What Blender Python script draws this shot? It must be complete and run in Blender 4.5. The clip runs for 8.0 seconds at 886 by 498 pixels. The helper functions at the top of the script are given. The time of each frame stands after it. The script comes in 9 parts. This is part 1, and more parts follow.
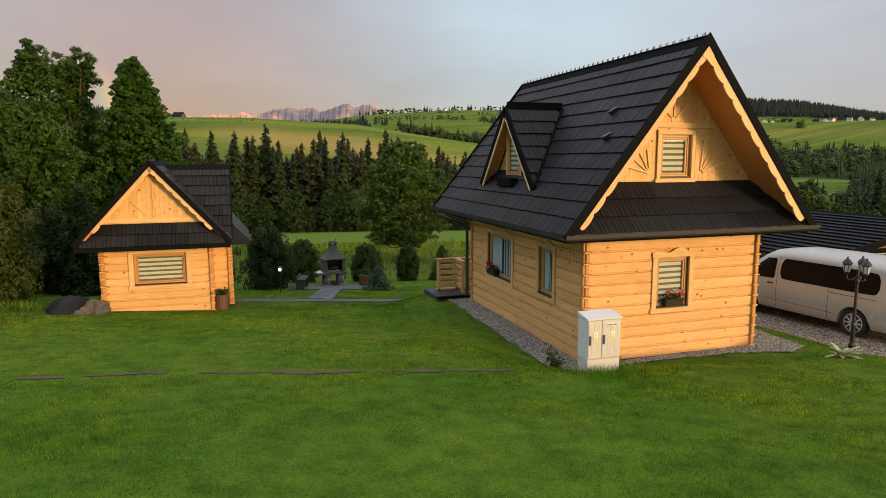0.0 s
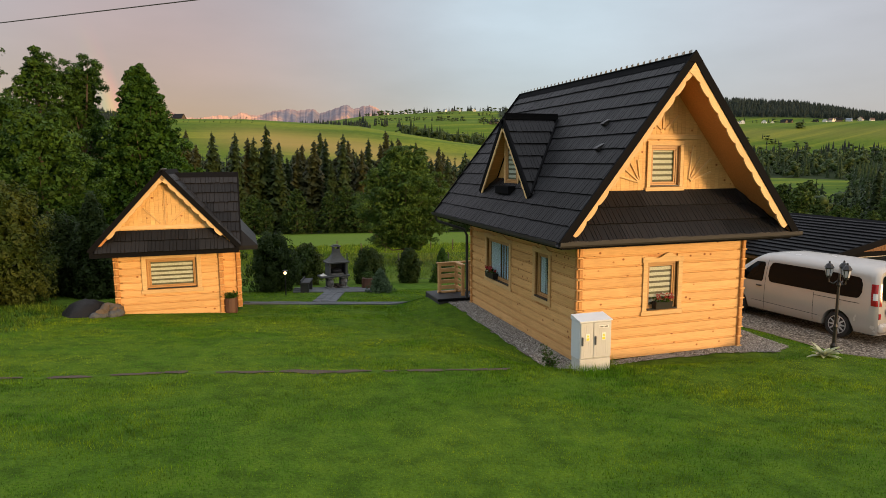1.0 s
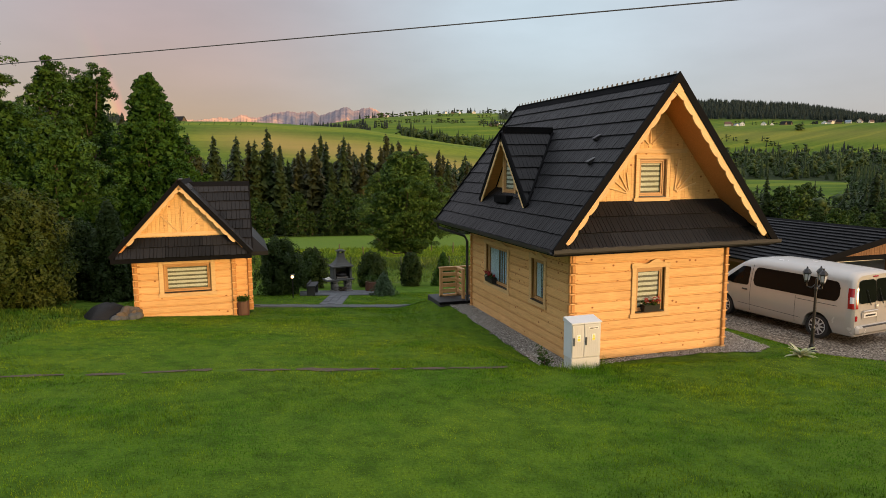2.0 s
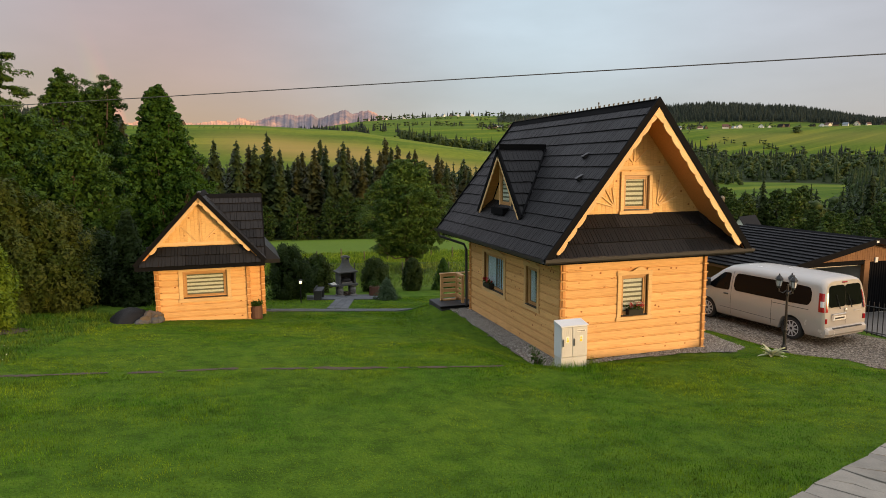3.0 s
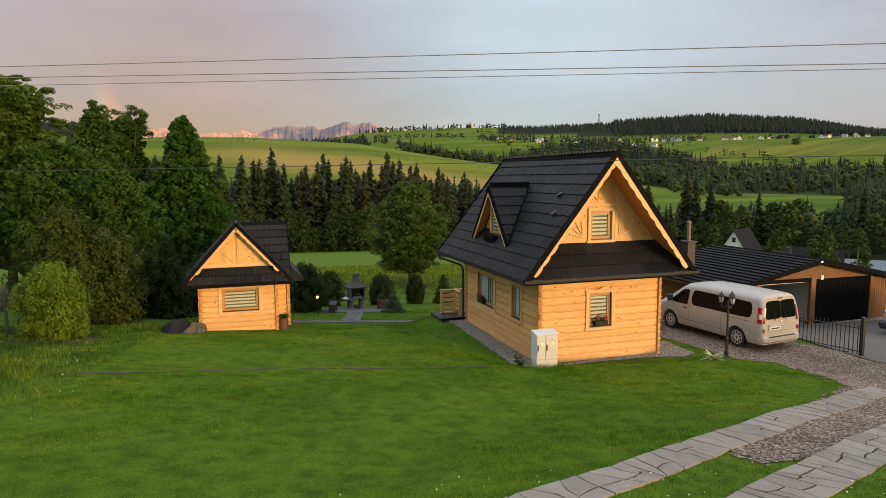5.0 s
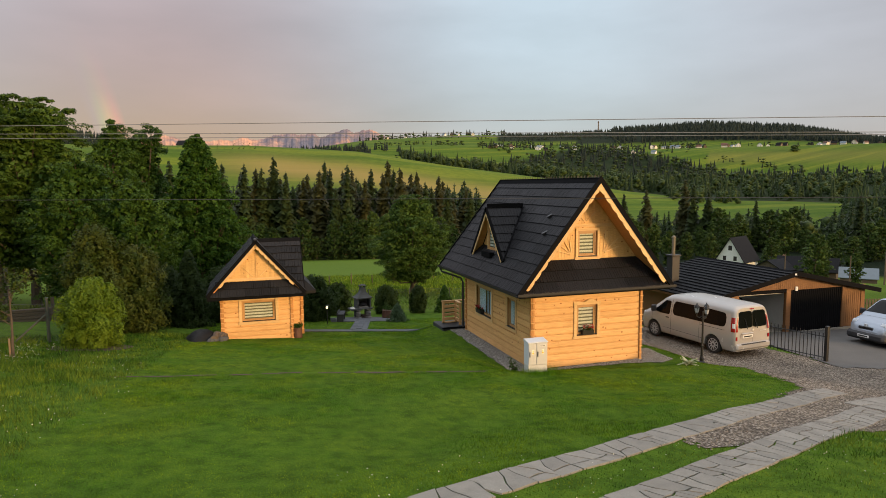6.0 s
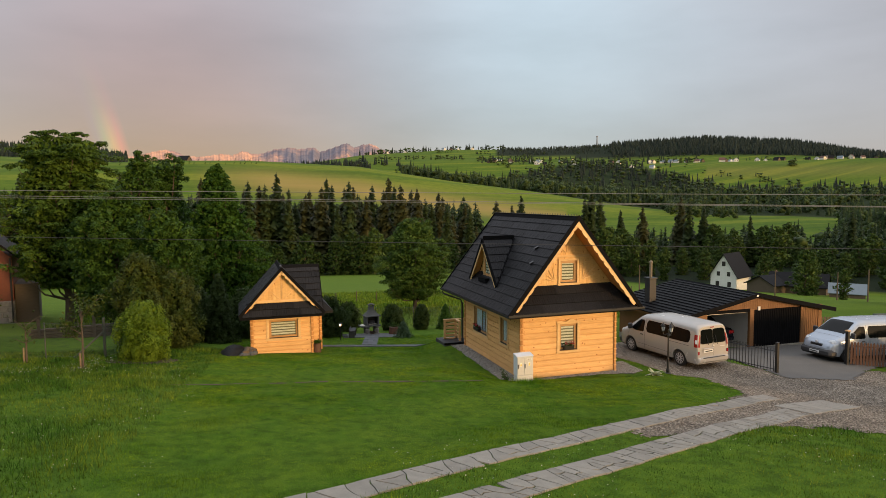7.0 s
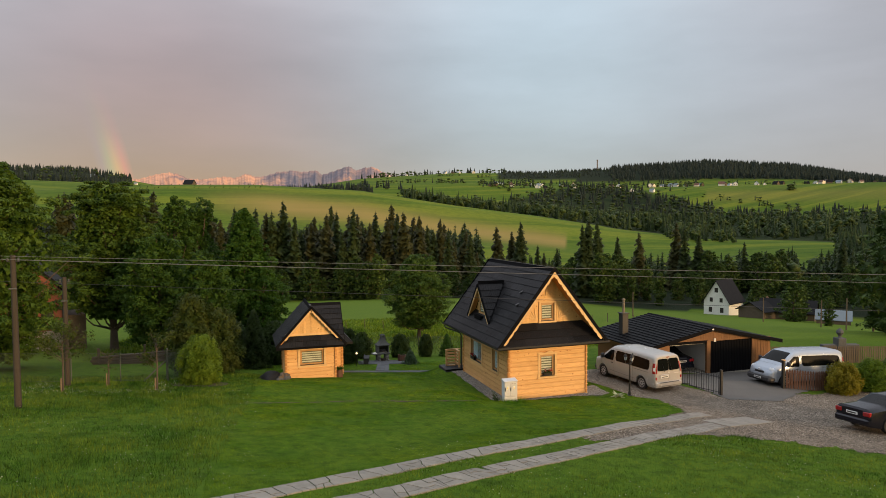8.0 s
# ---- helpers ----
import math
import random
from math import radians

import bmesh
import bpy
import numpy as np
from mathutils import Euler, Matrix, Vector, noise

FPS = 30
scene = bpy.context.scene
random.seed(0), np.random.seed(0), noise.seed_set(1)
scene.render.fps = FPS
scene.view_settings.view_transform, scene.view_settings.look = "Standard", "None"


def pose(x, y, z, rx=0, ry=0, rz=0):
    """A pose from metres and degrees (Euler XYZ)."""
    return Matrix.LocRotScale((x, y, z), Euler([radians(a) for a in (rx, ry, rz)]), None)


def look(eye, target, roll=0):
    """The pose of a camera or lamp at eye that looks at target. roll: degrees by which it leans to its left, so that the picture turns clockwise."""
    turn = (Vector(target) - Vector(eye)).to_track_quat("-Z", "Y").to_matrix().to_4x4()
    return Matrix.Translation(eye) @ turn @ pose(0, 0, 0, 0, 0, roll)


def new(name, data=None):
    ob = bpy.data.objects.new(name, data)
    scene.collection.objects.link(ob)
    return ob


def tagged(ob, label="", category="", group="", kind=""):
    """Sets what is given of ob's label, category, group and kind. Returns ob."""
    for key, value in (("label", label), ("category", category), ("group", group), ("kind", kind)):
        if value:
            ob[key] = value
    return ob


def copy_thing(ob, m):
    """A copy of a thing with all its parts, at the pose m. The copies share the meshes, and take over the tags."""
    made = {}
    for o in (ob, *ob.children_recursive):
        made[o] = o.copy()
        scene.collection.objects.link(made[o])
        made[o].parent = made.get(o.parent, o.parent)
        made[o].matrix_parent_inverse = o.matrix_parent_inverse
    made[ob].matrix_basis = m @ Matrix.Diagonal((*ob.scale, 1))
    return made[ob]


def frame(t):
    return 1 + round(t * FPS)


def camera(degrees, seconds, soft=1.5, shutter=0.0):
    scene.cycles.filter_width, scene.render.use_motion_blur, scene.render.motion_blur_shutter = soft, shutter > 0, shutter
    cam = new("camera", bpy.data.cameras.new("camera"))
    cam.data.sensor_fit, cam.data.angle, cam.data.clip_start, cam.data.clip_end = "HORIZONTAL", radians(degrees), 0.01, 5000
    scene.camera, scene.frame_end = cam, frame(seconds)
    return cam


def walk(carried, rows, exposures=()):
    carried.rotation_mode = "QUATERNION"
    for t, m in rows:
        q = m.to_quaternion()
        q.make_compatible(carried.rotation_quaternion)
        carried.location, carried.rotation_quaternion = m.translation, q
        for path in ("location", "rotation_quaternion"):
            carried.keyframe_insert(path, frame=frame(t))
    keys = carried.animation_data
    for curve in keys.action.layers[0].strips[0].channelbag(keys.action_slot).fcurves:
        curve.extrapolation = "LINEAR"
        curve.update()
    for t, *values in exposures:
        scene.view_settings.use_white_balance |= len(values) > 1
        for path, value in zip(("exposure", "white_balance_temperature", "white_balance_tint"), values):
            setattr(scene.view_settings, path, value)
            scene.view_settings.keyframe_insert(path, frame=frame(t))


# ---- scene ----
cam = camera(69.5, 8.0, soft=0.75)
PATH = [
    (0, (-6.447, -10.861, 4.063), (-5.836, -8.977, 3.788), -0.2),
    (0.5, (-6.542, -11.136, 4.15), (-5.931, -9.252, 3.876), -0.2),
    (1, (-6.664, -11.48, 4.256), (-6.053, -9.595, 3.984), -0.3),
    (1.5, (-6.803, -11.874, 4.357), (-6.193, -9.988, 4.088), -0.3),
    (3, (-7.456, -13.557, 4.833), (-6.84, -11.671, 4.575), -0.4),
    (3.5, (-7.678, -14.255, 5.004), (-7.064, -12.368, 4.752), -0.4),
    (4, (-7.929, -15.0, 5.212), (-7.314, -13.113, 4.967), -0.4),
    (4.5, (-8.182, -15.853, 5.423), (-7.569, -13.964, 5.188), -0.4),
    (5.8, (-9.013, -18.39, 6.053), (-8.397, -16.499, 5.847), -0.5),
    (6, (-9.16, -18.758, 6.179), (-8.545, -16.866, 5.977), -0.5),
    (6.5, (-9.516, -19.804, 6.468), (-8.901, -17.91, 6.277), -0.5),
    (7, (-10.373, -22.174, 7.084), (-9.755, -20.279, 6.925), -0.5),
    (7.5, (-11.259, -24.808, 7.8), (-10.642, -22.909, 7.675), -0.5),
    (8, (-12.206, -27.663, 8.61), (-11.59, -25.763, 8.521), -0.4),
]
walk(cam, [(t, look(eye, target, roll)) for t, eye, target, roll in PATH], [(0.0, 0.0), (4.5, 0.0), (6.5, -0.06), (7.25, -0.14), (8.0, -0.22)])

# ---- world and sun ----
SUN_BEARING, SUN_ELEV = 150.0, 7.0
world = bpy.data.worlds.new("evening_sky")
scene.world = world
world.use_nodes = True
wt = world.node_tree
wt.nodes.clear()


def wnode(kind, **kw):
    n = wt.nodes.new(kind)
    for k, v in kw.items():
        if k == "operation":
            n.operation = v
        elif k == "blend":
            n.blend_type = v
        elif k == "dtype":
            n.data_type = v
    return n


def wmath(op, a, b=None):
    n = wnode("ShaderNodeMath", operation=op)
    for i, s in enumerate((a, b)):
        if s is None:
            continue
        if isinstance(s, (int, float)):
            n.inputs[i].default_value = s
        else:
            wt.links.new(s, n.inputs[i])
    return n.outputs[0]


def wramp(fac, stops):
    n = wnode("ShaderNodeValToRGB")
    el = n.color_ramp.elements
    while len(el) < len(stops):
        el.new(0.5)
    for e, (p, c) in zip(el, stops):
        e.position, e.color = p, (*c, 1)
    wt.links.new(fac, n.inputs[0])
    return n.outputs[0]


def wmix(fac, a, b, blend="MIX"):
    n = wnode("ShaderNodeMix", dtype="RGBA")
    n.blend_type = blend
    for i, s in ((0, fac), (6, a), (7, b)):
        if isinstance(s, (int, float)):
            n.inputs[i].default_value = s
        elif isinstance(s, tuple):
            n.inputs[i].default_value = (*s, 1)
        else:
            wt.links.new(s, n.inputs[i])
    return n.outputs[2]


def wdot(vec, d):
    n = wnode("ShaderNodeVectorMath", operation="DOT_PRODUCT")
    wt.links.new(vec, n.inputs[0])
    n.inputs[1].default_value = d
    return n.outputs["Value"]


def bearing(deg, elev=0.0):
    b, e = radians(deg), radians(elev)
    return Vector((math.sin(b) * math.cos(e), math.cos(b) * math.cos(e), math.sin(e)))


wco = wnode("ShaderNodeTexCoord").outputs["Generated"]
wsep = wnode("ShaderNodeSeparateXYZ")
wt.links.new(wco, wsep.inputs[0])
wz = wsep.outputs[2]
sky = wnode("ShaderNodeTexSky")
sky.sky_type, sky.sun_disc = "NISHITA", False
sky.sun_elevation, sky.sun_rotation = radians(SUN_ELEV), radians(SUN_BEARING)
# rain cloud that covers the sky: paler high up, lilac low down
cloud = wramp(wz, [(0.0, (0.27, 0.27, 0.315)), (0.10, (0.30, 0.31, 0.36)), (0.22, (0.42, 0.455, 0.51)),
                   (0.45, (0.90, 0.92, 0.98)), (1.0, (1.30, 1.34, 1.42))])
# pink veil of lit rain on one side, blue gap on the other
pink_side = wmath("MULTIPLY", wmath("POWER", wmath("MAXIMUM", wdot(wco, bearing(-6, 4)), 0.0), 15.0), 0.9)
cloud = wmix(pink_side, cloud, (0.345, 0.165, 0.135))
pale = wmath("MULTIPLY", wmath("POWER", wmath("MAXIMUM", wdot(wco, bearing(29, 17)), 0.0), 34.0), 0.85)
cloud = wmix(pale, cloud, (0.54, 0.67, 0.75))
far_side = wmath("MULTIPLY", wmath("POWER", wmath("MAXIMUM", wdot(wco, bearing(66, 10)), 0.0), 7.0), 0.75)
cloud = wmix(far_side, cloud, (0.47, 0.43, 0.46))
warm_side = wmath("MULTIPLY", wmath("POWER", wmath("MAXIMUM", wdot(wco, bearing(SUN_BEARING + 25, 6)), 0.0), 1.6), 0.9)
cloud = wmix(warm_side, cloud, (0.95, 0.84, 0.72))
glow_side = wmath("POWER", wmath("MAXIMUM", wdot(wco, bearing(SUN_BEARING, 5)), 0.0), 26.0)
cloud = wmix(glow_side, cloud, (4.2, 2.5, 1.0))
wmap = wnode("ShaderNodeMapping")
wt.links.new(wco, wmap.inputs[0])
wmap.inputs["Scale"].default_value = (1.0, 1.0, 3.4)
wno = wnode("ShaderNodeTexNoise")
wt.links.new(wmap.outputs[0], wno.inputs[0])
wno.inputs["Scale"].default_value, wno.inputs["Detail"].default_value = 3.2, 5.0
cloud = wmix(0.6, cloud, wramp(wno.outputs[0], [(0.3, (0.80, 0.78, 0.78)), (0.7, (1.16, 1.16, 1.18))]), "MULTIPLY")
# rainbow, 42 degrees round the point opposite the sunlit rain
bow = wdot(wco, bearing(-50.2, -5))
bow_u = wmath("DIVIDE", wmath("SUBTRACT", bow, 0.727), 0.030)
bow_c = wramp(bow_u, [(0.0, (0, 0, 0)), (0.22, (0.26, 0.02, 0.01)), (0.42, (0.24, 0.13, 0.0)), (0.6, (0.05, 0.12, 0.02)), (0.8, (0.0, 0.02, 0.05)), (1.0, (0, 0, 0))])
bow_low = wramp(wz, [(0.0, (1, 1, 1)), (0.08, (1, 1, 1)), (0.105, (0.55, 0.55, 0.55)), (0.13, (0.18, 0.18, 0.18)), (0.18, (0.03, 0.03, 0.03)), (0.24, (0, 0, 0))])
cloud = wmix(1.0, cloud, wmix(1.0, bow_c, bow_low, "MULTIPLY"), "ADD")
bg_sky, bg_cloud, wadd = wnode("ShaderNodeBackground"), wnode("ShaderNodeBackground"), wnode("ShaderNodeAddShader")
wt.links.new(sky.outputs[0], bg_sky.inputs[0])
bg_sky.inputs[1].default_value = 0.05
wt.links.new(cloud, bg_cloud.inputs[0])
bg_cloud.inputs[1].default_value = 1.0
wt.links.new(bg_sky.outputs[0], wadd.inputs[0])
wt.links.new(bg_cloud.outputs[0], wadd.inputs[1])
wout = wnode("ShaderNodeOutputWorld")
wt.links.new(wadd.outputs[0], wout.inputs[0])

sun_data = bpy.data.lights.new("sun", "SUN")
sun_data.energy, sun_data.angle, sun_data.color = 3.9, radians(10), (1.0, 0.63, 0.30)
sun = new("sun", sun_data)
sun.matrix_world = look(bearing(SUN_BEARING, SUN_ELEV) * 50, (0, 0, 0))
scene.view_settings.exposure = 0.0

# ---- materials ----


def shader(name, rough=0.7, metallic=0.0, spec=0.5):
    m = bpy.data.materials.new(name)
    m.use_nodes = True
    b = m.node_tree.nodes["Principled BSDF"]
    b.inputs["Roughness"].default_value = rough
    b.inputs["Metallic"].default_value = metallic
    b.inputs["Specular IOR Level"].default_value = spec
    return m, m.node_tree, b


def link_in(nt, sock, val):
    if isinstance(val, (int, float)):
        sock.default_value = val
    elif isinstance(val, tuple):
        sock.default_value = (*val, 1) if len(val) == 3 else val
    else:
        nt.links.new(val, sock)


def coords(nt, scale=(1, 1, 1), jitter=False, space="Object"):
    tc = nt.nodes.new("ShaderNodeTexCoord").outputs[space]
    mp = nt.nodes.new("ShaderNodeMapping")
    nt.links.new(tc, mp.inputs[0])
    mp.inputs["Scale"].default_value = scale
    if jitter:
        oi = nt.nodes.new("ShaderNodeObjectInfo").outputs["Random"]
        mu = nt.nodes.new("ShaderNodeMath")
        mu.operation = "MULTIPLY"
        mu.inputs[1].default_value = 57.0
        nt.links.new(oi, mu.inputs[0])
        cb = nt.nodes.new("ShaderNodeCombineXYZ")
        for i in range(3):
            nt.links.new(mu.outputs[0], cb.inputs[i])
        nt.links.new(cb.outputs[0], mp.inputs["Location"])
    return mp.outputs[0]


def noise_tex(nt, vec, scale, detail=4.0, rough=0.55, dist=0.0):
    n = nt.nodes.new("ShaderNodeTexNoise")
    nt.links.new(vec, n.inputs[0])
    n.inputs["Scale"].default_value, n.inputs["Detail"].default_value = scale, detail
    n.inputs["Roughness"].default_value, n.inputs["Distortion"].default_value = rough, dist
    return n.outputs[0]


def ramp(nt, fac, stops):
    n = nt.nodes.new("ShaderNodeValToRGB")
    el = n.color_ramp.elements
    while len(el) < len(stops):
        el.new(0.5)
    for e, (p, c) in zip(el, stops):
        e.position, e.color = p, (*c, 1) if len(c) == 3 else c
    nt.links.new(fac, n.inputs[0])
    return n.outputs[0]


def mix(nt, fac, a, b, blend="MIX"):
    n = nt.nodes.new("ShaderNodeMix")
    n.data_type, n.blend_type = "RGBA", blend
    link_in(nt, n.inputs[0], fac)
    link_in(nt, n.inputs[6], a)
    link_in(nt, n.inputs[7], b)
    return n.outputs[2]


def maths(nt, op, a, b=0.0):
    n = nt.nodes.new("ShaderNodeMath")
    n.operation = op
    link_in(nt, n.inputs[0], a)
    link_in(nt, n.inputs[1], b)
    return n.outputs[0]


def bump(nt, bsdf, height, strength=0.3, dist=0.01):
    n = nt.nodes.new("ShaderNodeBump")
    n.inputs["Strength"].default_value, n.inputs["Distance"].default_value = strength, dist
    nt.links.new(height, n.inputs["Height"])
    nt.links.new(n.outputs[0], bsdf.inputs["Normal"])


def shade(c, f):
    return tuple(min(1.0, v * f) for v in c)


def plain(name, c, rough=0.7, metallic=0.0, var=0.18, big=1.5, fine=40.0, relief=0.15, dist=0.004, random=0.0, spec=0.5):
    """Colour with blotches at two scales, fine relief, and a change from piece to piece."""
    m, nt, b = shader(name, rough, metallic, spec)
    v = coords(nt, jitter=random > 0)
    n1, n2 = noise_tex(nt, v, big), noise_tex(nt, v, fine, 3.0)
    col = mix(nt, n1, shade(c, 1 - var), shade(c, 1 + var))
    col = mix(nt, 0.5, col, ramp(nt, n2, [(0.25, shade((1, 1, 1), 1 - var)), (0.75, (1, 1, 1))]), "MULTIPLY")
    if random:
        r = nt.nodes.new("ShaderNodeObjectInfo").outputs["Random"]
        col = mix(nt, 1.0, col, ramp(nt, r, [(0, shade((1, 1, 1), 1 - random)), (1, (1, 1, 1))]), "MULTIPLY")
    nt.links.new(col, b.inputs["Base Color"])
    nt.links.new(maths(nt, "ADD", maths(nt, "MULTIPLY", n1, 0.2), rough - 0.1), b.inputs["Roughness"])
    if relief:
        bump(nt, b, n2, relief, dist)
    return m


def wood(name, c, rough=0.6, along=(1.2, 14, 14), knots=True, var=0.12, random=0.14):
    """Planed or sawn softwood with grain along the piece's own x, knots, and tone from piece to piece."""
    m, nt, b = shader(name, rough, 0.0, 0.35)
    v = coords(nt, along, jitter=True)
    g = noise_tex(nt, v, 2.6, 6.0, 0.6, 0.4)
    col = ramp(nt, g, [(0.25, shade(c, 1 - 1.6 * var)), (0.5, c), (0.8, (min(1, c[0] * 1.18), min(1, c[1] * 1.22), min(1, c[2] * 1.3)))])
    if knots:
        kv = coords(nt, (3.6, 4.4, 4.4), jitter=True)
        vo = nt.nodes.new("ShaderNodeTexVoronoi")
        nt.links.new(kv, vo.inputs[0])
        vo.inputs["Scale"].default_value = 1.0
        k = ramp(nt, vo.outputs["Distance"], [(0.07, (0.24, 0.09, 0.035)), (0.10, (0.66, 0.46, 0.32)), (0.15, (1, 1, 1))])
        col = mix(nt, 0.85, col, k, "MULTIPLY")
    r = nt.nodes.new("ShaderNodeObjectInfo").outputs["Random"]
    col = mix(nt, 1.0, col, ramp(nt, r, [(0, shade((1, 0.97, 0.92), 1 - random)), (1, (1, 1, 1))]), "MULTIPLY")
    stain = noise_tex(nt, coords(nt, (1, 1, 1), jitter=True), 1.1, 3.0)
    col = mix(nt, 0.6, col, ramp(nt, stain, [(0.3, (0.88, 0.85, 0.82)), (0.6, (1, 1, 1))]), "MULTIPLY")
    nt.links.new(col, b.inputs["Base Color"])
    bump(nt, b, g, 0.25, 0.004)
    return m


def leaf(name, c, c2, trans=0.35, rough=0.55, low=0.74, high=1.2):
    """Leaves: colour varies from leaf to leaf and clump to clump; light passes through."""
    m, nt, b = shader(name, rough, 0.0, 0.12)
    geo = nt.nodes.new("ShaderNodeNewGeometry").outputs["Random Per Island"]
    v = coords(nt)
    n1 = noise_tex(nt, v, 0.9, 4.0)
    col = mix(nt, ramp(nt, n1, [(0.34, (0, 0, 0)), (0.66, (1, 1, 1))]), shade(c, 0.8), shade(c2, 1.1))
    col = mix(nt, 1.0, col, ramp(nt, geo, [(0, (low, low * 1.05, low * 0.92)), (0.6, (1, 1, 1)), (1, (high, high * 0.97, high * 0.8))]), "MULTIPLY")
    r = nt.nodes.new("ShaderNodeObjectInfo").outputs["Random"]
    col = mix(nt, 1.0, col, ramp(nt, r, [(0, (0.8, 0.8, 0.8)), (1, (1.08, 1.05, 1.0))]), "MULTIPLY")
    nt.links.new(col, b.inputs["Base Color"])
    tr = nt.nodes.new("ShaderNodeBsdfTranslucent")
    nt.links.new(col, tr.inputs[0])
    mx = nt.nodes.new("ShaderNodeMixShader")
    mx.inputs[0].default_value = trans
    nt.links.new(b.outputs[0], mx.inputs[1])
    nt.links.new(tr.outputs[0], mx.inputs[2])
    nt.links.new(mx.outputs[0], nt.nodes["Material Output"].inputs[0])
    return m


def glass_mat(name, tint=(0.9, 0.95, 0.95), rough=0.01, gloss=0.05):
    """Thin pane: mostly clear, with real reflections."""
    m, nt, b = shader(name)
    gl, tp = nt.nodes.new("ShaderNodeBsdfGlossy"), nt.nodes.new("ShaderNodeBsdfTransparent")
    gl.inputs["Roughness"].default_value = rough
    tp.inputs[0].default_value = (*tint, 1)
    lw = nt.nodes.new("ShaderNodeLayerWeight")
    mx = nt.nodes.new("ShaderNodeMixShader")
    nt.links.new(maths(nt, "ADD", maths(nt, "MULTIPLY", maths(nt, "POWER", lw.outputs["Facing"], 5.0), 0.4), gloss), mx.inputs[0])
    nt.links.new(tp.outputs[0], mx.inputs[1])
    nt.links.new(gl.outputs[0], mx.inputs[2])
    nt.links.new(mx.outputs[0], nt.nodes["Material Output"].inputs[0])
    return m


def glow(name, c, strength):
    m, nt, b = shader(name)
    b.inputs["Base Color"].default_value = (*c, 1)
    b.inputs["Emission Color"].default_value = (*c, 1)
    b.inputs["Emission Strength"].default_value = strength
    return m


SPRUCE = (0.72, 0.435, 0.180)
M_LOG = wood("spruce_log", SPRUCE)
M_TRIM = wood("spruce_trim", (0.68, 0.46, 0.22), knots=False)
M_LOGEND = wood("spruce_end_grain", (0.55, 0.27, 0.09), along=(6, 6, 6), knots=False)
M_BOARD = wood("spruce_board", (0.69, 0.435, 0.175))
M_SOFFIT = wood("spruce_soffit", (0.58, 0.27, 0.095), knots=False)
M_FRAME = wood("window_frame_wood", (0.47, 0.27, 0.11), rough=0.4, knots=False)
M_RAIL = wood("rail_wood", (0.58, 0.35, 0.16), knots=False)
M_OLDWOOD = wood("weathered_wood", (0.115, 0.09, 0.066), knots=False, rough=0.85)
M_BROWNBOARD = wood("stained_board", (0.185, 0.088, 0.034), knots=False)
M_ROOF = plain("charcoal_roof_panel", (0.0195, 0.0200, 0.0230), 0.52, var=0.35, big=1.1, fine=60, relief=0.35, random=0.62, spec=0.16)
M_ROOF2 = plain("black_sheet_roof", (0.008, 0.0085, 0.0105), 0.6, var=0.3, relief=0.2, random=0.3, spec=0.12)
M_FLASH = plain("black_flashing", (0.0065, 0.0068, 0.008), 0.8, var=0.2, relief=0.05, spec=0.05)
M_GUTTER = plain("graphite_gutter", (0.032, 0.032, 0.034), 0.5, var=0.2, relief=0.05, spec=0.3)
M_BLACK = plain("black_paint", (0.012, 0.012, 0.013), 0.4, var=0.2, relief=0.05)
M_DARK = plain("dark_interior", (0.03, 0.026, 0.022), 0.9, var=0.2)
M_PANE = glass_mat("window_glass")
M_BLIND = plain("blind_cloth", (0.66, 0.62, 0.52), 0.85, var=0.08, fine=120, relief=0.1)
M_BLIND2 = plain("blind_sheer", (0.16, 0.14, 0.10), 0.85, var=0.08, fine=120, relief=0.1)
# white net, tinted blue in place of the sky's reflection on the panes
M_CURTAIN = plain("net_curtain", (0.62, 0.68, 0.76), 0.9, var=0.2)
M_CABINET = plain("grey_plastic_cabinet", (0.50, 0.51, 0.50), 0.5, var=0.06, big=4, relief=0.08)
M_CABTOP = plain("pale_cabinet_top", (0.58, 0.62, 0.66), 0.5, var=0.05, relief=0.05)
M_LABEL = plain("white_label", (0.75, 0.75, 0.72), 0.5, var=0.05, relief=0)
M_YELLOW = plain("yellow_warning", (0.75, 0.60, 0.03), 0.5, var=0.05, relief=0)
M_CONCRETE = plain("slab_concrete", (0.285, 0.27, 0.235), 0.85, var=0.34, big=4.0, fine=45, relief=0.6, dist=0.008, random=0.24)
M_APRON = plain("apron_concrete", (0.115, 0.112, 0.105), 0.85, var=0.3, big=1.2, fine=30, relief=0.4, dist=0.006)
M_SLATE = plain("dark_slate", (0.028, 0.030, 0.034), 0.7, var=0.3, relief=0.3)
M_PAVER = plain("grey_paver", (0.098, 0.108, 0.120), 0.8, var=0.2, fine=60, relief=0.3, random=0.3)
M_STONEGREY = plain("cast_stone", (0.075, 0.080, 0.082), 0.85, var=0.3, big=8, fine=50, relief=0.5, dist=0.008)
M_STONEPALE = plain("pale_cast_stone", (0.20, 0.20, 0.195), 0.85, var=0.35, big=9, fine=45, relief=0.6, dist=0.01)


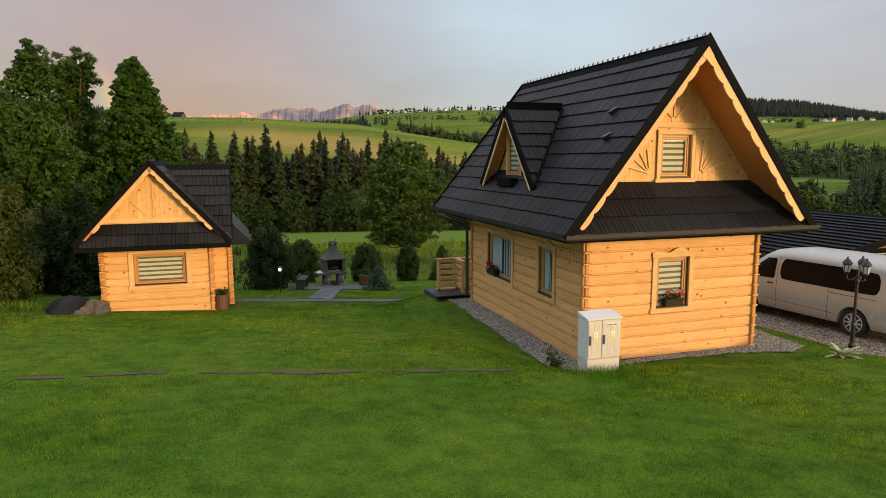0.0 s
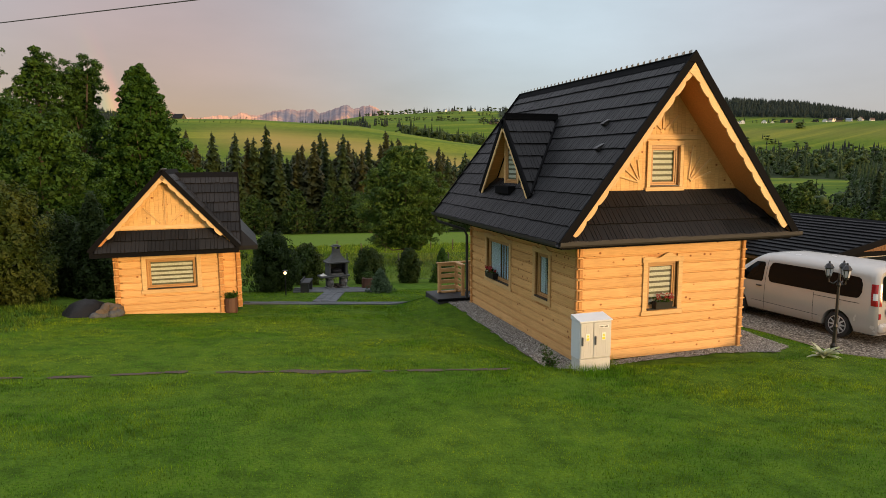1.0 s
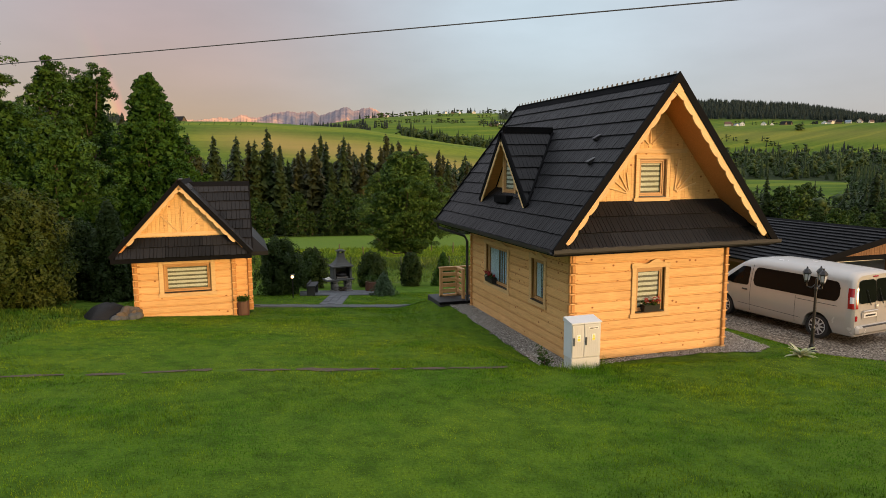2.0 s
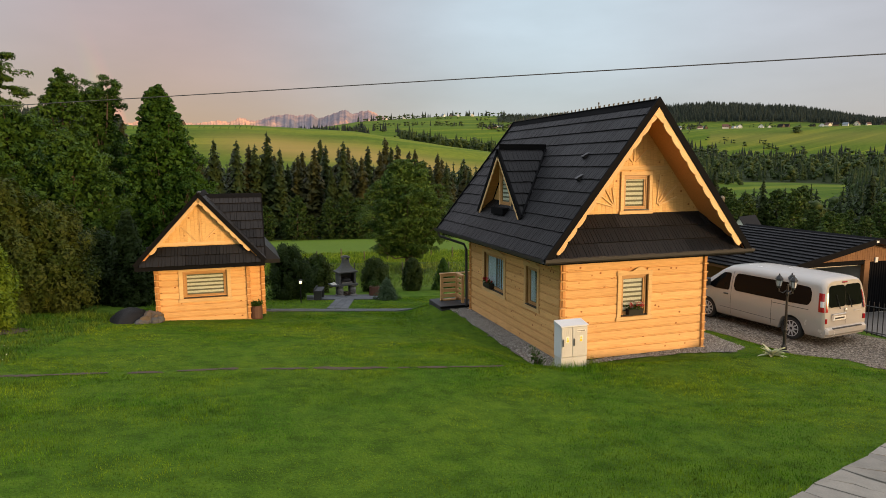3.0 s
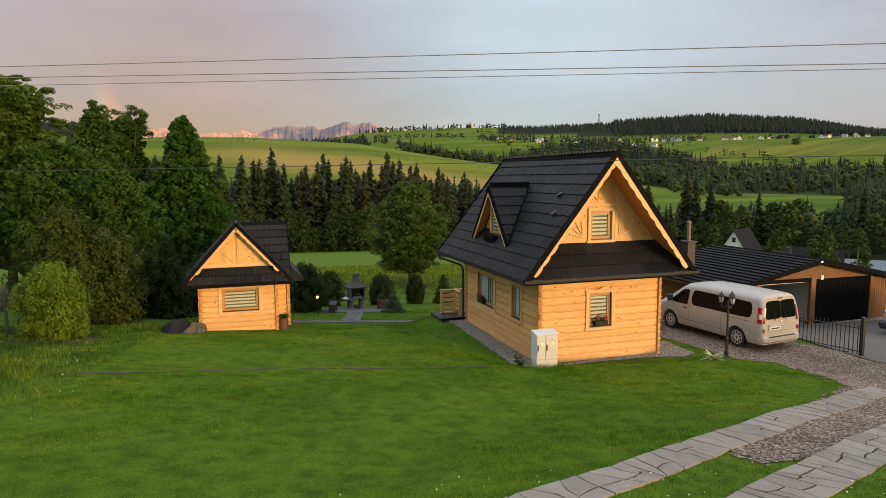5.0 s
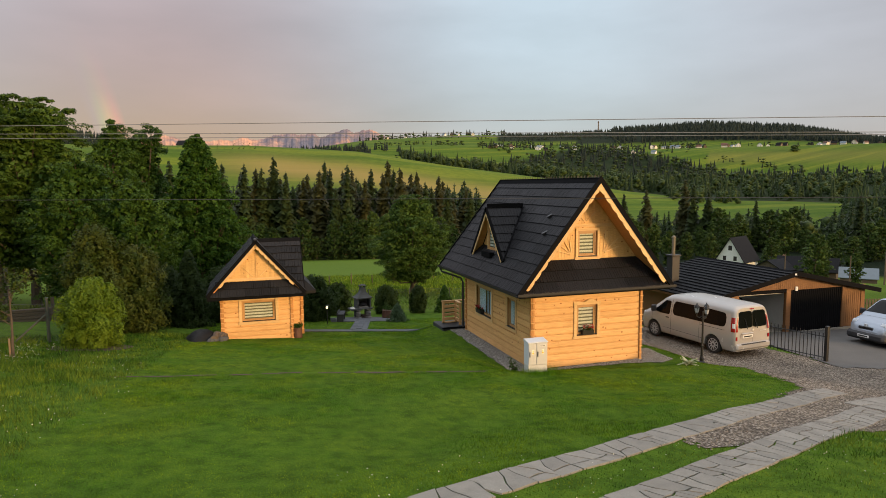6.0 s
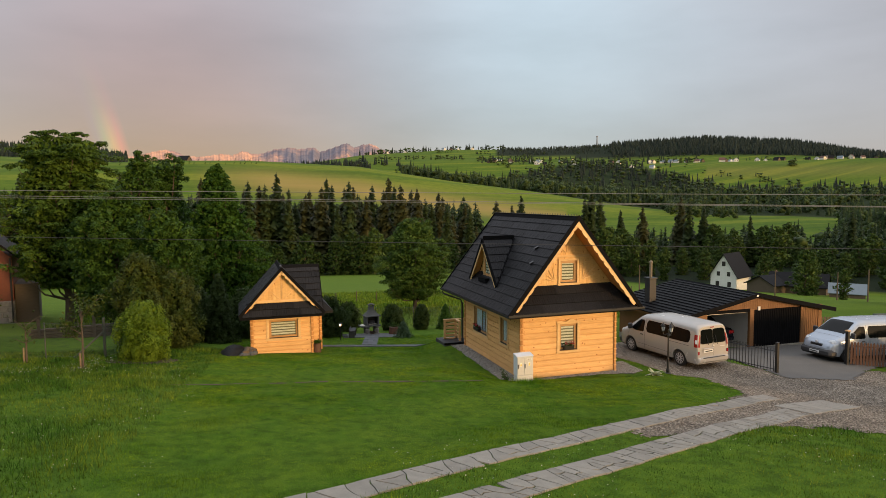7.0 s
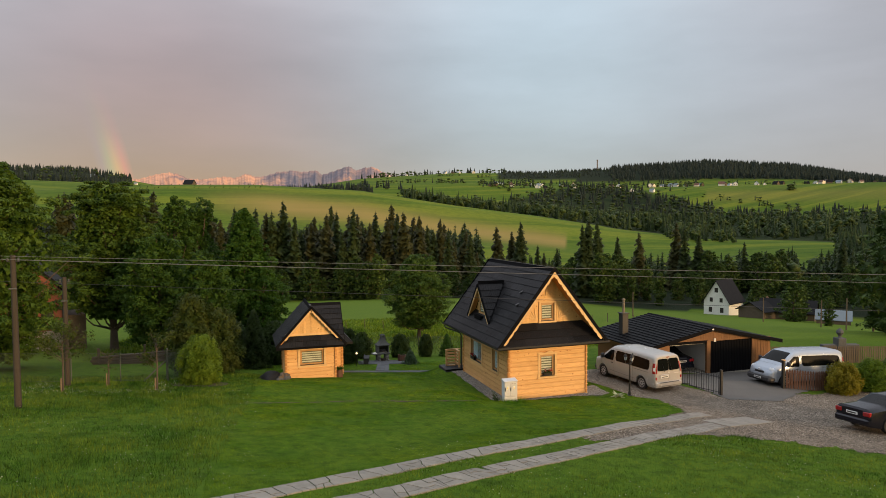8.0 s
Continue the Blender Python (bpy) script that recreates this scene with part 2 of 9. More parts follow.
def gravel_mat(name, a, b, c, cell, rough=0.9):
    """Packed gravel: stones told apart by tone, with dark gaps and relief."""
    m, nt, bs = shader(name, rough, 0.0, 0.25)
    v = coords(nt)
    vo = nt.nodes.new("ShaderNodeTexVoronoi")
    nt.links.new(v, vo.inputs[0])
    vo.inputs["Scale"].default_value = 1.0 / cell
    sp = nt.nodes.new("ShaderNodeSeparateColor")
    nt.links.new(vo.outputs["Color"], sp.inputs[0])
    col = ramp(nt, sp.outputs[0], [(0.05, a), (0.5, b), (0.95, c)])
    col = mix(nt, 1.0, col, ramp(nt, vo.outputs["Distance"], [(0.30, (1, 1, 1)), (0.75, (0.30, 0.28, 0.26))]), "MULTIPLY")
    col = mix(nt, 0.8, col, ramp(nt, noise_tex(nt, v, 0.8, 5.0, 0.6), [(0.35, (0.62, 0.60, 0.56)), (0.62, (1.12, 1.1, 1.05))]), "MULTIPLY")
    nt.links.new(col, bs.inputs["Base Color"])
    bump(nt, bs, maths(nt, "SUBTRACT", 1.0, vo.outputs["Distance"]), 0.8, 0.03)
    return m


M_GRAVELBED = gravel_mat("gravel_bed", (0.13, 0.11, 0.088), (0.26, 0.225, 0.185), (0.44, 0.395, 0.34), 0.05)
M_SOIL = plain("bare_soil", (0.088, 0.062, 0.042), 0.95, var=0.55, big=6, fine=40, relief=0.9, dist=0.02)
M_BARK = plain("bark", (0.085, 0.065, 0.05), 0.95, var=0.4, big=9, fine=40, relief=1.0, dist=0.02)
M_POLE = wood("creosoted_pole", (0.046, 0.038, 0.030), rough=0.9, along=(14, 14, 1.2), knots=False)
M_STAKE = wood("stake_wood", (0.20, 0.15, 0.095), knots=False, rough=0.85)
M_WIRE = plain("cable", (0.17, 0.17, 0.18), 0.6, var=0.1, relief=0)
M_WIREDARK = plain("black_cable", (0.045, 0.045, 0.05), 0.6, var=0.1, relief=0)
M_TERRA = plain("brown_pot", (0.095, 0.042, 0.024), 0.6, var=0.3, relief=0.3)
M_RED = plain("red_petals", (0.45, 0.02, 0.03), 0.6, var=0.4, big=30, relief=0.1)
M_WHITEFL = plain("white_petals", (0.58, 0.60, 0.52), 0.7, var=0.1, relief=0)
M_BRICK = plain("red_brick", (0.17, 0.058, 0.036), 0.9, var=0.25, big=6, relief=0.5)
M_PLASTER = plain("white_plaster", (0.68, 0.68, 0.66), 0.85, var=0.12, relief=0.2)
M_STONEWALL = plain("field_stone", (0.22, 0.21, 0.20), 0.9, var=0.35, big=5, relief=0.8, dist=0.02)
M_TYRE = plain("tyre_rubber", (0.018, 0.018, 0.018), 0.85, var=0.2)
M_ALLOY = plain("alloy", (0.50, 0.51, 0.53), 0.4, metallic=0.35, var=0.1, relief=0)
M_CARGLASS = glass_mat("tinted_glass", (0.07, 0.077, 0.08), gloss=0.05)
M_PRIVACY = plain("tinted_privacy_glass", (0.004, 0.0045, 0.005), 0.10, var=0.1, relief=0, spec=0.12)
M_VAN = plain("champagne_van_paint", (0.46, 0.44, 0.41), 0.24, metallic=0.22, var=0.04, relief=0.0)
M_SILVERBLUE = plain("silver_blue_paint", (0.40, 0.45, 0.52), 0.24, metallic=0.4, var=0.04, relief=0.0)
M_NAVY = plain("black_blue_paint", (0.005, 0.006, 0.011), 0.14, metallic=0.0, spec=0.35, var=0.1, relief=0.0)
M_TRIMBLACK = plain("bumper_plastic", (0.03, 0.03, 0.032), 0.6, var=0.1, relief=0.05)
M_TAIL = plain("red_lamp_glass", (0.28, 0.010, 0.012), 0.15, var=0.15, relief=0)
M_HEAD = plain("headlamp_glass", (0.60, 0.63, 0.66), 0.12, var=0.1, relief=0)
M_PLATE = plain("number_plate", (0.70, 0.70, 0.68), 0.4, var=0.05, relief=0)
M_LAMPGLASS = plain("frosted_lantern_glass", (0.42, 0.45, 0.50), 0.2, var=0.1, relief=0)
M_BULB = glow("garden_lamp_glow", (1.0, 0.62, 0.28), 5.0)
M_FENCEWIRE = plain("green_wire", (0.05, 0.06, 0.05), 0.6, var=0.1, relief=0)
M_TARP = plain("black_sheeting", (0.011, 0.011, 0.012), 0.6, spec=0.2, var=0.3, relief=0.5, dist=0.02)


def rock_mat():
    """Bare alpine rock with light painted in: warm sunlit patches, grey-violet shaded ones."""
    m, nt, b = shader("evening_lit_rock", 0.95, 0.0, 0.1)
    v = coords(nt, (1, 1, 0.5))
    n1, n2 = noise_tex(nt, v, 0.0022, 6.0, 0.6), noise_tex(nt, v, 0.02, 5.0, 0.6)
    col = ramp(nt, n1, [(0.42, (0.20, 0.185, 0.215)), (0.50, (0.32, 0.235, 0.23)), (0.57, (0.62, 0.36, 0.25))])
    col = mix(nt, 0.8, col, ramp(nt, n2, [(0.3, (0.62, 0.64, 0.70)), (0.6, (1, 1, 1))]), "MULTIPLY")
    nt.links.new(col, b.inputs["Base Color"])
    bump(nt, b, n2, 0.35, 40.0)
    return m


M_LITROCK = rock_mat()
M_LEAF = leaf("broad_leaves", (0.030, 0.076, 0.011), (0.056, 0.116, 0.018), 0.2)
M_LEAF_ASH = leaf("pale_green_leaves", (0.044, 0.092, 0.018), (0.076, 0.136, 0.028), 0.25)
M_LEAF_DARK = leaf("dark_leaves", (0.021, 0.064, 0.009), (0.044, 0.102, 0.015), 0.2)
M_LEAF_WARM = leaf("olive_leaves", (0.032, 0.064, 0.011), (0.053, 0.070, 0.014), 0.2)
M_LEAF_MAPLE = leaf("maple_leaves", (0.030, 0.072, 0.010), (0.066, 0.116, 0.016), 0.2)
M_THUJA = leaf("thuja_sprays", (0.098, 0.182, 0.015), (0.150, 0.232, 0.022))
M_GOLD = leaf("golden_conifer_sprays", (0.17, 0.165, 0.014), (0.26, 0.23, 0.022))
M_YEW = leaf("dark_conifer_sprays", (0.024, 0.050, 0.013), (0.038, 0.066, 0.018))
M_SPRUCE_T = leaf("spruce_needles", (0.021, 0.040, 0.013), (0.034, 0.050, 0.015), trans=0.1)
M_SPRUCE_B = leaf("brownish_spruce_needles", (0.030, 0.038, 0.013), (0.044, 0.046, 0.016), trans=0.1)
M_BLUESPRUCE = leaf("blue_spruce_needles", (0.045, 0.085, 0.045), (0.065, 0.11, 0.06), trans=0.15)
# far spruces: the blue of distance haze is mixed into the needle colour
M_HAZEHILL = leaf("hazed_hill_wood", (0.015, 0.024, 0.020), (0.026, 0.038, 0.029), trans=0.05, low=0.75, high=1.1)
M_LEAF_WOOD = leaf("wood_edge_leaves", (0.040, 0.080, 0.018), (0.070, 0.112, 0.026), 0.15)
# darker copy of the wood-edge green: understorey shade put into the leaf colour
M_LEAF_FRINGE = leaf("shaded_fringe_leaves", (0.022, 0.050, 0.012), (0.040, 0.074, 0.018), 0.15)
M_FARLEAF = leaf("far_leafy_trees", (0.034, 0.064, 0.019), (0.056, 0.088, 0.026), trans=0.08, low=0.8, high=1.12)
M_FARWOOD = leaf("far_wood", (0.020, 0.041, 0.014), (0.042, 0.068, 0.021), trans=0.08, low=0.7, high=1.15)


def turf_blades(name, c, c2, dry):
    """Grass blades: greener and yellower patches, a few dry ones, tone from blade to blade."""
    m, nt, b = shader(name, 0.6, 0.0, 0.2)
    v = coords(nt)
    n1, n2, n3 = noise_tex(nt, v, 0.8, 5.0, 0.6), noise_tex(nt, v, 4.2, 5.0, 0.65), noise_tex(nt, v, 0.9, 5.0, 0.65)
    col = mix(nt, ramp(nt, n1, [(0.38, (0, 0, 0)), (0.60, (1, 1, 1))]), c, c2)
    n0 = noise_tex(nt, v, 0.19, 4.0, 0.6, 0.6)
    col = mix(nt, 1.0, col, ramp(nt, n0, [(0.34, (0.70, 0.80, 0.7)), (0.50, (1, 1, 1)), (0.64, (1.20, 1.10, 1.0))]), "MULTIPLY")
    col = mix(nt, 0.9, col, ramp(nt, noise_tex(nt, v, 17.0, 4.0, 0.7), [(0.34, (0.50, 0.56, 0.48)), (0.50, (1, 1, 1)), (0.66, (1.34, 1.26, 1.1))]), "MULTIPLY")
    col = mix(nt, 0.85, col, ramp(nt, n2, [(0.36, (0.34, 0.40, 0.33)), (0.50, (0.95, 0.98, 0.95)), (0.64, (1.35, 1.25, 1.1))]), "MULTIPLY")
    col = mix(nt, ramp(nt, n3, [(0.60, (0, 0, 0)), (0.78, (0.40, 0.40, 0.40))]), col, dry)
    geo = nt.nodes.new("ShaderNodeNewGeometry").outputs["Random Per Island"]
    col = mix(nt, 1.0, col, ramp(nt, geo, [(0, (0.38, 0.42, 0.34)), (0.6, (1, 1, 1)), (1, (1.28, 1.24, 1.1))]), "MULTIPLY")
    nt.links.new(col, b.inputs["Base Color"])
    tr = nt.nodes.new("ShaderNodeBsdfTranslucent")
    nt.links.new(col, tr.inputs[0])
    mx = nt.nodes.new("ShaderNodeMixShader")
    mx.inputs[0].default_value = 0.4
    nt.links.new(b.outputs[0], mx.inputs[1])
    nt.links.new(tr.outputs[0], mx.inputs[2])
    nt.links.new(mx.outputs[0], nt.nodes["Material Output"].inputs[0])
    return m


M_GRASS = turf_blades("grass_blades", (0.076, 0.205, 0.007), (0.200, 0.300, 0.014), (0.21, 0.23, 0.05))
M_WEED = turf_blades("meadow_blades", (0.050, 0.135, 0.012), (0.175, 0.245, 0.025), (0.22, 0.22, 0.06))
M_MEADOW = turf_blades("hay_blades", (0.095, 0.195, 0.012), (0.225, 0.305, 0.030), (0.28, 0.27, 0.09))
M_HOSTA = leaf("hosta_leaves", (0.34, 0.44, 0.24), (0.72, 0.75, 0.64), trans=0.3)


def ground_mat():
    m, nt, b = shader("ground_turf", 0.95, 0.0, 0.1)
    at = nt.nodes.new("ShaderNodeAttribute")
    at.attribute_name = "zone"
    sp = nt.nodes.new("ShaderNodeSeparateColor")
    nt.links.new(at.outputs["Color"], sp.inputs[0])
    v = coords(nt)
    n_big, n_mid, n_fine = noise_tex(nt, v, 0.35, 4.0), noise_tex(nt, v, 2.5, 4.0), noise_tex(nt, v, 28.0, 4.0)
    lawn = mix(nt, n_big, (0.060, 0.135, 0.010), (0.100, 0.170, 0.015))
    lawn = mix(nt, 0.7, lawn, ramp(nt, n_mid, [(0.36, (0.5, 0.56, 0.48)), (0.52, (1, 1, 1)), (0.66, (1.35, 1.2, 1.1))]), "MULTIPLY")
    lawn = mix(nt, 0.9, lawn, ramp(nt, n_fine, [(0.25, (0.45, 0.5, 0.4)), (0.7, (1.1, 1.1, 1.0))]), "MULTIPLY")
    far_n = noise_tex(nt, coords(nt, (0.02, 0.05, 1)), 1.0, 5.0)
    field = mix(nt, far_n, (0.060, 0.116, 0.008), (0.094, 0.146, 0.013))
    field = mix(nt, 0.6, field, ramp(nt, noise_tex(nt, v, 0.16, 5.0, 0.65), [(0.35, (0.68, 0.74, 0.7)), (0.62, (1.2, 1.12, 1.1))]), "MULTIPLY")
    strip = noise_tex(nt, coords(nt, (0.0020, 0.026, 0.0)), 1.0, 3.0, 0.6)
    field = mix(nt, 0.6, field, ramp(nt, strip, [(0.40, (0.50, 0.66, 0.6)), (0.45, (1, 1, 1)), (0.50, (0.74, 0.84, 0.8)), (0.53, (1.2, 1.08, 1.0)), (0.57, (1.9, 1.4, 1.5))]), "MULTIPLY")
    tan = mix(nt, far_n, (0.27, 0.195, 0.065), (0.21, 0.185, 0.05))
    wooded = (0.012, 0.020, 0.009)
    meadow = mix(nt, noise_tex(nt, v, 0.5, 5.0, 0.65), (0.068, 0.135, 0.012), (0.135, 0.195, 0.024))
    meadow = mix(nt, 0.7, meadow, ramp(nt, noise_tex(nt, v, 6.0, 5.0, 0.7), [(0.35, (0.6, 0.66, 0.55)), (0.65, (1.2, 1.15, 1.0))]), "MULTIPLY")
    at2 = nt.nodes.new("ShaderNodeAttribute")
    at2.attribute_name = "meadow"
    field = mix(nt, at2.outputs["Fac"], field, meadow)
    col = mix(nt, sp.outputs[0], field, lawn)
    col = mix(nt, sp.outputs[1], col, tan)
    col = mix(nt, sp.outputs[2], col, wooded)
    nt.links.new(col, b.inputs["Base Color"])
    bump(nt, b, n_fine, 0.8, 0.03)
    return m


M_GROUND = ground_mat()

# ---- building helpers ----


class Geo:
    """Collects vertices and faces of one mesh."""

    def __init__(self):
        self.v, self.f = [], []

    def add(self, verts, faces, m=None):
        o = len(self.v)
        self.v += [tuple(m @ Vector(p)) for p in verts] if m is not None else [tuple(p) for p in verts]
        self.f += [tuple(i + o for i in f) for f in faces]
        return self

    def box(self, lo, hi, bev=0.0, m=None):
        lo, hi = Vector(lo), Vector(hi)
        bev = min(bev, 0.45 * min(hi[i] - lo[i] for i in range(3)))
        if bev <= 0:
            vs = [(x, y, z) for x in (lo.x, hi.x) for y in (lo.y, hi.y) for z in (lo.z, hi.z)]
            return self.add(vs, [(0, 1, 3, 2), (4, 6, 7, 5), (0, 4, 5, 1), (2, 3, 7, 6), (0, 2, 6, 4), (1, 5, 7, 3)], m)
        vs, fs = [], []
        for c in range(8):
            s = ((c >> 2) & 1, (c >> 1) & 1, c & 1)
            for a in range(3):
                vs.append(tuple((hi if s[i] else lo)[i] + (0 if i == a else (-bev if s[i] else bev)) for i in range(3)))
        bit = (4, 2, 1)
        for a in range(3):
            o1, o2 = bit[(a + 1) % 3], bit[(a + 2) % 3]
            for sgn in (0, bit[a]):
                q = [sgn, sgn + o1, sgn + o1 + o2, sgn + o2]
                fs.append(tuple(c * 3 + a for c in (q if sgn else q[::-1])))
            b2, c2 = (a + 1) % 3, (a + 2) % 3
            for sa in (0, bit[a]):
                for sb in (0, bit[b2]):
                    c0, c1 = sa + sb, sa + sb + bit[c2]
                    fs.append((c0 * 3 + a, c0 * 3 + b2, c1 * 3 + b2, c1 * 3 + a))
        fs += [(c * 3, c * 3 + 1, c * 3 + 2) for c in range(8)]
        return self.add(vs, fs, m)

    def prism(self, poly, a, b, axis="y", m=None):
        """poly: 2D outline, extruded from a to b along an axis."""
        n = len(poly)
        put = {"x": lambda p, d: (d, p[0], p[1]), "y": lambda p, d: (p[0], d, p[1]), "z": lambda p, d: (p[0], p[1], d)}[axis]
        vs = [put(p, a) for p in poly] + [put(p, b) for p in poly]
        fs = [tuple(range(n))[::-1], tuple(range(n, 2 * n))] + [(i, (i + 1) % n, n + (i + 1) % n, n + i) for i in range(n)]
        return self.add(vs, fs, m)

    def tube(self, pts, radii, sides=8, m=None, caps=True):
        """A tube along points, tapered by the radii."""
        pts = [Vector(p) for p in pts]
        if isinstance(radii, (int, float)):
            radii = [radii] * len(pts)
        vs, fs = [], []
        for i, p in enumerate(pts):
            d = (pts[min(i + 1, len(pts) - 1)] - pts[max(i - 1, 0)]).normalized()
            side = d.cross(Vector((0, 0, 1)) if abs(d.z) < 0.9 else Vector((1, 0, 0))).normalized()
            up = side.cross(d)
            for k in range(sides):
                t = 2 * math.pi * k / sides
                vs.append(p + (side * math.cos(t) + up * math.sin(t)) * radii[i])
        for i in range(len(pts) - 1):
            for k in range(sides):
                k2 = (k + 1) % sides
                fs.append((i * sides + k, i * sides + k2, (i + 1) * sides + k2, (i + 1) * sides + k))
        if caps:
            fs += [tuple(range(sides))[::-1], tuple(range((len(pts) - 1) * sides, len(pts) * sides))]
        return self.add(vs, fs, m)

    def lathe(self, profile, sides=14, m=None):
        """profile: (radius, z) from below to above, turned round z."""
        vs, fs = [], []
        for r, z in profile:
            for k in range(sides):
                t = 2 * math.pi * k / sides
                vs.append((r * math.cos(t), r * math.sin(t), z))
        for i in range(len(profile) - 1):
            for k in range(sides):
                k2 = (k + 1) % sides
                fs.append((i * sides + k, i * sides + k2, (i + 1) * sides + k2, (i + 1) * sides + k))
        fs += [tuple(range(sides))[::-1], tuple(range((len(profile) - 1) * sides, len(profile) * sides))]
        return self.add(vs, fs, m)

    def mesh(self, name, mat, smooth=False, weld=False):
        me = bpy.data.meshes.new(name)
        if weld:
            index, seen = [], {}
            for p in self.v:
                index.append(seen.setdefault(tuple(round(c, 4) for c in p), len(seen)))
            self.v, self.f = list(seen), [tuple(index[i] for i in f) for f in self.f]
        me.from_pydata(self.v, [], self.f)
        me.materials.append(mat)
        if smooth:
            me.polygons.foreach_set("use_smooth", [True] * len(me.polygons))
            me.set_sharp_from_angle(angle=radians(38))
        me.update()
        return me


def part(name, geo, mat, parent=None, label="", m=None, smooth=False):
    """One mesh object from a Geo (or a ready mesh), under a thing or under a part."""
    me = geo.mesh(name, mat, smooth, name in ("bargeboard", "head_board", "body")) if isinstance(geo, Geo) else geo
    ob = new(name, me)
    if parent is not None:
        ob.parent = parent
    if m is not None:
        ob.matrix_basis = m
    if label:
        ob["label"] = label
    return ob


def thing(name, label, category, m=None, group="", kind=""):
    ob = new(name)
    ob.empty_display_size = 0.2
    if m is not None:
        ob.matrix_basis = m
    return tagged(ob, label, category, group, kind)


def np_mesh(name, co, faces, mat, smooth=False):
    """Mesh from arrays: co (n,3), faces (m,k) with one k."""
    me = bpy.data.meshes.new(name)
    k = faces.shape[1]
    me.vertices.add(len(co))
    me.vertices.foreach_set("co", np.ascontiguousarray(co, dtype=np.float32).ravel())
    me.loops.add(faces.size)
    me.loops.foreach_set("vertex_index", np.ascontiguousarray(faces, dtype=np.int32).ravel())
    me.polygons.add(len(faces))
    me.polygons.foreach_set("loop_start", np.arange(0, faces.size, k, dtype=np.int32))
    me.materials.append(mat)
    me.update(calc_edges=True)
    if smooth:
        me.polygons.foreach_set("use_smooth", np.ones(len(faces), dtype=bool))
    return me


# ---- lie of the land ----
HOUSE_W, HOUSE_L = 4.19, 6.30
SIGHT = (-12.2, -27.7)
FAR_X = np.array([-400, 0, 150, 300, 450, 640, 800, 950, 1100, 1250, 1400, 1568, 1950], float)
FAR_D = np.array([70, 130, 200, 285, 500, 750, 1200, 1700, 2400, 3400, 4700], float)
FAR_Y = {
    285: [512] * 13,
    500: [405, 402, 400, 398, 400, 410, 430, 440, 455, 462, 464, 464, 464],
    750: [345, 338, 329, 325, 326, 338, 364, 384, 410, 428, 432, 440, 440],
    1200: [330, 328, 335, 338, 342, 350, 374, 380, 392, 395, 397, 397, 397],
    1700: [318, 314, 320, 336, 342, 326, 325, 332, 336, 334, 332, 329, 329],
    2400: [305, 298, 303, 330, 345, 318, 309, 310, 304, 296, 304, 331, 346],
    3400: [320, 318, 330, 350, 360, 340, 330, 325, 320, 312, 322, 346, 356],
    4700: [360] * 13,
}


def near_ground(x, y):
    xc, yc = np.clip(x, -24, 22), np.clip(y, -32, 24)
    z = 0.328 - 0.0632 * xc - 0.0943 * yc + 0.00053 * xc * xc + 0.00122 * xc * yc - 0.00031 * yc * yc
    z = z - 0.075 * (y - yc) * (y > yc) - 0.09 * (y - yc) * (y < yc) - 0.03 * (x - xc)
    # the drive runs on a low bank; the yard falls away past it
    s = np.clip(((0.40 * x - 7.8 - y) + 3.0) / 3.0, 0, 1)
    z = z + 0.13 * s * s * (3 - 2 * s) * np.clip((4.0 - x) / 3.0, 0, 1)
    r = np.clip((x - 4.0) / 6.0, 0, 1)
    z = z - 0.26 * r * r * (3 - 2 * r) * np.clip((1.0 - y) / 3.0, 0, 1) * np.clip((24 - x) / 6, 0, 1)
    # level stand for the van
    px_, py_ = np.maximum(np.maximum(6.9 - x, x - 9.7), 0), np.maximum(np.maximum(-0.6 - y, y - 5.0), 0)
    p = np.clip(1 - np.hypot(px_, py_) / 1.6, 0, 1)
    p = p * p * (3 - 2 * p)
    z = z * (1 - p) - 0.258 * p
    # level cut for the house
    dx = np.maximum(np.maximum(-0.55 - x, x - 5.0), 0)
    dy = np.maximum(np.maximum(-0.25 - y, y - 7.6), 0)
    w = np.clip(1 - np.hypot(dx, dy) / 1.7, 0, 1)
    w = w * w * (3 - 2 * w)
    return z * (1 - w) + 0.0 * w


def land(x, y):
    """Height of the ground."""
    x, y = np.asarray(x, float), np.asarray(y, float)
    d = np.hypot(x - SIGHT[0], y - SIGHT[1])
    off = np.arctan2(x - SIGHT[0], y - SIGHT[1]) - radians(18.0)
    off = (off + math.pi) % (2 * math.pi) - math.pi
    px = 784 + 1130 * np.tan(np.clip(off, -0.75, 0.75))
    cosw = np.cos(np.clip(off, -0.75, 0.75))
    zn = near_ground(x, y)
    zs = [None, None, None]
    side = np.clip((px - 900) / 250, 0, 1)
    zs[0], zs[1], zs[2] = zn * 0 - 4.0, -9.5 - 1.5 * side, -16.0 - 2.8 * side
    for k in FAR_D[3:]:
        yy = np.interp(px, FAR_X, FAR_Y[int(k)])
        zs.append(8.6 + (391 - yy) / 1130 * k * cosw)
    zf = zs[0].copy()
    for i in range(len(FAR_D) - 1):
        t = np.clip((d - FAR_D[i]) / (FAR_D[i + 1] - FAR_D[i]), 0, 1)
        if i >= 3:
            t = t * t * (3 - 2 * t)
        zf = np.where(d >= FAR_D[i], zs[i] * (1 - t) + zs[i + 1] * t, zf)
    w = np.clip((d - 62) / 70, 0, 1)
    w = w * w * (3 - 2 * w)
    behind = np.clip((np.abs(off) - 1.0) / 0.5, 0, 1)
    zf = zf * (1 - behind) + 8.0 * behind
    return zn * (1 - w) + zf * w


def gz(x, y):
    return float(land(x, y))


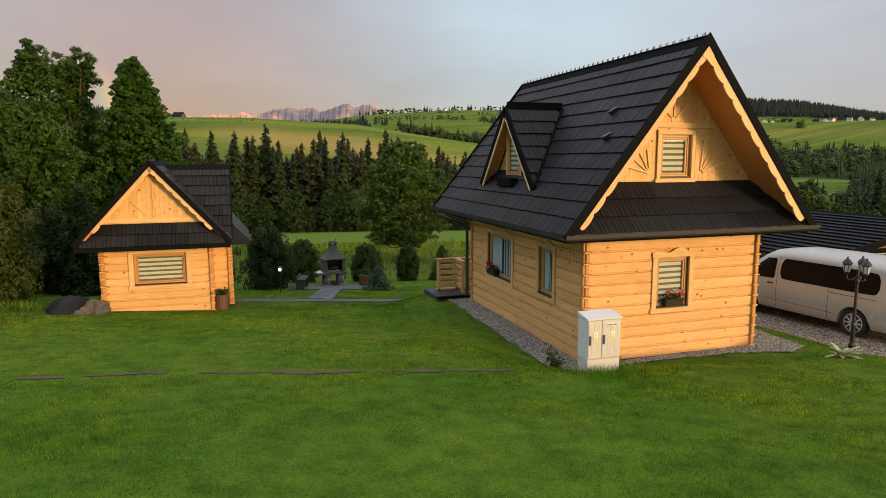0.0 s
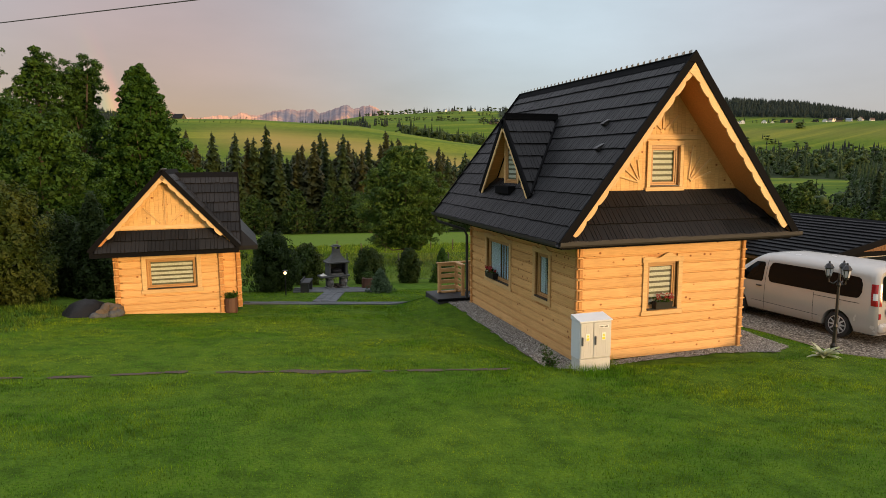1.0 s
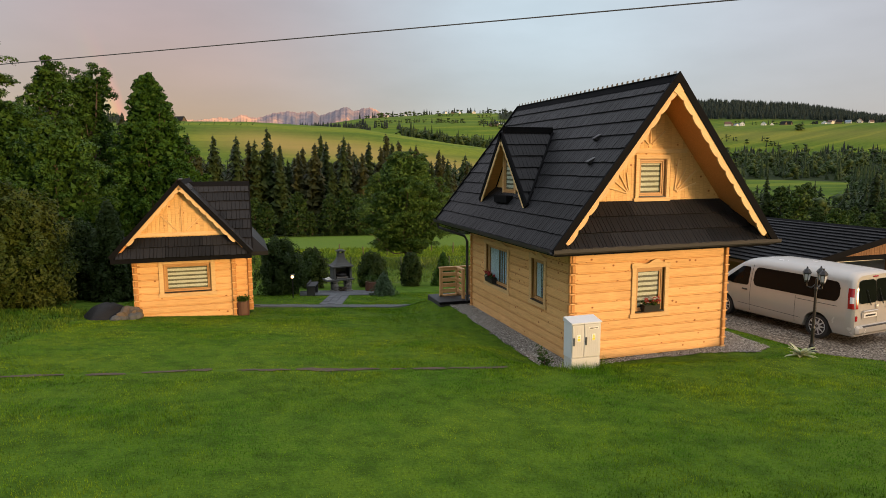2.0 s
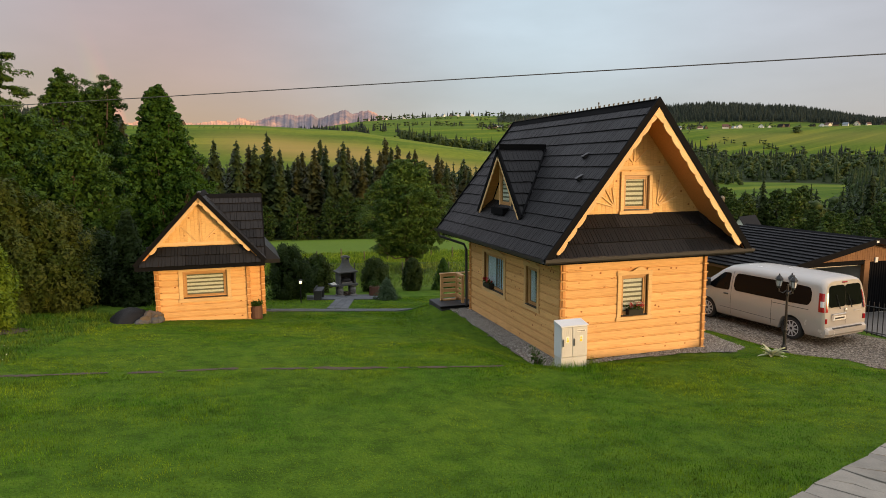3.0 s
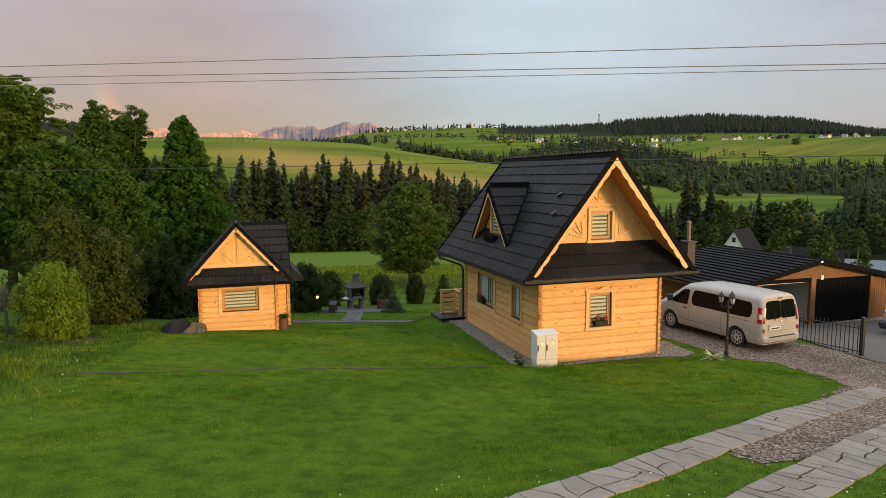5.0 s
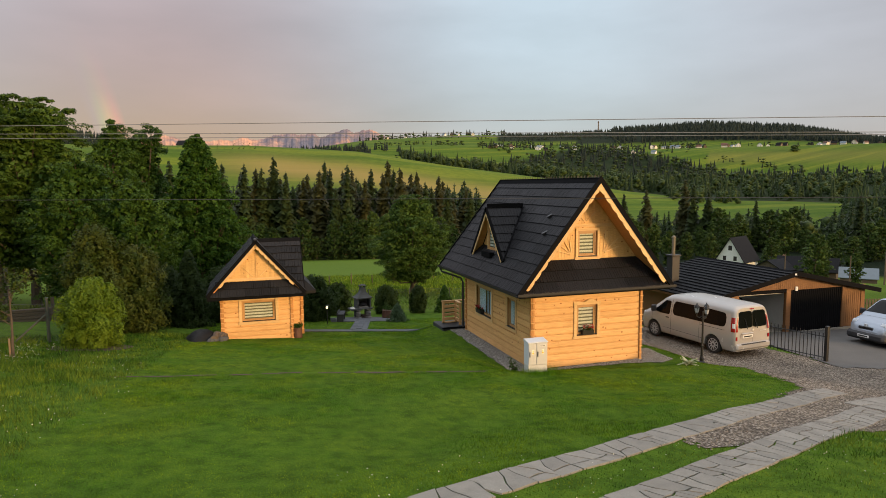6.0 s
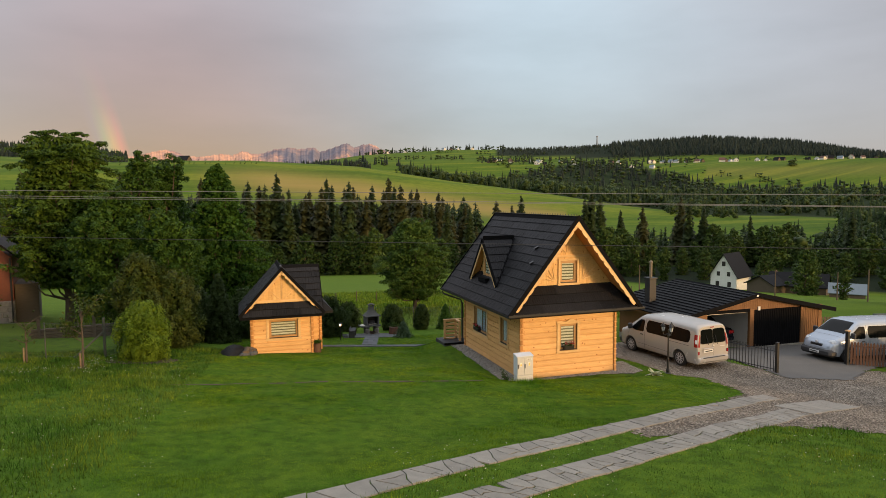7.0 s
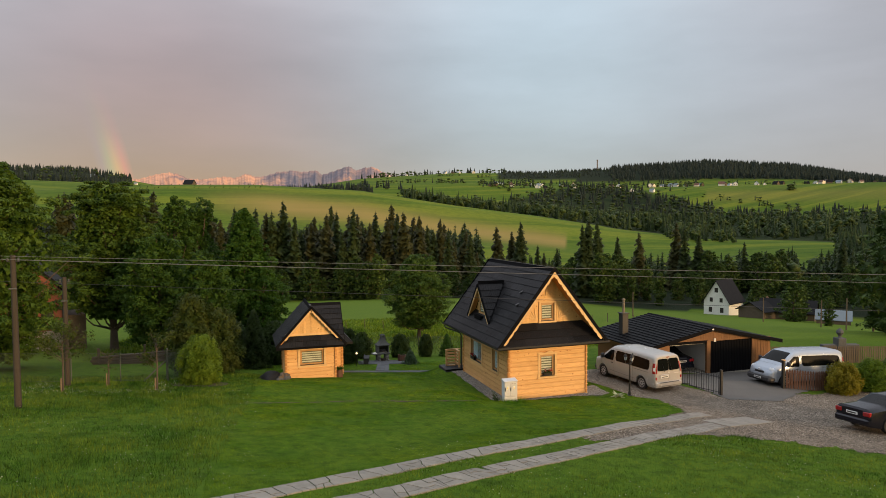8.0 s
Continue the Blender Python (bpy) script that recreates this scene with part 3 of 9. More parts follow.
def at_view(px, d):
    """Plan place in the bearing px (picture columns of the widest view) at d metres from the lookout."""
    a = radians(18.0) + math.atan((px - 784) / 1130)
    return SIGHT[0] + d * math.sin(a), SIGHT[1] + d * math.cos(a)


def build_ground():
    cx, cy = -3.0, -6.0
    rings = [0.0]
    while rings[-1] < 4800:
        r = rings[-1]
        rings.append(r + (0.45 if r < 32 else 0.45 + (r - 32) * 0.035))
    rings = np.array(rings)
    fine = np.radians(np.arange(-40, 78, 0.3))
    coarse = np.radians(np.arange(78, 320, 1.5))
    az = np.concatenate([fine, coarse])
    R, A = np.meshgrid(rings, az, indexing="ij")
    X, Y = cx + R * np.sin(A), cy + R * np.cos(A)
    Z = land(X, Y)
    n_az = len(az)
    co = np.stack([X, Y, Z], -1).reshape(-1, 3)
    i, j = np.meshgrid(np.arange(len(rings) - 1), np.arange(n_az), indexing="ij")
    j2 = (j + 1) % n_az
    f = np.stack([i * n_az + j, i * n_az + j2, (i + 1) * n_az + j2, (i + 1) * n_az + j], -1).reshape(-1, 4)
    me = np_mesh("ground", co, f, M_GROUND, smooth=True)
    x, y = co[:, 0], co[:, 1]
    d = np.hypot(x - SIGHT[0], y - SIGHT[1])
    off = np.arctan2(x - SIGHT[0], y - SIGHT[1]) - radians(18.0)
    px = 784 + 1130 * np.tan(np.clip(off, -0.9, 0.9))
    lawn = np.clip((75 - d) / 30, 0, 1) * np.clip((19 - y) / 1.5, 0, 1)
    tan = np.exp(-((d - 600 + (px - 640) * 0.10) / 42) ** 2) * np.clip((px - 330) / 160, 0, 1) * (px < 1000) * 1.0
    tan = tan + np.exp(-((d - 1500) / 60) ** 2) * (px > 1250) * 0.35
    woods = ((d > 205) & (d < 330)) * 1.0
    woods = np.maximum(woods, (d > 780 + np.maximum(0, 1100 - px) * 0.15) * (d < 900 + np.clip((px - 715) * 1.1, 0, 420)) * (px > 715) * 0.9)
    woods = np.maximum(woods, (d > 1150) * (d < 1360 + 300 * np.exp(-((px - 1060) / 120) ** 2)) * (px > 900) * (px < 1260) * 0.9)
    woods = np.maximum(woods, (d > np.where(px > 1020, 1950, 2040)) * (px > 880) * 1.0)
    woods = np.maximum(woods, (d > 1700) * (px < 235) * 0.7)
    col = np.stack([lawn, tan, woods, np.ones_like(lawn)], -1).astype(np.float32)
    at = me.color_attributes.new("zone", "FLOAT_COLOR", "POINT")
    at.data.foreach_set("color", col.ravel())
    grown = np.clip((y - 17.5) / 1.5, 0, 1) * np.clip((205 - d) / 20, 0, 1)
    at = me.attributes.new("meadow", "FLOAT", "POINT")
    at.data.foreach_set("value", grown.astype(np.float32))
    return tagged(new("ground", me), "gently sloping green lawn running into meadows and rolling fields", "ground", kind="structure")


ground = build_ground()

# ---- log house ----
PITCH_LOG = 0.2235
ROW = 0.372


def log_geo(length, h=PITCH_LOG, depth=0.14):
    """A squared log along +x, outer face towards -y, with planed shoulders."""
    g = Geo()
    pr = [(depth, 0.0), (0.026, 0.0), (0.024, 0.005), (0.002, 0.010), (0.0, 0.028), (0.016, 0.030), (0.016, 0.036), (0.0, 0.039), (-0.002, h * 0.5), (0.0, h - 0.009), (0.024, h - 0.004), (0.026, h), (depth, h)]
    g.prism(pr, 0.0, length, "x")
    return g


LOG_CACHE = {}


def log_mesh(length, h, mat):
    key = (round(length, 3), round(h, 3), mat.name)
    if key not in LOG_CACHE:
        LOG_CACHE[key] = log_geo(length, h).mesh("log", mat)
    return LOG_CACHE[key]


def log_wall(parent, name, m, length, rows, openings, mat, h=PITCH_LOG, joint=None, core_top=None):
    """Wall along its own x, facing -y: core with real openings, logs between them. openings: x0, x1, z0, z1."""
    core = Geo()
    top = rows * h if core_top is None else core_top
    xs = 0.0
    d0, d1 = 0.03, 0.145
    for x0, x1, z0, z1 in sorted(openings):
        core.box((xs, d0, 0), (x0, d1, top))
        core.box((x0, d0, 0), (x1, d1, z0))
        core.box((x0, d0, z1), (x1, d1, top))
        xs = x1
    core.box((xs, d0, 0), (length, d1, top))
    wall = part(name, core, M_LOGEND, parent, m=m)
    for r in range(rows):
        z0, z1 = r * h, (r + 1) * h
        spans = [(0.0, length)]
        for ox0, ox1, oz0, oz1 in openings:
            if z1 > oz0 + 0.01 and z0 < oz1 - 0.01:
                nxt = []
                for a, b in spans:
                    if ox1 <= a or ox0 >= b:
                        nxt.append((a, b))
                    else:
                        nxt += [s for s in ((a, ox0), (ox1, b)) if s[1] - s[0] > 0.02]
                spans = nxt
        if joint:
            spans = [q for a, b in spans for q in (((a, joint - 0.003), (joint + 0.003, b)) if a < joint - 0.1 and b > joint + 0.1 else ((a, b),))]
        for a, b in spans:
            part("log", log_mesh(b - a, h, mat), mat, wall, m=Matrix.Translation((a, 0, z0)))
    return wall


def log_ends(parent, m, rows, size=0.10, h=PITCH_LOG):
    """Stack of notched log ends at a corner: every second course stands proud on each face."""
    for r in range(rows):
        k = 0.006 * ((r * 7) % 3)
        block = part("log_end", Geo().box((-0.052 - k, -0.016, 0.030), (0.06, 0.075, h - 0.004), 0.012).box((-0.014, -0.052 + k, 0.034), (0.075, 0.05, h - 0.008), 0.012), M_LOGEND, parent, m=m @ Matrix.Translation((0, 0, r * h)))
        part("notch", Geo().box((-0.056, -0.054, -0.003), (0.08, 0.08, 0.026), 0.006), M_LOG, block)


def scallop(length, depth, n, fine=8):
    """Lower edge of a carved board: waves with small steps between them."""
    pts = []
    for k in range(n):
        for i in range(fine):
            t = i / fine
            y = depth * (0.35 + 0.65 * abs(math.sin(math.pi * t)) ** 0.7)
            if i == 0:
                y = depth * 0.15
            pts.append((length * (k + t) / n, y))
    pts.append((length, depth * 0.2))
    return pts


def carved_board(parent, name, m, length, width, mat, n, depth=0.05, thick=0.035, mir=1):
    """Board along +x, its straight edge at z=0 and the carved edge below it."""
    edge = scallop(length, depth, n)
    g = Geo()
    # strips keep the carved face clean
    for (xa, ya), (xb, yb) in zip(edge[:-1], edge[1:]):
        g.add([(xa, 0, 0), (xb, 0, 0), (xb, 0, -width - yb), (xa, 0, -width - ya),
               (xa, thick, 0), (xb, thick, 0), (xb, thick, -width - yb), (xa, thick, -width - ya)],
              [(0, 3, 2, 1), (4, 5, 6, 7), (3, 7, 6, 2), (0, 1, 5, 4)])
    g.add([(0, 0, 0), (0, thick, 0), (0, thick, -width - edge[0][1]), (0, 0, -width - edge[0][1]),
           (length, 0, 0), (length, thick, 0), (length, thick, -width - edge[-1][1]), (length, 0, -width - edge[-1][1])],
          [(0, 1, 2, 3), (4, 7, 6, 5)])
    return part(name, g, mat, parent, m=m)


PANEL_CACHE = {}


def panel_mesh(length, row, mat, nose=0.034):
    """Pressed shake panel along +x, up the slope along +y; its lower edge stands proud."""
    key = (round(length, 2), round(row, 3), mat.name)
    if key not in PANEL_CACHE:
        g = Geo()
        rnd = random.Random(int(length * 1000))
        xs = [0.0]
        while xs[-1] < length - 0.14:
            xs.append(xs[-1] + rnd.uniform(0.07, 0.16))
        xs.append(length)
        vs, fs = [], []
        for a, b in zip(xs[:-1], xs[1:]):
            lift, low, e = rnd.uniform(-0.004, 0.006), rnd.uniform(-0.009, 0.009), 0.009
            for x, dz in ((a, -0.012), (a + e, 0.0), (b - e, 0.0), (b, -0.012)):
                vs += [(x, -0.02, -0.004), (x, -0.02 + low, nose + lift + dz), (x, row, 0.004 + dz * 0.5)]
        for c in range(len(vs) // 3 - 1):
            q = 3 * c
            fs += [(q, q + 3, q + 4, q + 1), (q + 1, q + 4, q + 5, q + 2)]
        g.add(vs, fs)
        g.add([(0, -0.02, -0.004), (0, -0.02, nose), (0, row, 0.004), (0, row, -0.004)], [(0, 1, 2, 3)])
        bm = bmesh.new()
        me_p = g.mesh("roof_panel", mat)
        bm.from_mesh(me_p)
        bmesh.ops.remove_doubles(bm, verts=bm.verts, dist=0.0015)
        bm.to_mesh(me_p)
        bm.free()
        PANEL_CACHE[key] = me_p
    return PANEL_CACHE[key]


def slope_m(origin, along, up):
    """Pose whose x runs along the eave and y up the slope."""
    x, y = Vector(along).normalized(), Vector(up).normalized()
    z = x.cross(y)
    return Matrix(((x.x, y.x, z.x, origin[0]), (x.y, y.y, z.y, origin[1]), (x.z, y.z, z.z, origin[2]), (0, 0, 0, 1)))


def panel_slope(parent, m, length_at, rise, row, mat, panel=1.26, skip=None, shift=0.5):
    """Rows of panels on a slope. length_at(y) gives the span x0, x1 at that height up the slope."""
    n = max(1, round(rise / row))
    row = rise / n
    for r in range(n):
        x0, x1 = length_at((r + 0.5) * row)
        a = x0 - panel * ((r * shift) % 1.0)
        while a < x1 - 0.02:
            lo, hi = max(a, x0), min(a + panel, x1)
            if hi - lo > 0.03 and not (skip and skip(lo, hi, r * row, (r + 1) * row)):
                part("roof_panel", panel_mesh(hi - lo, row, mat), mat, parent, m=m @ Matrix.Translation((lo, r * row, 0)))
            a += panel
    return n


def window(parent, m, w, h, sill=True, blind="zebra", trim=0.12, carved=True, depth=0.10, glass_in=0.07, trim_mat=None):
    """Window in a wall facing -y of m: opening w x h with its lower corner at the origin."""
    win = thing("window", "", "", m)
    win.parent = parent
    tm = trim_mat or M_TRIM
    f = Geo()
    t = 0.055
    for lo, hi in (((0, 0, 0), (w, 0.05, t)), ((0, 0, h - t), (w, 0.05, h)), ((0, 0, t), (t, 0.05, h - t)), ((w - t, 0, t), (w, 0.05, h - t))):
        f.box(lo, hi, 0.006, Matrix.Translation((0, glass_in - 0.03, 0)))
    fr = part("frame", f, M_FRAME, win)
    s = Geo()
    t2 = 0.04
    for lo, hi in (((t, 0, t), (w - t, 0.04, t + t2)), ((t, 0, h - t - t2), (w - t, 0.04, h - t)), ((t, 0, t + t2), (t + t2, 0.04, h - t - t2)), ((w - t - t2, 0, t + t2), (w - t, 0.04, h - t - t2))):
        s.box(lo, hi, 0.006, Matrix.Translation((0, glass_in - 0.015, 0)))
    part("sash", s, M_FRAME, win)
    p = Geo().box((t + t2, glass_in, t + t2), (w - t - t2, glass_in + 0.006, h - t - t2))
    pane = part("pane", p, M_PANE, win, "clear window glass")
    pane.visible_shadow = False
    # lining of the opening
    r = Geo()
    r.box((-0.012, -0.012, -0.012), (0.0, 0.16, h)); r.box((w, -0.012, -0.012), (w + 0.012, 0.16, h))
    r.box((-0.012, -0.012, h), (w + 0.012, 0.16, h + 0.012)); r.box((-0.012, -0.012, -0.012), (w + 0.012, 0.16, 0.0))
    part("reveal", r, M_FRAME, win)
    if trim:
        for nm, lo, hi in (("casing", (-trim, -0.034, -0.02), (-0.012, -0.006, h + 0.012)), ("casing", (w + 0.012, -0.034, -0.02), (w + trim, -0.006, h + 0.012)),
                           ("casing", (-trim - 0.03, -0.038, -trim), (w + trim + 0.03, -0.006, -0.02))):
            part(nm, Geo().box(lo, hi, 0.005), tm, win)
        if carved:
            g = Geo()
            n = 20
            top = []
            for i in range(n + 1):
                u = i / n
                top.append((-trim - 0.02 + u * (w + 2 * trim + 0.04), h + trim + 0.07 * math.exp(-((u - 0.62) / 0.16) ** 2) + 0.02 * math.sin(u * 12)))
            for (xa, za), (xb, zb) in zip(top[:-1], top[1:]):
                g.add([(xa, -0.036, h + 0.012), (xb, -0.036, h + 0.012), (xb, -0.036, zb), (xa, -0.036, za), (xa, -0.006, h + 0.012), (xb, -0.006, h + 0.012), (xb, -0.006, zb), (xa, -0.006, za)],
                      [(0, 1, 2, 3), (4, 7, 6, 5), (3, 2, 6, 7), (0, 4, 5, 1)])
            part("head_board", g, tm, win)
        else:
            part("casing", Geo().box((-trim, -0.034, h + 0.012), (w + trim, -0.006, h + trim), 0.005), tm, win)
    if sill:
        part("sill", Geo().box((-0.0, -0.05, -0.004), (w, glass_in - 0.03, 0.022), 0.006), M_BLACK, win, "black metal sill")
    if blind == "zebra":
        st = Geo()
        k = 0
        z = 0.02
        while z < h - t:
            st.box((t + 0.02, glass_in + 0.022, z), (w - t - 0.02, glass_in + 0.026, z + 0.068))
            z += 0.118
        part("blind", st, M_BLIND, win, "striped day and night roller blind")
        part("blind_sheer", Geo().box((t + 0.02, glass_in + 0.032, 0.01), (w - t - 0.02, glass_in + 0.035, h - 0.02)), M_BLIND2, win)
    elif blind == "curtain":
        c = Geo()
        n = 26
        for side in (0, 1):
            for i in range(n):
                u0, u1 = i / n, (i + 1) / n
                wd = w * 0.46
                xa, xb = (u0 * wd, u1 * wd) if side == 0 else (w - u1 * wd, w - u0 * wd)
                ya, yb = glass_in + 0.025 + 0.01 * math.sin(u0 * 26), glass_in + 0.025 + 0.01 * math.sin(u1 * 26)
                c.add([(xa, ya, 0.1), (xb, yb, 0.1), (xb, yb, h), (xa, ya, h)], [(0, 1, 2, 3)])
        part("curtain", c, M_CURTAIN, win, "pale net curtains")
    return win


def flower_box(m, w):
    """Black planter with red geraniums, standing on a window sill."""
    box = thing("flower_box", "black planter box full of red and white geraniums", "flower box", m)
    g = Geo()
    g.prism([(-0.07, 0), (0.07, 0), (0.085, 0.15), (-0.085, 0.15)], 0, w, "x", Matrix.Translation((0, 0, 0)))
    part("planter", g, M_BLACK, box)
    rnd = random.Random(int(w * 100))
    lv, fl = Geo(), Geo()
    wf = Geo()
    for i in range(90):
        p = Vector((rnd.uniform(0, w), rnd.uniform(-0.12, 0.07), 0.13 + rnd.uniform(0, 0.11)))
        q = Euler((rnd.uniform(-1, 1), rnd.uniform(-1, 1), rnd.uniform(0, 6))).to_matrix().to_4x4()
        s = rnd.uniform(0.018, 0.032)
        lv.add([(-s, 0, 0), (0, -s, 0.004), (s, 0, 0), (0, s, 0.004)], [(0, 1, 2, 3)], Matrix.Translation(p) @ q)
    for i in range(34):
        c = Vector((rnd.uniform(0, w), rnd.uniform(-0.13, 0.05), 0.19 + rnd.uniform(0, 0.13)))
        tgt = wf if rnd.random() < 0.12 else fl
        for k in range(7):
            p = c + Vector((rnd.gauss(0, 0.014), rnd.gauss(0, 0.014), rnd.gauss(0, 0.012)))
            q = Euler((rnd.uniform(-1, 1), rnd.uniform(-1, 1), rnd.uniform(0, 6))).to_matrix().to_4x4()
            s = 0.017
            tgt.add([(-s, 0, 0), (0, -s, 0.005), (s, 0, 0), (0, s, 0.005)], [(0, 1, 2, 3)], Matrix.Translation(p) @ q)
    part("leaves", lv, M_LEAF, box)
    tagged(part("petals", fl, M_RED, box, "red geranium petals"), kind="stuff")
    if wf.v:
        tagged(part("petals", wf, M_WHITEFL, box, "white petals"), kind="stuff")
    return box


def build_house():
    W, L, rows = HOUSE_W, HOUSE_L, 11
    house = thing("log_house", "small honey-coloured log house with a steep charcoal roof and carved gable", "house")
    part("foundation", Geo().box((0.05, 0.05, -0.6), (W - 0.05, L - 0.05, 0.02)), M_FLASH, house)
    fw = (1.66, 2.42, 1.03, 2.06)
    log_wall(house, "wall_front", pose(0, 0, 0.02), W, rows, [fw], M_LOG)
    side_m = pose(0, L, 0.02, 0, 0, -90)
    s1, s2 = (L - 5.03, L - 3.50, 1.02, 2.12), (L - 1.98, L - 1.32, 1.08, 2.12)
    log_wall(house, "wall_side", side_m, L, rows, [s1, s2], M_LOG, joint=L - 3.30)
    log_wall(house, "wall_side", pose(W, 0, 0.02, 0, 0, 90), L, rows, [], M_LOG)
    log_wall(house, "wall_back", pose(W, L, 0.02, 0, 0, 180), W, rows, [], M_LOG)
    part("floor", Geo().box((0.15, 0.15, 0.0), (W - 0.15, L - 0.15, 0.06)), M_BROWNBOARD, house)
    part("partition", Geo().box((0.15, 2.7, 0.06), (W - 0.15, 2.8, 2.4)), M_DARK, house)
    part("room_ceiling", Geo().box((0.15, 0.15, 2.42), (W - 0.15, L - 0.15, 2.47)), M_BOARD, house)
    for x, y, rz in ((0, 0, 0), (W, 0, 90), (0, L, -90), (W, L, 180)):
        log_ends(house, pose(x, y, 0.02, 0, 0, rz), rows)
    w1 = window(house, pose(fw[0], 0, fw[2] + 0.02), fw[1] - fw[0], fw[3] - fw[2])
    window(house, side_m @ Matrix.Translation((s1[0], 0, s1[2])), s1[1] - s1[0], s1[3] - s1[2], blind="curtain")
    window(house, side_m @ Matrix.Translation((s2[0], 0, s2[2])), s2[1] - s2[0], s2[3] - s2[2], blind="curtain")
    # roof
    rx, rz_, ex, ez = 2.08, 6.30, 2.86, 2.70
    y0, y1 = -0.66, 7.40
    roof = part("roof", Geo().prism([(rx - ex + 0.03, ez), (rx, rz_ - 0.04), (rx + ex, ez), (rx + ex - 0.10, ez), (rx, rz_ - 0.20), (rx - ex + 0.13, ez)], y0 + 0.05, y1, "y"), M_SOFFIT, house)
    run = math.hypot(ex, rz_ - ez)
    up_l, up_r = (ex, 0, rz_ - ez), (-ex, 0, rz_ - ez)
    m_l = slope_m((rx - ex, y1, ez), (0, -1, 0), up_l)
    m_r = slope_m((rx + ex, y0, ez), (0, 1, 0), up_r)
    part("underlay", Geo().box((0, 0, -0.035), (y1 - y0, run, -0.008)), M_FLASH, roof, m=m_l)
    part("underlay", Geo().box((0, 0, -0.035), (y1 - y0, run, -0.008)), M_FLASH, roof, m=m_r)
    panel_slope(roof, m_l, lambda v: (0.0, y1 - y0), run, ROW, M_ROOF, shift=0.37)
    panel_slope(roof, m_r, lambda v: (0.0, y1 - y0), run, ROW, M_ROOF, shift=0.37)
    ridge = Geo()
    ridge.prism([(rx - 0.13, rz_ - 0.12), (rx - 0.02, rz_ + 0.045), (rx + 0.02, rz_ + 0.045), (rx + 0.13, rz_ - 0.12), (rx, rz_ + 0.0)], y0 - 0.02, y1 + 0.02, "y")
    part("ridge_cap", ridge, M_FLASH, roof)
    guard = Geo().box((rx - 0.05, y0 + 0.02, rz_ + 0.045), (rx + 0.05, y1, rz_ + 0.056))
    for k in range(110):
        yy = y0 + 0.05 + (y1 - y0 - 0.1) * k / 109
        guard.box((rx - 0.006 + 0.03 * (k % 3 - 1), yy - 0.005, rz_ + 0.055), (rx + 0.006 + 0.03 * (k % 3 - 1), yy + 0.005, rz_ + 0.12))
    part("ridge_guard", guard, M_GUTTER, roof, "fine spiked strip along the ridge")
    for sgn in (-1, 1):
        # black verge trim and carved bargeboard on the front rake
        for yy in (y0, y1):
            a, b = Vector((rx + sgn * (ex + 0.02), yy, ez - 0.02)), Vector((rx, yy, rz_ + 0.03))
            d = (b - a).normalized()
            nrm = Vector((sgn * (rz_ - ez), 0, ex)).normalized()
            g = Geo()
            pts = [a + nrm * 0.05, b + nrm * 0.05, b - nrm * 0.10, a - nrm * 0.10]
            off = Vector((0, -0.045 if yy == y0 else 0.045, 0))
            g.add([p for p in pts] + [p + off for p in pts], [(0, 1, 2, 3), (4, 7, 6, 5), (0, 4, 5, 1), (3, 2, 6, 7), (0, 3, 7, 4), (1, 5, 6, 2)])
            part("verge_trim", g, M_FLASH, roof)
        ln = math.hypot(2.62, 3.30)
        ang = math.degrees(math.atan2(3.30, 2.62))
        foot = Vector((rx - 2.66, y0 - 0.02, 2.865)) if sgn < 0 else Vector((rx, y0 - 0.02, 6.165))
        if sgn < 0:
            carved_board(house, "bargeboard", pose(*foot, 0, -ang, 0), ln, 0.11, M_TRIM, 11)
        else:
            carved_board(house, "bargeboard", pose(*foot, 0, ang, 0), ln, 0.11, M_TRIM, 11)
    for yy, w_, z_, mt, nm in ((y0 - 0.047, 0.17, rz_ + 0.10, M_FLASH, "verge_cap"), (y0 - 0.024, 0.15, 6.19, M_TRIM, "apex_board")):
        dp = 0.30 if nm == "apex_board" else 0.24
        part(nm, Geo().prism([(rx - w_, z_ - w_ * 1.26), (rx, z_), (rx + w_, z_ - w_ * 1.26), (rx, z_ - dp)], yy - 0.008, yy + 0.03, "y"), mt, house)
    # front skirt roof below the gable
    sy0, sz0, sy1, sz1 = -0.63, 2.68, 0.24, 3.62
    srun = math.hypot(sy1 - sy0, sz1 - sz0)
    m_s = slope_m((0, sy0, sz0), (1, 0, 0), (0, sy1 - sy0, sz1 - sz0))
    k = (sz1 - sz0) / srun

    def skirt_span(v):
        h = (sz0 + k * v - ez) / (rz_ - ez)
        return rx - ex * (1 - h) + 0.10, rx + ex * (1 - h) - 0.10
    xl, xr = rx - ex - 0.0, rx + ex + 0.0
    sk = part("skirt_roof", Geo().add([(xl, sy0, sz0 - 0.02), (xr, sy0, sz0 - 0.02), (rx + 2.15, sy1, sz1 - 0.02), (rx - 2.15, sy1, sz1 - 0.02),
                                       (xl, sy0, sz0 - 0.10), (xr, sy0, sz0 - 0.10), (rx + 2.15, sy1, sz0 - 0.10), (rx - 2.15, sy1, sz0 - 0.10)],
                                      [(0, 1, 2, 3), (4, 7, 6, 5), (0, 4, 5, 1), (1, 5, 6, 2), (3, 7, 4, 0), (2, 6, 7, 3)]), M_FLASH, house)
    panel_slope(sk, m_s, skirt_span, srun, srun / 3, M_ROOF, shift=0.37)
    # boarded gable, set back
    gy = 0.24
    hb = lambda x: rz_ - 0.14 - abs(x - rx) * (rz_ - ez) / ex
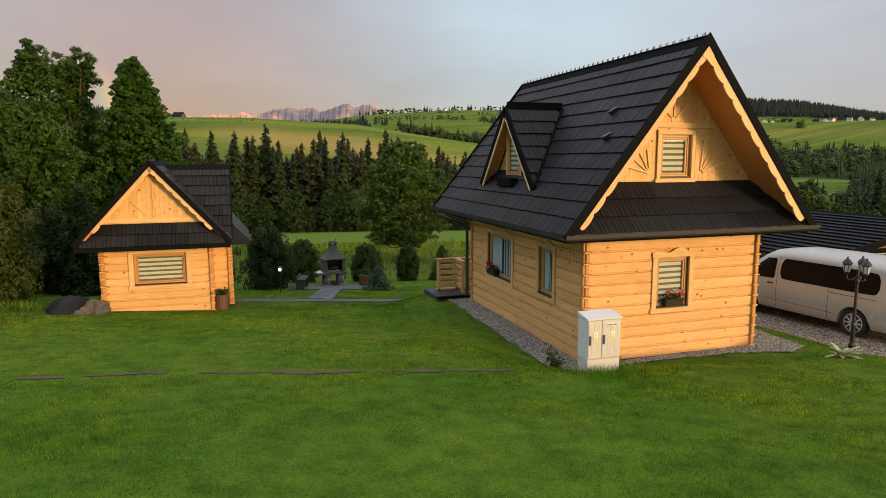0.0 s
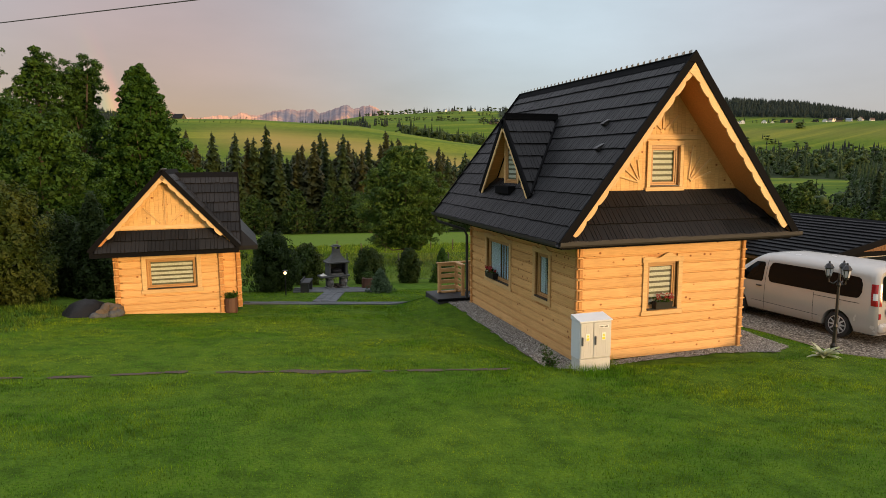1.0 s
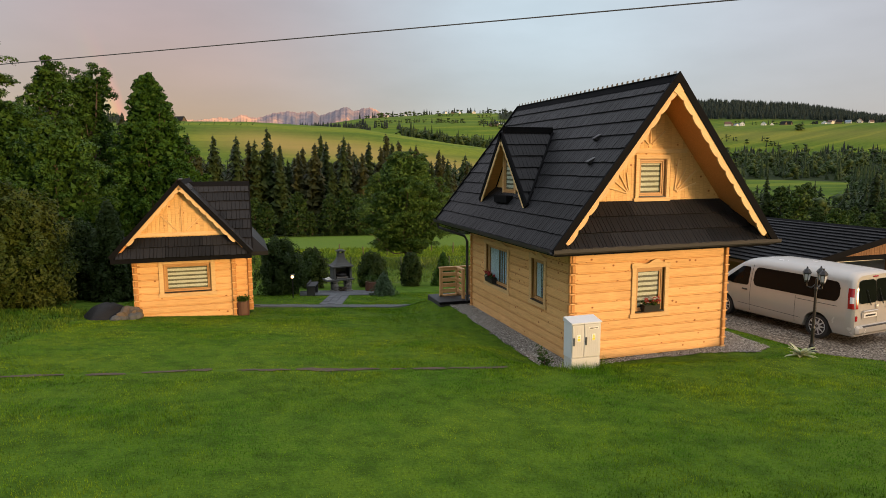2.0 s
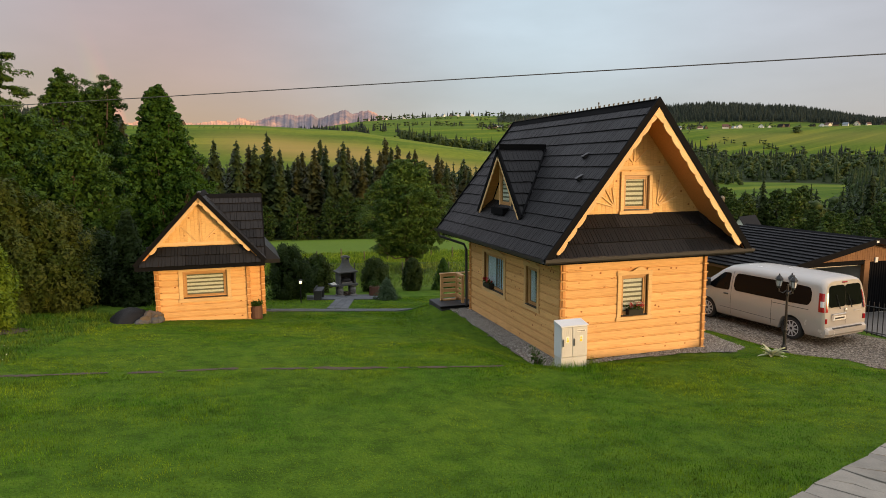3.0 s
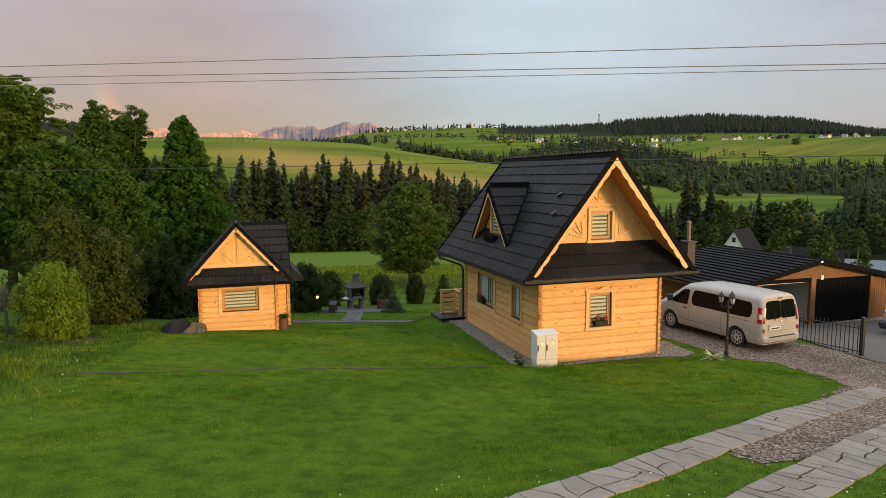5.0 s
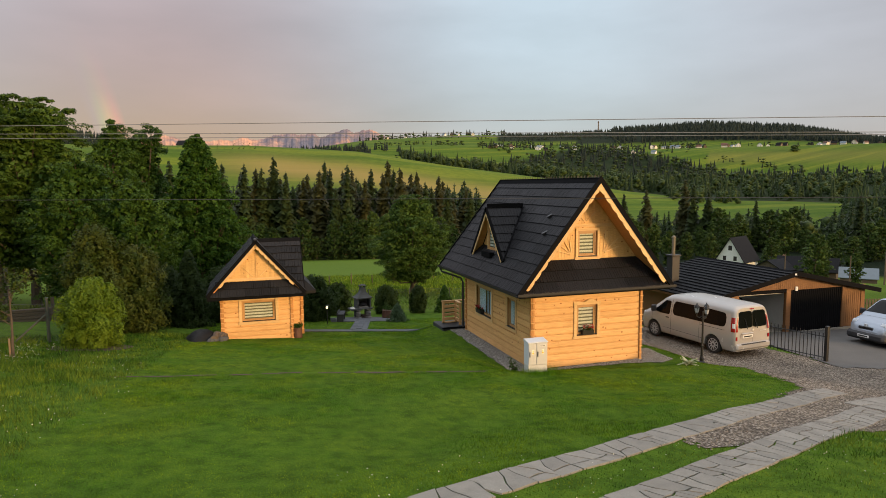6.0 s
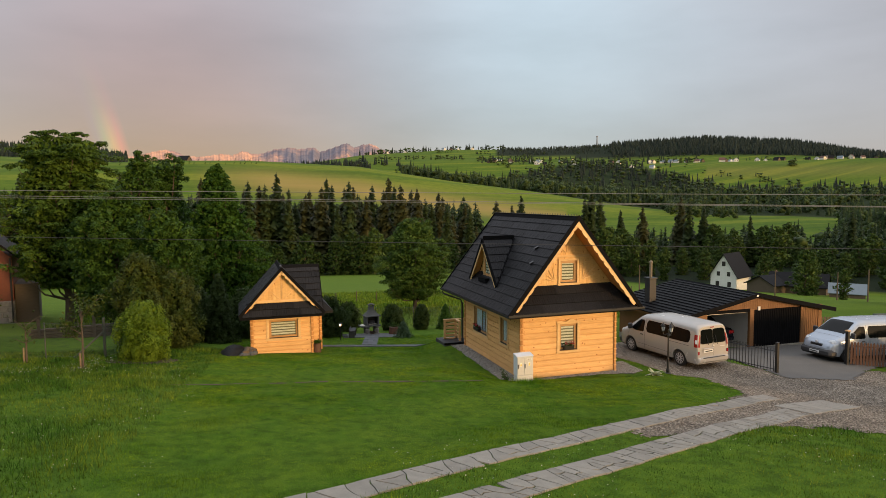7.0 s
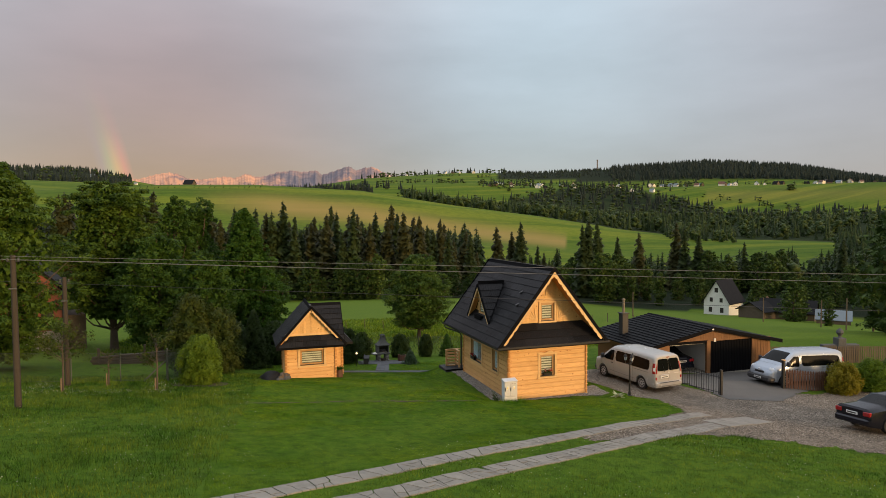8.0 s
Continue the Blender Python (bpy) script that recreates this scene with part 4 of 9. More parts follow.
    gcore = Geo().prism([(rx - 2.2, 3.35), (1.80, 3.35), (1.80, hb(1.80))], gy + 0.03, gy + 0.12, "y").prism([(2.52, 3.35), (rx + 2.2, 3.35), (2.52, hb(2.52))], gy + 0.03, gy + 0.12, "y")
    gcore.prism([(1.80, 4.56), (2.52, 4.56), (2.52, hb(2.52)), (rx, 6.12), (1.80, hb(1.80))], gy + 0.03, gy + 0.12, "y").prism([(1.80, 3.35), (2.52, 3.35), (2.52, 3.70), (1.80, 3.70)], gy + 0.03, gy + 0.12, "y")
    gable = part("gable_wall", gcore, M_FRAME, house)
    part("attic_room", Geo().box((1.2, gy + 0.5, 3.4), (3.0, gy + 0.6, 4.9)), M_DARK, house)
    x = rx - 2.15
    rnd = random.Random(5)
    while x < rx + 2.13:
        w = 0.105
        zl, zr = hb(x), hb(x + w)
        if max(zl, zr) > 3.6:
            g = Geo()
            e = 0.002
            zl, zr = max(zl, 3.55), max(zr, 3.55)
            pts = [(x + e, 3.54), (x + w - e, 3.54), (x + w - e, zr), (x + e, zl)]
            beside = x + w > 1.76 and x < 2.56
            if beside:
                g.prism([(x + e, 4.58), (x + w - e, 4.58), (x + w - e, zr), (x + e, zl)], gy, gy + 0.028, "y")
            else:
                g.prism(pts, gy, gy + 0.028, "y")
            part("board", g, M_BOARD, gable, m=None)
        x += w
    window(house, pose(1.80, gy - 0.015, 3.70), 0.72, 0.86, trim=0.10, carved=False, sill=True, trim_mat=M_TRIM)
    part("rail_board", Geo().box((rx - 1.0, gy - 0.035, 4.70), (rx + 1.0, gy - 0.002, 4.80), 0.006), M_TRIM, gable)
    # sunburst slats either side and above
    for cx, cz, a0, a1, n, ln in ((1.56, 3.78, 100, 165, 4, 0.60), (2.78, 3.78, 20, 84, 4, 0.78), (2.08, 4.86, 42, 138, 3, 0.62)):
        for i in range(n):
            a = radians(a0 + (a1 - a0) * i / (n - 1))
            g = Geo().box((0.06, -0.028, -0.018), (ln * (0.82 + 0.18 * (i % 2)), -0.002, 0.018), 0.006)
            part("sunburst_slat", g, M_TRIM, gable, m=pose(cx, gy, cz, 0, -math.degrees(a), 0))
    # boarded underside of the overhang
    for sgn in (-1, 1):
        sof = Geo()
        a, b = Vector((rx + sgn * (ex - 0.14), 0, ez + 0.06)), Vector((rx, 0, rz_ - 0.20))
        n = 26
        for i in range(n):
            p, q = a.lerp(b, (i + 0.03) / n), a.lerp(b, (i + 0.97) / n)
            sof.add([(p.x, y0 + 0.02, p.z), (q.x, y0 + 0.02, q.z), (q.x, gy + 0.03, q.z), (p.x, gy + 0.03, p.z)], [(0, 1, 2, 3)])
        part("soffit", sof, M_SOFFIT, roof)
    # eave boards, gutter and downpipe
    part("eave_soffit", Geo().box((rx - ex + 0.05, sy0 + 0.03, 2.55), (rx + ex - 0.05, 0.0, 2.58)), M_FLASH, house)
    part("eave_soffit", Geo().box((rx - ex + 0.05, 0.0, 2.55), (0.0, y1 - 0.1, 2.58)), M_FLASH, house)
    part("fascia", Geo().box((rx - ex, sy0 - 0.01, 2.60), (rx + ex, sy0 + 0.02, 2.71), 0.006), M_GUTTER, house)
    part("fascia", Geo().box((rx - ex - 0.01, sy0 + 0.02, 2.60), (rx - ex + 0.02, y1, 2.71), 0.006), M_GUTTER, house)

    def gutter(p, q, nm="gutter"):
        g = Geo()
        p, q = Vector(p), Vector(q)
        d = (q - p).normalized()
        out = Vector((d.y, -d.x, 0))
        prof = [(0.005, 0.0), (0.005, -0.075), (0.03, -0.105), (0.075, -0.105), (0.105, -0.07), (0.112, 0.0), (0.104, 0.0), (0.096, -0.065), (0.07, -0.096), (0.034, -0.096), (0.012, -0.07), (0.012, 0.0)]
        vs = [p + out * a + Vector((0, 0, b)) for a, b in prof] + [q + out * a + Vector((0, 0, b)) for a, b in prof]
        n = len(prof)
        g.add(vs, [(i, (i + 1) % n, n + (i + 1) % n, n + i) for i in range(n)] + [tuple(range(n)), tuple(range(n, 2 * n))])
        return part(nm, g, M_GUTTER, house)
    gutter((rx - ex - 0.06, sy0 - 0.01, 2.71), (rx + ex + 0.12, sy0 - 0.01, 2.71))
    gutter((rx - ex - 0.01, y1 + 0.06, 2.71), (rx - ex - 0.01, sy0, 2.71))
    part("downpipe", Geo().tube([(-0.83, 7.25, 2.58), (-0.78, 7.22, 2.44), (-0.16, 6.52, 2.22), (-0.09, 6.46, 2.05), (-0.09, 6.46, 0.12)], 0.042, 10), M_GUTTER, house)
    # triangular dormer
    dx, dya, dyb, dz, dyc, dza = -0.22, 1.90, 4.92, 3.46, 3.42, 5.24
    back = rx - (rz_ - dza) * ex / (rz_ - ez)
    dorm = thing("dormer", "", "")
    dorm.parent = house
    for yb_, s in ((dya, 1), (dyb, -1)):
        drun_v = Vector((0, dyc - yb_, dza - dz))
        # slope triangle: eave corner, front apex, back of its ridge
        a, b, c = Vector((dx, yb_, dz)), Vector((dx, dyc, dza)), Vector((back, dyc, dza))
        nr = (b - a).cross(c - a).normalized()
        if nr.z < 0:
            nr = -nr
        part("dormer_slope", Geo().add([a + nr * 0.05, b + nr * 0.05, c + nr * 0.05, a - nr * 0.03, b - nr * 0.03, c - nr * 0.03], [(0, 1, 2), (3, 5, 4), (0, 3, 4, 1), (1, 4, 5, 2), (2, 5, 3, 0)]), M_FLASH, dorm)
        n = 6
        for r in range(n):
            t0, t1 = r / n, (r + 1) / n
            rise = (b - a).length / n
            x_end = dx + (back - dx) * (t0 + t1) / 2
            p = a.lerp(b, t0) + nr * 0.052
            if x_end - dx > 0.1:
                if s > 0:
                    mm = slope_m(p, (1, 0, 0), b - a)
                    part("roof_panel", panel_mesh(x_end - dx, rise, M_ROOF), M_ROOF, dorm, m=mm)
                else:
                    mm = slope_m(p + Vector((x_end - dx, 0, 0)), (-1, 0, 0), b - a)
                    part("roof_panel", panel_mesh(x_end - dx, rise, M_ROOF), M_ROOF, dorm, m=mm)
        part("valley_trim", Geo().tube([a + nr * 0.07, c + nr * 0.07], 0.035, 6), M_FLASH, dorm)
        d = (b - a).normalized()
        g = Geo()
        nn = Vector((0, -d.z * (1 if s > 0 else -1), d.y * (1 if s > 0 else -1)))
        if nn.z < 0:
            nn = -nn
        pts = [a - d * 0.05 + nn * 0.075, b + d * 0.03 + nn * 0.075, b + d * 0.03 - nn * 0.07, a - d * 0.05 - nn * 0.07]
        o = Vector((-0.05, 0, 0))
        g.add(pts + [p + o for p in pts], [(0, 1, 2, 3), (4, 7, 6, 5), (0, 4, 5, 1), (3, 2, 6, 7), (0, 3, 7, 4), (1, 5, 6, 2)])
        part("verge_trim", g, M_FLASH, dorm)
        ln = (b - a).length - 0.06
        ang = math.degrees(math.atan2(b.z - a.z, abs(b.y - a.y)))
        if s > 0:
            mm = slope_m(a + Vector((-0.045, 0, 0)) - nn * 0.065, b - a, (1, 0, 0))
        else:
            mm = slope_m(a + Vector((-0.045, 0, 0)) - nn * 0.065, b - a, (1, 0, 0))
        # carved board hangs inwards from the rake
        gg = Geo()
        for (xa, ya), (xb, yb2) in zip(scallop(ln, 0.035, 9)[:-1], scallop(ln, 0.035, 9)[1:]):
            P = lambda q, w_: a + Vector((-0.045, 0, 0)) + d * q - nn * (0.065 + w_)
            vs = [P(xa, 0), P(xb, 0), P(xb, 0.045 + yb2), P(xa, 0.045 + ya)]
            gg.add(vs + [v + Vector((0.03, 0, 0)) for v in vs], [(0, 1, 2, 3), (4, 7, 6, 5), (2, 6, 7, 3)])
        part("bargeboard", gg, M_TRIM, dorm)
        sof = Geo().add([a - nr * 0.035 + Vector((0.0, 0, 0)), b - nr * 0.035, b - nr * 0.035 + Vector((0.30, 0, 0)), a - nr * 0.035 + Vector((0.30, 0, 0))], [(0, 1, 2, 3)])
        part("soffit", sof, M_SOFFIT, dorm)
    # dormer wall, set back, with its tall window
    wx = 0.06
    hz = lambda y: dza - 0.10 - abs(y - dyc) * (dza - dz) / 1.51
    part("dormer_wall", Geo().prism([(dya + 0.2, dz + 0.1), (dyb - 0.2, dz + 0.1), (dyc, dza - 0.12)], wx + 0.03, wx + 0.1, "x"), M_BOARD, dorm)
    window(house, pose(wx - 0.05, dyc + 0.36, 3.70, 0, 0, -90), 0.72, 1.02, sill=False, blind="zebra", trim=0.06, carved=False, depth=0.03, glass_in=0.0)
    part("dormer_sill", Geo().box((dx - 0.06, dyc - 0.42, 3.44), (wx, dyc + 0.42, 3.64), 0.01), M_FLASH, dorm)
    # snow guard comb over the dormer ridge
    comb = Geo()
    y_end = dyc
    for i in range(64):
        xx = dx + 0.02 + (back - dx) * i / 63
        comb.box((xx - 0.009, dyc - 0.009, dza + 0.05), (xx + 0.009, dyc + 0.009, dza + 0.20))
    comb.box((dx, dyc - 0.07, dza + 0.04), (back, dyc + 0.07, dza + 0.066))
    part("bird_comb", comb, M_FLASH, dorm)
    # roof vents
    for vx, vy, vz in ((1.09, 0.82, 5.10), (0.66, 0.36, 4.56)):
        mm = slope_m((vx, vy, vz - 0.04), (0, -1, 0), up_l)
        part("roof_vent", Geo().prism([(-0.10, 0.0), (0.10, 0.0), (0.10, 0.02), (-0.07, 0.10), (-0.10, 0.10)], -0.07, 0.07, "x", mm @ pose(0, 0, 0, 0, 0, 0)), M_BLACK, roof)
    flower_box(pose(fw[0] + 0.18, -0.03, fw[2] + 0.045), 0.42)
    flower_box(side_m @ Matrix.Translation((s1[0] + 0.10, -0.03, s1[2] + 0.024)), 0.55)
    return house


log_house = build_house()

# ---- log hut with cross gable ----


def build_hut():
    hut = thing("garden_hut", "small pale log hut with a black cross-gabled roof and blinds", "garden hut", pose(-9.80, 7.25, 0.05, 0, 0, -0.5))
    W, D, rows, h = 2.68, 3.0, 9, 0.197
    part("foundation", Geo().box((0.05, 0.05, -0.5), (W - 0.05, D, 0.0)), M_FLASH, hut)
    win = (0.76, 2.02, 0.80, 1.62)
    log_wall(hut, "wall_front", pose(0, 0, 0), W, rows, [win], M_LOG, h=h)
    log_wall(hut, "wall_side", pose(0, D, 0, 0, 0, -90), D, rows, [], M_LOG, h=h)
    log_wall(hut, "wall_side", pose(W, 0, 0, 0, 0, 90), 0.68, rows, [], M_LOG, h=h)
    log_wall(hut, "wall_wing", pose(W, 0.68, 0, 0, 0, 0), 0.46, rows, [], M_LOG, h=h)
    log_wall(hut, "wall_wing", pose(W + 0.46, 0.68, 0, 0, 0, 90), D - 0.68, rows, [], M_LOG, h=h)
    log_wall(hut, "wall_back", pose(W + 0.46, D, 0, 0, 0, 180), W + 0.46, rows, [], M_LOG, h=h)
    for x, y, rz in ((0, 0, 0), (W, 0, 90), (W + 0.46, 0.68, 90), (0, D, -90)):
        log_ends(hut, pose(x, y, 0, 0, 0, rz), rows, h=h)
    window(hut, pose(win[0], 0, win[2]), win[1] - win[0], win[3] - win[2], trim=0.13, carved=False, sill=True)
    part("floor", Geo().box((0.14, 0.14, 0.0), (W + 0.3, D - 0.14, 0.05)), M_BROWNBOARD, hut)
    rx, rz_, ex, ez = W / 2, 3.98, 1.84, 1.95
    y0, y1 = -0.48, 3.4
    run = math.hypot(ex, rz_ - ez)
    roof = part("roof", Geo().prism([(rx - ex + 0.04, ez), (rx, rz_ - 0.03), (rx + ex, ez), (rx + ex - 0.14, ez), (rx, rz_ - 0.16), (rx - ex + 0.17, ez)], y0 + 0.04, y1, "y"), M_SOFFIT, hut)
    m_l = slope_m((rx - ex, y1, ez), (0, -1, 0), (ex, 0, rz_ - ez))
    m_r = slope_m((rx + ex, y0, ez), (0, 1, 0), (-ex, 0, rz_ - ez))
    for mm in (m_l, m_r):
        part("underlay", Geo().box((0, 0, -0.03), (y1 - y0, run, -0.006)), M_FLASH, roof, m=mm)
        panel_slope(roof, mm, lambda v: (0.0, y1 - y0), run, 0.36, M_ROOF, shift=0.37)
    part("ridge_cap", Geo().prism([(rx - 0.11, rz_ - 0.10), (rx - 0.02, rz_ + 0.04), (rx + 0.02, rz_ + 0.04), (rx + 0.11, rz_ - 0.10), (rx, rz_)], y0 - 0.02, y1, "y"), M_FLASH, roof)
    part("ridge_comb", Geo().box((rx - 0.05, y0 + 0.25, rz_ + 0.03), (rx + 0.05, y0 + 0.9, rz_ + 0.08), 0.02), M_GUTTER, roof, "grey metal ridge vent")
    # wing roof, ridge along x
    wv, wz = 1.85, 3.88
    we0, wez = 0.36, 1.98
    wx1 = 3.20
    m_w = slope_m((rx, we0, wez), (1, 0, 0), (0, wv - we0, wz - wez))
    wrun = math.hypot(wv - we0, wz - wez)
    wr = part("wing_roof", Geo().prism([(we0, wez), (wv, wz - 0.03), (wv + 1.4, wez), (wv + 1.26, wez), (wv, wz - 0.16), (we0 + 0.14, wez)], rx, wx1, "x"), M_FLASH, hut)
    panel_slope(wr, m_w, lambda v: (0.05, wx1 - rx), wrun, 0.36, M_ROOF, shift=0.37)
    part("ridge_cap", Geo().prism([(wv - 0.11, wz - 0.10), (wv - 0.02, wz + 0.04), (wv + 0.02, wz + 0.04), (wv + 0.11, wz - 0.10), (wv, wz)], rx, wx1 + 0.03, "x"), M_FLASH, wr)
    part("verge_trim", Geo().add([(wx1, we0 - 0.05, wez - 0.06), (wx1, wv, wz + 0.04), (wx1, wv, wz - 0.12), (wx1, we0 + 0.06, wez - 0.10), (wx1 + 0.04, we0 - 0.05, wez - 0.06), (wx1 + 0.04, wv, wz + 0.04), (wx1 + 0.04, wv, wz - 0.12), (wx1 + 0.04, we0 + 0.06, wez - 0.10)],
                                 [(0, 1, 2, 3), (4, 7, 6, 5), (0, 4, 5, 1), (3, 2, 6, 7), (0, 3, 7, 4)]), M_FLASH, wr)
    kick = Geo().add([(wx1 - 0.1, we0 - 0.02, 1.84), (3.68, we0 - 0.02, 1.84), (wx1 - 0.1, we0 + 0.35, 2.42), (wx1, wv + 1.4, 2.42), (3.68, wv + 1.4, 1.84), (wx1 - 0.1, we0 - 0.02, 1.72), (3.68, we0 - 0.02, 1.72), (3.68, wv + 1.4, 1.72)],
                     [(0, 1, 2), (1, 4, 3, 2), (0, 5, 6, 1), (1, 6, 7, 4)])
    part("wing_skirt", kick, M_ROOF, wr)
    part("wing_gable", Geo().prism([(we0 + 0.3, 1.9), (wv + 1.3, 1.9), (wv, wz - 0.2)], 3.02, 3.10, "x"), M_BOARD, hut)
    # carved rakes
    for sgn in (-1, 1):
        a, b = Vector((rx + sgn * (ex + 0.02), y0, ez - 0.02)), Vector((rx, y0, rz_ + 0.03))
        nrm = Vector((sgn * (rz_ - ez), 0, ex)).normalized()
        pts = [a + nrm * 0.045, b + nrm * 0.045, b - nrm * 0.08, a - nrm * 0.08]
        off = Vector((0, -0.04, 0))
        part("verge_trim", Geo().add(pts + [p + off for p in pts], [(0, 1, 2, 3), (4, 7, 6, 5), (0, 4, 5, 1), (3, 2, 6, 7), (0, 3, 7, 4), (1, 5, 6, 2)]), M_FLASH, roof)
    ang = math.degrees(math.atan2(rz_ - ez, ex))
    ln = 2.16
    dxx, dzz = ln * math.cos(radians(ang)), ln * math.sin(radians(ang))
    carved_board(hut, "bargeboard", pose(rx - dxx, y0 - 0.015, 3.90 - dzz, 0, -ang, 0), ln, 0.075, M_TRIM, 8, depth=0.045)
    carved_board(hut, "bargeboard", pose(rx, y0 - 0.015, 3.90, 0, ang, 0), ln, 0.075, M_TRIM, 8, depth=0.045)
    # skirt roof and boarded gable
    sy0, sz0, sy1, sz1 = -0.52, 1.90, -0.20, 2.46
    srun = math.hypot(sy1 - sy0, sz1 - sz0)
    m_s = slope_m((0, sy0, sz0), (1, 0, 0), (0, sy1 - sy0, sz1 - sz0))
    sk = part("skirt_roof", Geo().add([(rx - ex, sy0, sz0 - 0.01), (rx + ex, sy0, sz0 - 0.01), (rx + 1.4, sy1, sz1 - 0.01), (rx - 1.4, sy1, sz1 - 0.01), (rx - ex, sy0, sz0 - 0.13), (rx + ex, sy0, sz0 - 0.13), (rx + 1.4, sy1, sz0 - 0.13), (rx - 1.4, sy1, sz0 - 0.13)],
                                      [(0, 1, 2, 3), (4, 7, 6, 5), (0, 4, 5, 1), (1, 5, 6, 2), (3, 7, 4, 0), (2, 6, 7, 3)]), M_FLASH, hut)
    panel_slope(sk, m_s, lambda v: (rx - ex + 0.04 + v * 0.55, rx + ex - 0.04 - v * 0.55), srun, srun / 2, M_ROOF, shift=0.37)
    gy = -0.22
    gable = part("gable_wall", Geo().prism([(rx - 1.5, 2.3), (rx + 1.5, 2.3), (rx, 3.84)], gy + 0.03, gy + 0.1, "y"), M_FRAME, hut)
    x = rx - 1.42
    while x < rx + 1.40:
        w = 0.105
        hb = lambda q: rz_ - 0.12 - abs(q - rx) * (rz_ - ez) / ex
        zl, zr = max(hb(x), 2.42), max(hb(x + w), 2.42)
        part("board", Geo().prism([(x + 0.0015, 2.40), (x + w - 0.0015, 2.40), (x + w - 0.0015, zr), (x + 0.0015, zl)], gy, gy + 0.028, "y"), M_BOARD, gable)
        x += w
    part("rail_board", Geo().box((rx - 1.35, gy - 0.03, 2.46), (rx + 1.35, gy - 0.002, 2.56), 0.006), M_TRIM, gable)
    for a in (45, 135):
        part("slat", Geo().box((0.03, -0.026, -0.014), (0.62, -0.002, 0.014), 0.005), M_TRIM, gable, m=pose(rx + (0.10 if a < 90 else -0.10), gy, 2.58, 0, -a, 0))
    part("slat", Geo().box((0.0, -0.024, -0.01), (0.95, -0.002, 0.01), 0.005), M_TRIM, gable, m=pose(rx, gy, 2.58, 0, -90, 0))
    return hut


garden_hut = build_hut()

# ---- garage ----


def build_garage():
    gx, gy, gzf = 15.1, 4.0, gz(15, 3.5) - 0.05
    gar = thing("garage", "low brown boarded garage with black roof and an open door", "garage")
    xl, xr, yb = 10.9, 19.7, 9.8
    top, eave = 2.02, 1.02
    sl = (top - eave) / (gx - 10.15)
    roof_z = lambda x: top - abs(x - gx) * sl
    # walls
    back = Geo().box((xl, yb - 0.15, gzf), (xr, yb, 1.0))
    part("wall_back", back, M_BROWNBOARD, gar)
    part("wall_side", Geo().box((xl, gy + 0.1, gzf), (xl + 0.15, yb - 0.15, 1.05)), M_BROWNBOARD, gar)
    part("wall_side", Geo().box((xr - 0.15, gy + 0.1, gzf), (xr, yb - 0.15, 1.05)), M_BROWNBOARD, gar)
    part("partition", Geo().box((15.25, gy + 0.12, gzf), (15.4, yb - 0.15, 1.1)), M_PLASTER, gar)
    part("floor", Geo().box((xl, gy - 0.05, gzf - 0.4), (xr, yb, gzf + 0.02)), M_CONCRETE, gar)
    front = part("wall_front", Geo().prism([(xl, 1.2), (xr, 1.2), (xr, roof_z(xr) - 0.08), (gx, top - 0.1), (xl, roof_z(xl) - 0.08)], gy + 0.03, gy + 0.13, "y"), M_BROWNBOARD, gar)
    part("wall_pier", Geo().box((xl, gy + 0.03, gzf), (12.2, gy + 0.13, 1.2)), M_BROWNBOARD, gar)
    part("wall_pier", Geo().box((14.85, gy - 0.03, gzf), (15.12, gy + 0.13, 1.22), 0.01), M_BROWNBOARD, gar)
    part("wall_pier", Geo().box((18.25, gy - 0.03, gzf), (18.42, gy + 0.13, 1.2), 0.01), M_BROWNBOARD, gar)
    part("wall_pier", Geo().box((19.45, gy - 0.03, gzf), (xr, gy + 0.13, 1.2), 0.01), M_BROWNBOARD, gar)
    x = xl
    while x < xr - 0.05:
        w = 0.12
        z = lambda q: roof_z(q) - 0.09
        lo = 1.16
        if not (15.12 < x < 18.2):
            part("board", Geo().prism([(x + 0.004, lo), (x + w - 0.006, lo), (x + w - 0.006, z(x + w)), (x + 0.004, z(x))], gy, gy + 0.025, "y"), M_BROWNBOARD, front)
        else:
            part("board", Geo().prism([(x + 0.004, lo), (x + w - 0.006, lo), (x + w - 0.006, z(x + w)), (x + 0.004, z(x))], gy, gy + 0.025, "y"), M_BROWNBOARD, front)
        x += w
    # ribbed black sheet between the doors, plank door, raised door
    rib = Geo()
    x = 15.14
    while x < 18.24:
        rib.prism([(x, gy + 0.03), (x + 0.03, gy - 0.005), (x + 0.06, gy - 0.005), (x + 0.09, gy + 0.03)], gzf + 0.02, 1.16, "z")
        rib.box((x + 0.09, gy + 0.02, gzf + 0.02), (x + 0.12, gy + 0.04, 1.16))
        x += 0.12
    part("sheet_cladding", rib, M_FLASH, gar, "ribbed black sheet cladding")
    door = part("door", Geo().box((18.42, gy + 0.01, gzf + 0.02), (19.45, gy + 0.06, 1.14)), M_BROWNBOARD, gar, "narrow brown plank door")
    for i in range(8):
        part("plank", Geo().box((18.44 + i * 0.125, gy - 0.012, gzf + 0.05), (18.55 + i * 0.125, gy + 0.012, 1.12), 0.004), M_BROWNBOARD, door)
    part("door", Geo().box((12.25, gy + 0.16, 1.02), (14.82, gy + 2.3, 1.07)), M_PLASTER, gar, "white up-and-over door, raised")
    part("door_head", Geo().box((12.15, gy - 0.02, 1.08), (14.9, gy + 0.12, 1.24), 0.01), M_FLASH, gar)
